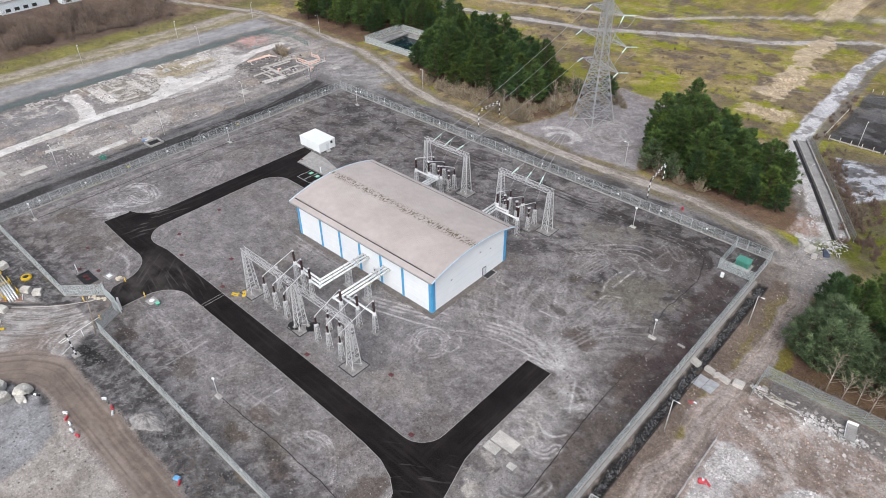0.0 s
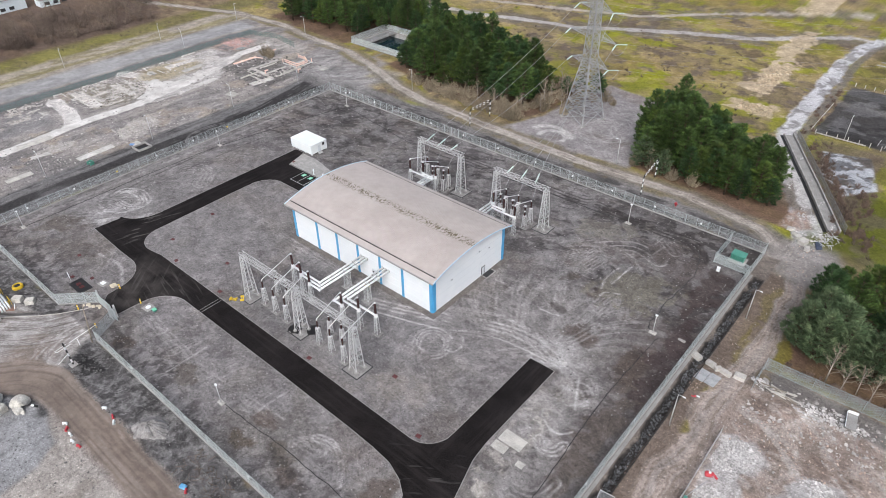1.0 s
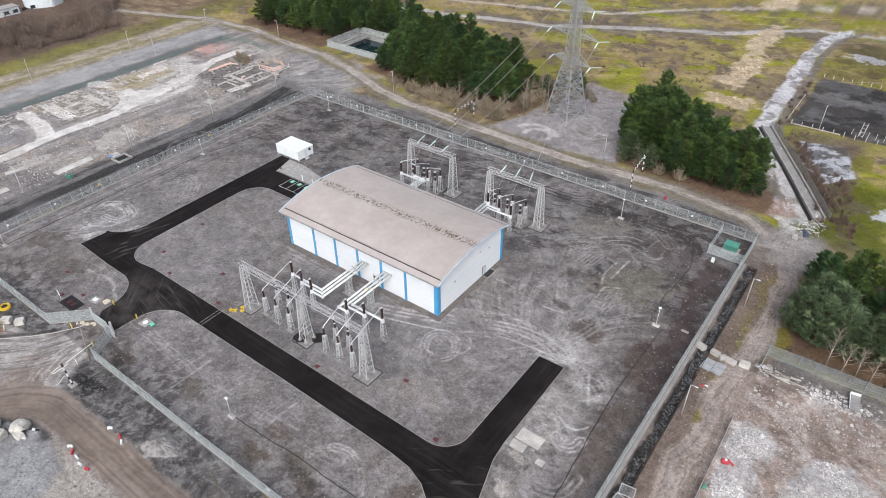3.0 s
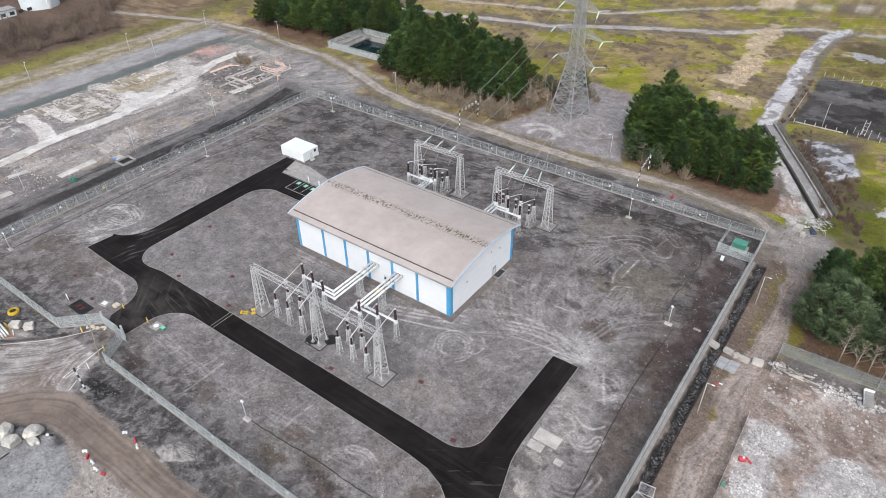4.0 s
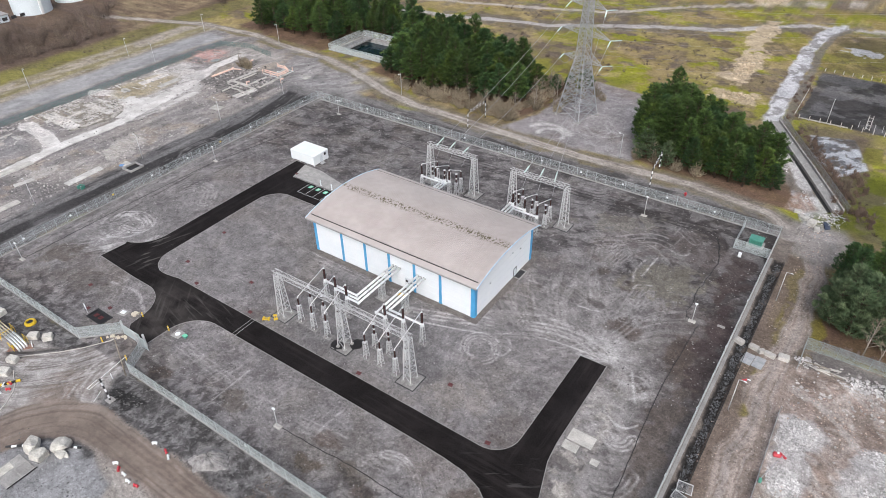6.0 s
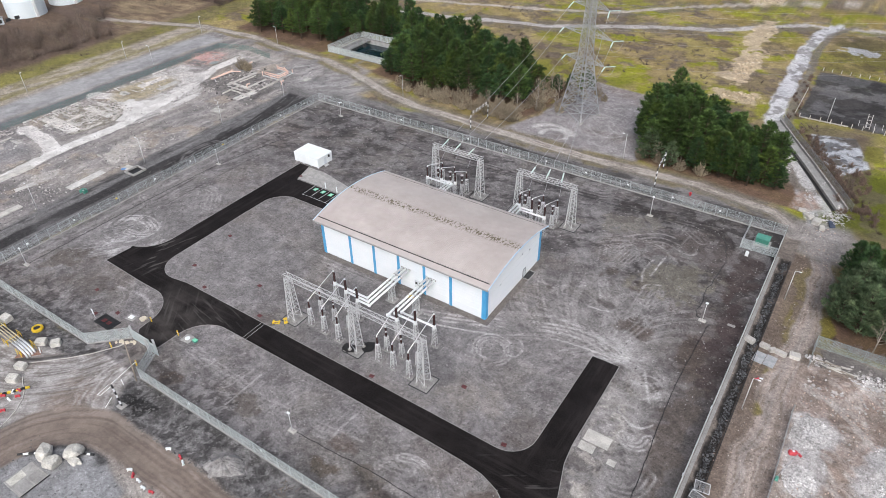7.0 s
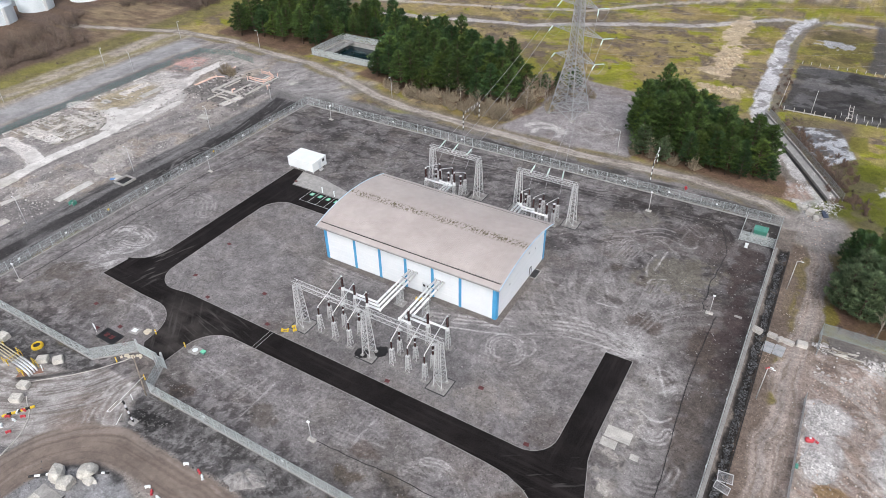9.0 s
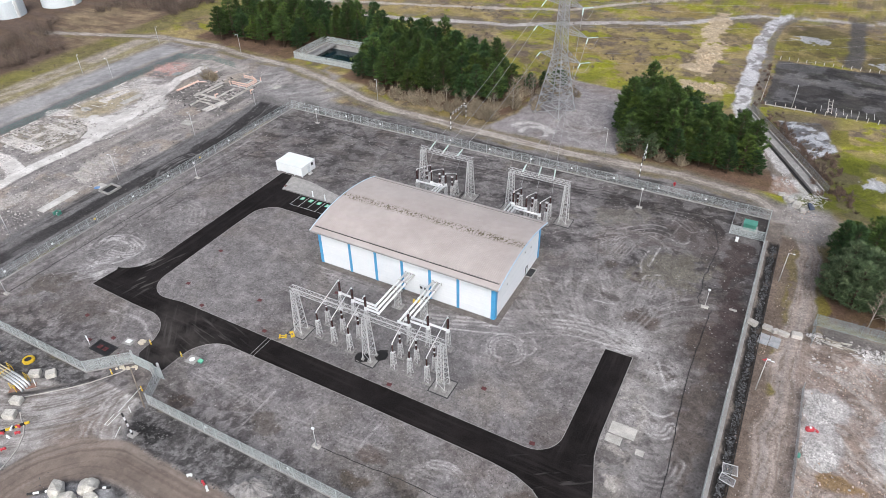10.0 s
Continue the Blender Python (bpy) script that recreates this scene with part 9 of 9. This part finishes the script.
for x0, y0, x1, y1 in ((-110.2, 92.8, -85.4, 93.5), (-110.2, 108.5, -85.4, 109.2), (-110.2, 93.5, -109.5, 108.5), (-86.1, 93.5, -85.4, 108.5)):
    part("basin_wall", Mesh().box(x0, y0, -4.0, x1, y1, 0.5), M_CONC, b, "pale concrete wall")
bridge = part("footbridge", Mesh().box(-106.8, 92.8, 0.5, -104.6, 109.2, 0.8), M_STRIP, b, "grey steel footbridge")
for x in (-106.8, -104.6):
    part("rail", Mesh().box(x - 0.05, 92.8, 1.75, x + 0.05, 109.2, 1.85).box(x - 0.05, 92.8, 1.25, x + 0.05, 109.2, 1.32), M_PYLON, bridge)
    for i in range(10):
        part("baluster", Mesh().box(x - 0.06, 93.0 + 1.8 * i - 0.06, 0.8, x + 0.06, 93.0 + 1.8 * i + 0.06, 1.85), M_PYLON, bridge)
fence("basin_fence", [(BA[0], BA[1]), (BA[2], BA[1]), (BA[2], BA[3]), (BA[0], BA[3]), (BA[0], BA[1])], 2.6, "pale grey palisade fence round the basin", w=0.036, mat=M_FENCE)
PW = Mesh().box(-0.12, -0.12, -0.1, 0.12, 0.12, 1.5).data("fence_post", M_CONC_L)
f = thing("post_row", "row of old pale concrete posts along the car park", "fence", kind="structure")
for x in range(58, 140, 3):
    part("fence_post", PW, None, f, at=pose(x, 124.2, 0))
    part("fence_post", PW, None, f, at=pose(x, 170.2, 0))
f = thing("guard_rail", "low pale rail along the car park edge", "rail", kind="structure")
part("beam", Mesh().box(56.3, 126, 0.5, 56.5, 150, 0.8).box(58, 123.5, 0.45, 72, 123.7, 0.75), M_CONC_L, f)
for y in range(126, 151, 3):
    part("rail_post", Mesh().box(56.35, y - 0.08, -0.1, 56.45, y + 0.08, 0.5), M_CONC_L, f)
for i in range(8):
    x = 74.5 + i * 2.2
    thing("bay_marking", "faded white parking bay line on old asphalt", "road marking", group="old bay lines", kind="structure", mesh=Mesh().box(x, 127, 0.02, x + 0.12, 132, 0.045), mat=M_LINE)
m = thing("gate_post_pair", "white ladder-like frame lying on the car park", "frame", mesh=Mesh().box(76.4, 126, 0.1, 76.6, 138, 0.3).box(77.6, 126, 0.1, 77.8, 138, 0.3).box(76.6, 127, 0.15, 77.6, 127.2, 0.25).box(76.6, 130, 0.15, 77.6, 130.2, 0.25).box(76.6, 133, 0.15, 77.6, 133.2, 0.25).box(76.6, 136, 0.15, 77.6, 136.2, 0.25), mat=M_CONC_L)

# ---------------------------------------------------------------- demolished works: slabs and pipe racks
SL = "pale concrete floor slab left on the demolished works"
for x, y, sx, sy, a in ((-101.2, -23.2, 2.6, 11, 3), (-103.5, -44, 2.2, 7, 0), (-141.5, -21, 5.0, 2.0, 0), (-122, -32, 2.6, 10, -4), (-145, -8, 4.2, 12, 2), (-148, 20, 9, 3, 0), (-138, 33, 2.8, 9, 3), (-109, -52, 5, 4, 10), (-134, -48, 7, 6, 5), (-106, 28, 4, 3, 8), (-120, 52, 1.4, 14, 0), (-116, 47, 10, 1.2, 0), (-112, 52, 1.0, 9, 0), (-97.0, -12.5, 3.4, 2.4, 0), (-99, 64, 2, 3, 0), (-150, 46, 3, 8, 0), (-139, -4, 9, 1.4, 4), (-140, 9, 8, 1.2, -3)):
    thing("floor_slab", SL, "slab", pose(x, y, 0, 0, 0, a), group="floor slabs", mesh=Mesh().block(0, 0, -0.1, sx, sy, 0.28, 0.05), mat=M_OLD if (x, y) == (-101.2, -23.2) else M_CONC_L)
rnd = random.Random(61)
for cx, cy, w_, l_ in ((-144, 2, 14, 18), (-148, -24, 8, 8), (-112, 50, 16, 20), (-107, -8, 8, 10)):
    for i in range(9):
        along = rnd.random() < 0.5
        x, y = cx + rnd.uniform(-0.5, 0.5) * w_, cy + rnd.uniform(-0.5, 0.5) * l_
        l = rnd.uniform(0.2, 0.5) * (l_ if along else w_)
        thing("wall_stump", "low broken foundation wall of a demolished building", "wall stump", pose(x, y, 0, 0, 0, rnd.uniform(-3, 3)), group="foundation walls", mesh=Mesh().block(0, 0, -0.1, 0.4 if along else l, l if along else 0.4, rnd.uniform(0.3, 0.7), 0.05), mat=M_CONC_L)
for i in range(17):
    y = -13 + 3.3 * i
    if 12 < y < 18:
        continue
    for x0, l in ((-149.6, rnd.uniform(2.4, 5.4)), (-144.4, rnd.uniform(1.2, 4.0))):
        if rnd.random() < 0.8:
            thing("wall_stump", "low broken room footing of a demolished building", "wall stump", pose(x0 + rnd.uniform(-0.6, 0.6), y + rnd.uniform(-0.4, 0.4), 0, 0, 0, rnd.uniform(-4, 4)), group="room footings", mesh=Mesh().block(0, 0, -0.1, l, rnd.uniform(0.25, 0.5), rnd.uniform(0.3, 0.65), 0.04), mat=M_OLD if rnd.random() < 0.6 else M_STRIP)
    if rnd.random() < 0.75:
        thing("wall_stump", "low broken back wall of a demolished building", "wall stump", pose(-151.8 + rnd.uniform(-0.2, 0.2), y + 1.6, 0, 0, 0, rnd.uniform(-3, 3)), group="room footings", mesh=Mesh().block(0, 0, -0.1, rnd.uniform(0.3, 0.6), rnd.uniform(2.0, 3.4), rnd.uniform(0.4, 0.9), 0.05), mat=M_STRIP if rnd.random() < 0.5 else M_OLD)
k = thing("sump", "open concrete sump with a dark floor", "sump", pose(-93.6, -12.6, 0))
part("wall", Mesh().box(-2, -2.2, -0.1, 2, -1.8, 0.5).box(-2, 1.8, -0.1, 2, 2.2, 0.5).box(-2, -1.8, -0.1, -1.6, 1.8, 0.5).box(1.6, -1.8, -0.1, 2, 1.8, 0.5), M_CONC, k)
part("floor", Mesh().box(-1.6, -1.8, -0.1, 1.6, 1.8, 0.06), M_PIT, k)
k = thing("pipe_rack", "row of salmon pink pipes on a low steel rack", "pipe rack", group="pipe racks")
for dx in (0.0, 0.6):
    part("pipe", Mesh().tube([(-128.0 + dx, 44.4, 0.9), (-127.6 + dx, 53.6, 0.9), (-124.6 + dx, 54.8 + 0.3 * dx, 0.9)], 0.2, 8), M_SALMON, k)
for yy in (45, 47.2, 49.4, 51.6, 53.4):
    part("frame", Mesh().box(-128.6, yy - 0.1, 0.5, -126.4, yy + 0.1, 0.65).box(-128.6, yy - 0.1, -0.1, -128.4, yy + 0.1, 0.5).box(-126.6, yy - 0.1, -0.1, -126.4, yy + 0.1, 0.5), M_GALV, k)
    part("elbow", Mesh().tube([(-127.3, yy, 0.9), (-127.0, yy + 0.1, 1.5), (-126.4, yy + 0.3, 1.5)], 0.13, 6), M_SALMON, k)
k = thing("pipe_rack", "salmon pink pipe loop standing on a steel skid", "pipe rack", group="pipe racks")
for z in (0.9, 1.5):
    part("pipe", Mesh().tube([(-114.8, 58.4, z), (-109.0, 57.2 + z, z), (-107.6, 58.6, z), (-107.6, 63.4, z), (-110.4, 64.8, z), (-114.4, 64.8, z)], 0.22, 8), M_SALMON, k)
part("skid", Mesh().box(-115.2, 57.6, 0.2, -107.0, 57.9, 0.5).box(-107.4, 57.9, 0.2, -107.0, 65.2, 0.5).box(-115.2, 65.2, 0.2, -107.0, 65.5, 0.5).box(-111.4, 57.9, 0.2, -111.0, 65.2, 0.5), M_GALV, k)
for px, py in ((-115, 57.8), (-111, 57.8), (-107.2, 57.8), (-115, 65.3), (-111, 65.3), (-107.2, 65.3), (-107.2, 61.5)):
    part("leg", Mesh().block(px, py, -0.1, 0.3, 0.3, 0.4, 0.03), M_GALV, k)
    part("riser", Mesh().bar((px, py - 0.2, 0.4), (px, py - 0.2, 2.0), 0.16, 8), M_SALMON, k)
for px, py in ((-127.1, 62.5), (-112, 47), (-103.5, 55.5)):
    thing("pipe_stub", "short salmon pink pipe end standing in rubble", "pipe", group="pipe stubs", mesh=Mesh().tube([(px, py, -0.1), (px, py, 1.3), (px + 0.9, py + 0.6, 1.6)], 0.3, 8), mat=M_SALMON)

# ---------------------------------------------------------------- far tank farm
for x, y, r_, h in ((-266, 53, 8.5, 8), (-270, 75, 8, 8), (-262, 98, 9, 8), (-292, 70, 9, 9)):
    t = thing("storage_tank", "pale blue-grey cylindrical storage tank", "tank", pose(x, y, 0), group="storage tanks")
    part("shell", Mesh().lathe([(r_, -0.2), (r_, h)], 40), M_TANK, t)
    part("roof", Mesh().lathe([(r_ + 0.1, h), (r_ + 0.1, h + 0.2), (0.3, h + 1.3)], 40), M_TANK, t, "shallow cone roof")
    part("rim", Mesh().ring((0, 0, h + 1.1), r_ - 0.1, 0.06, 32), M_PIPE, t, "white handrail")
    part("stair", Mesh().box(r_, -0.6, 0, r_ + 0.7, 0.6, h), M_PIPE, t, "white ladder cage")
for x, y, sx, sy, h, a in ((-272, 14, 16, 22, 6, 5), (-282, -14, 14, 18, 5, 5), (-262, 34, 6, 9, 4, 0)):
    b = thing("industrial_shed", "distant white flat-roofed industrial shed", "building", pose(x, y, 0, 0, 0, a), group="far sheds")
    part("wall", Mesh().block(0, 0, -0.2, sx, sy, h + 0.2, 0.05), M_TANK, b)
    part("roof", Mesh().block(0, 0, h, sx + 0.6, sy + 0.6, 0.3, 0.05), M_KERB, b)
    for i in range(4):
        part("window", Mesh().box(sx / 2 - 0.02, -sy / 2 + 2 + i * 4, 1.6, sx / 2 + 0.06, -sy / 2 + 4.2 + i * 4, 3.0), M_DARKIN, b, "dark window strip")
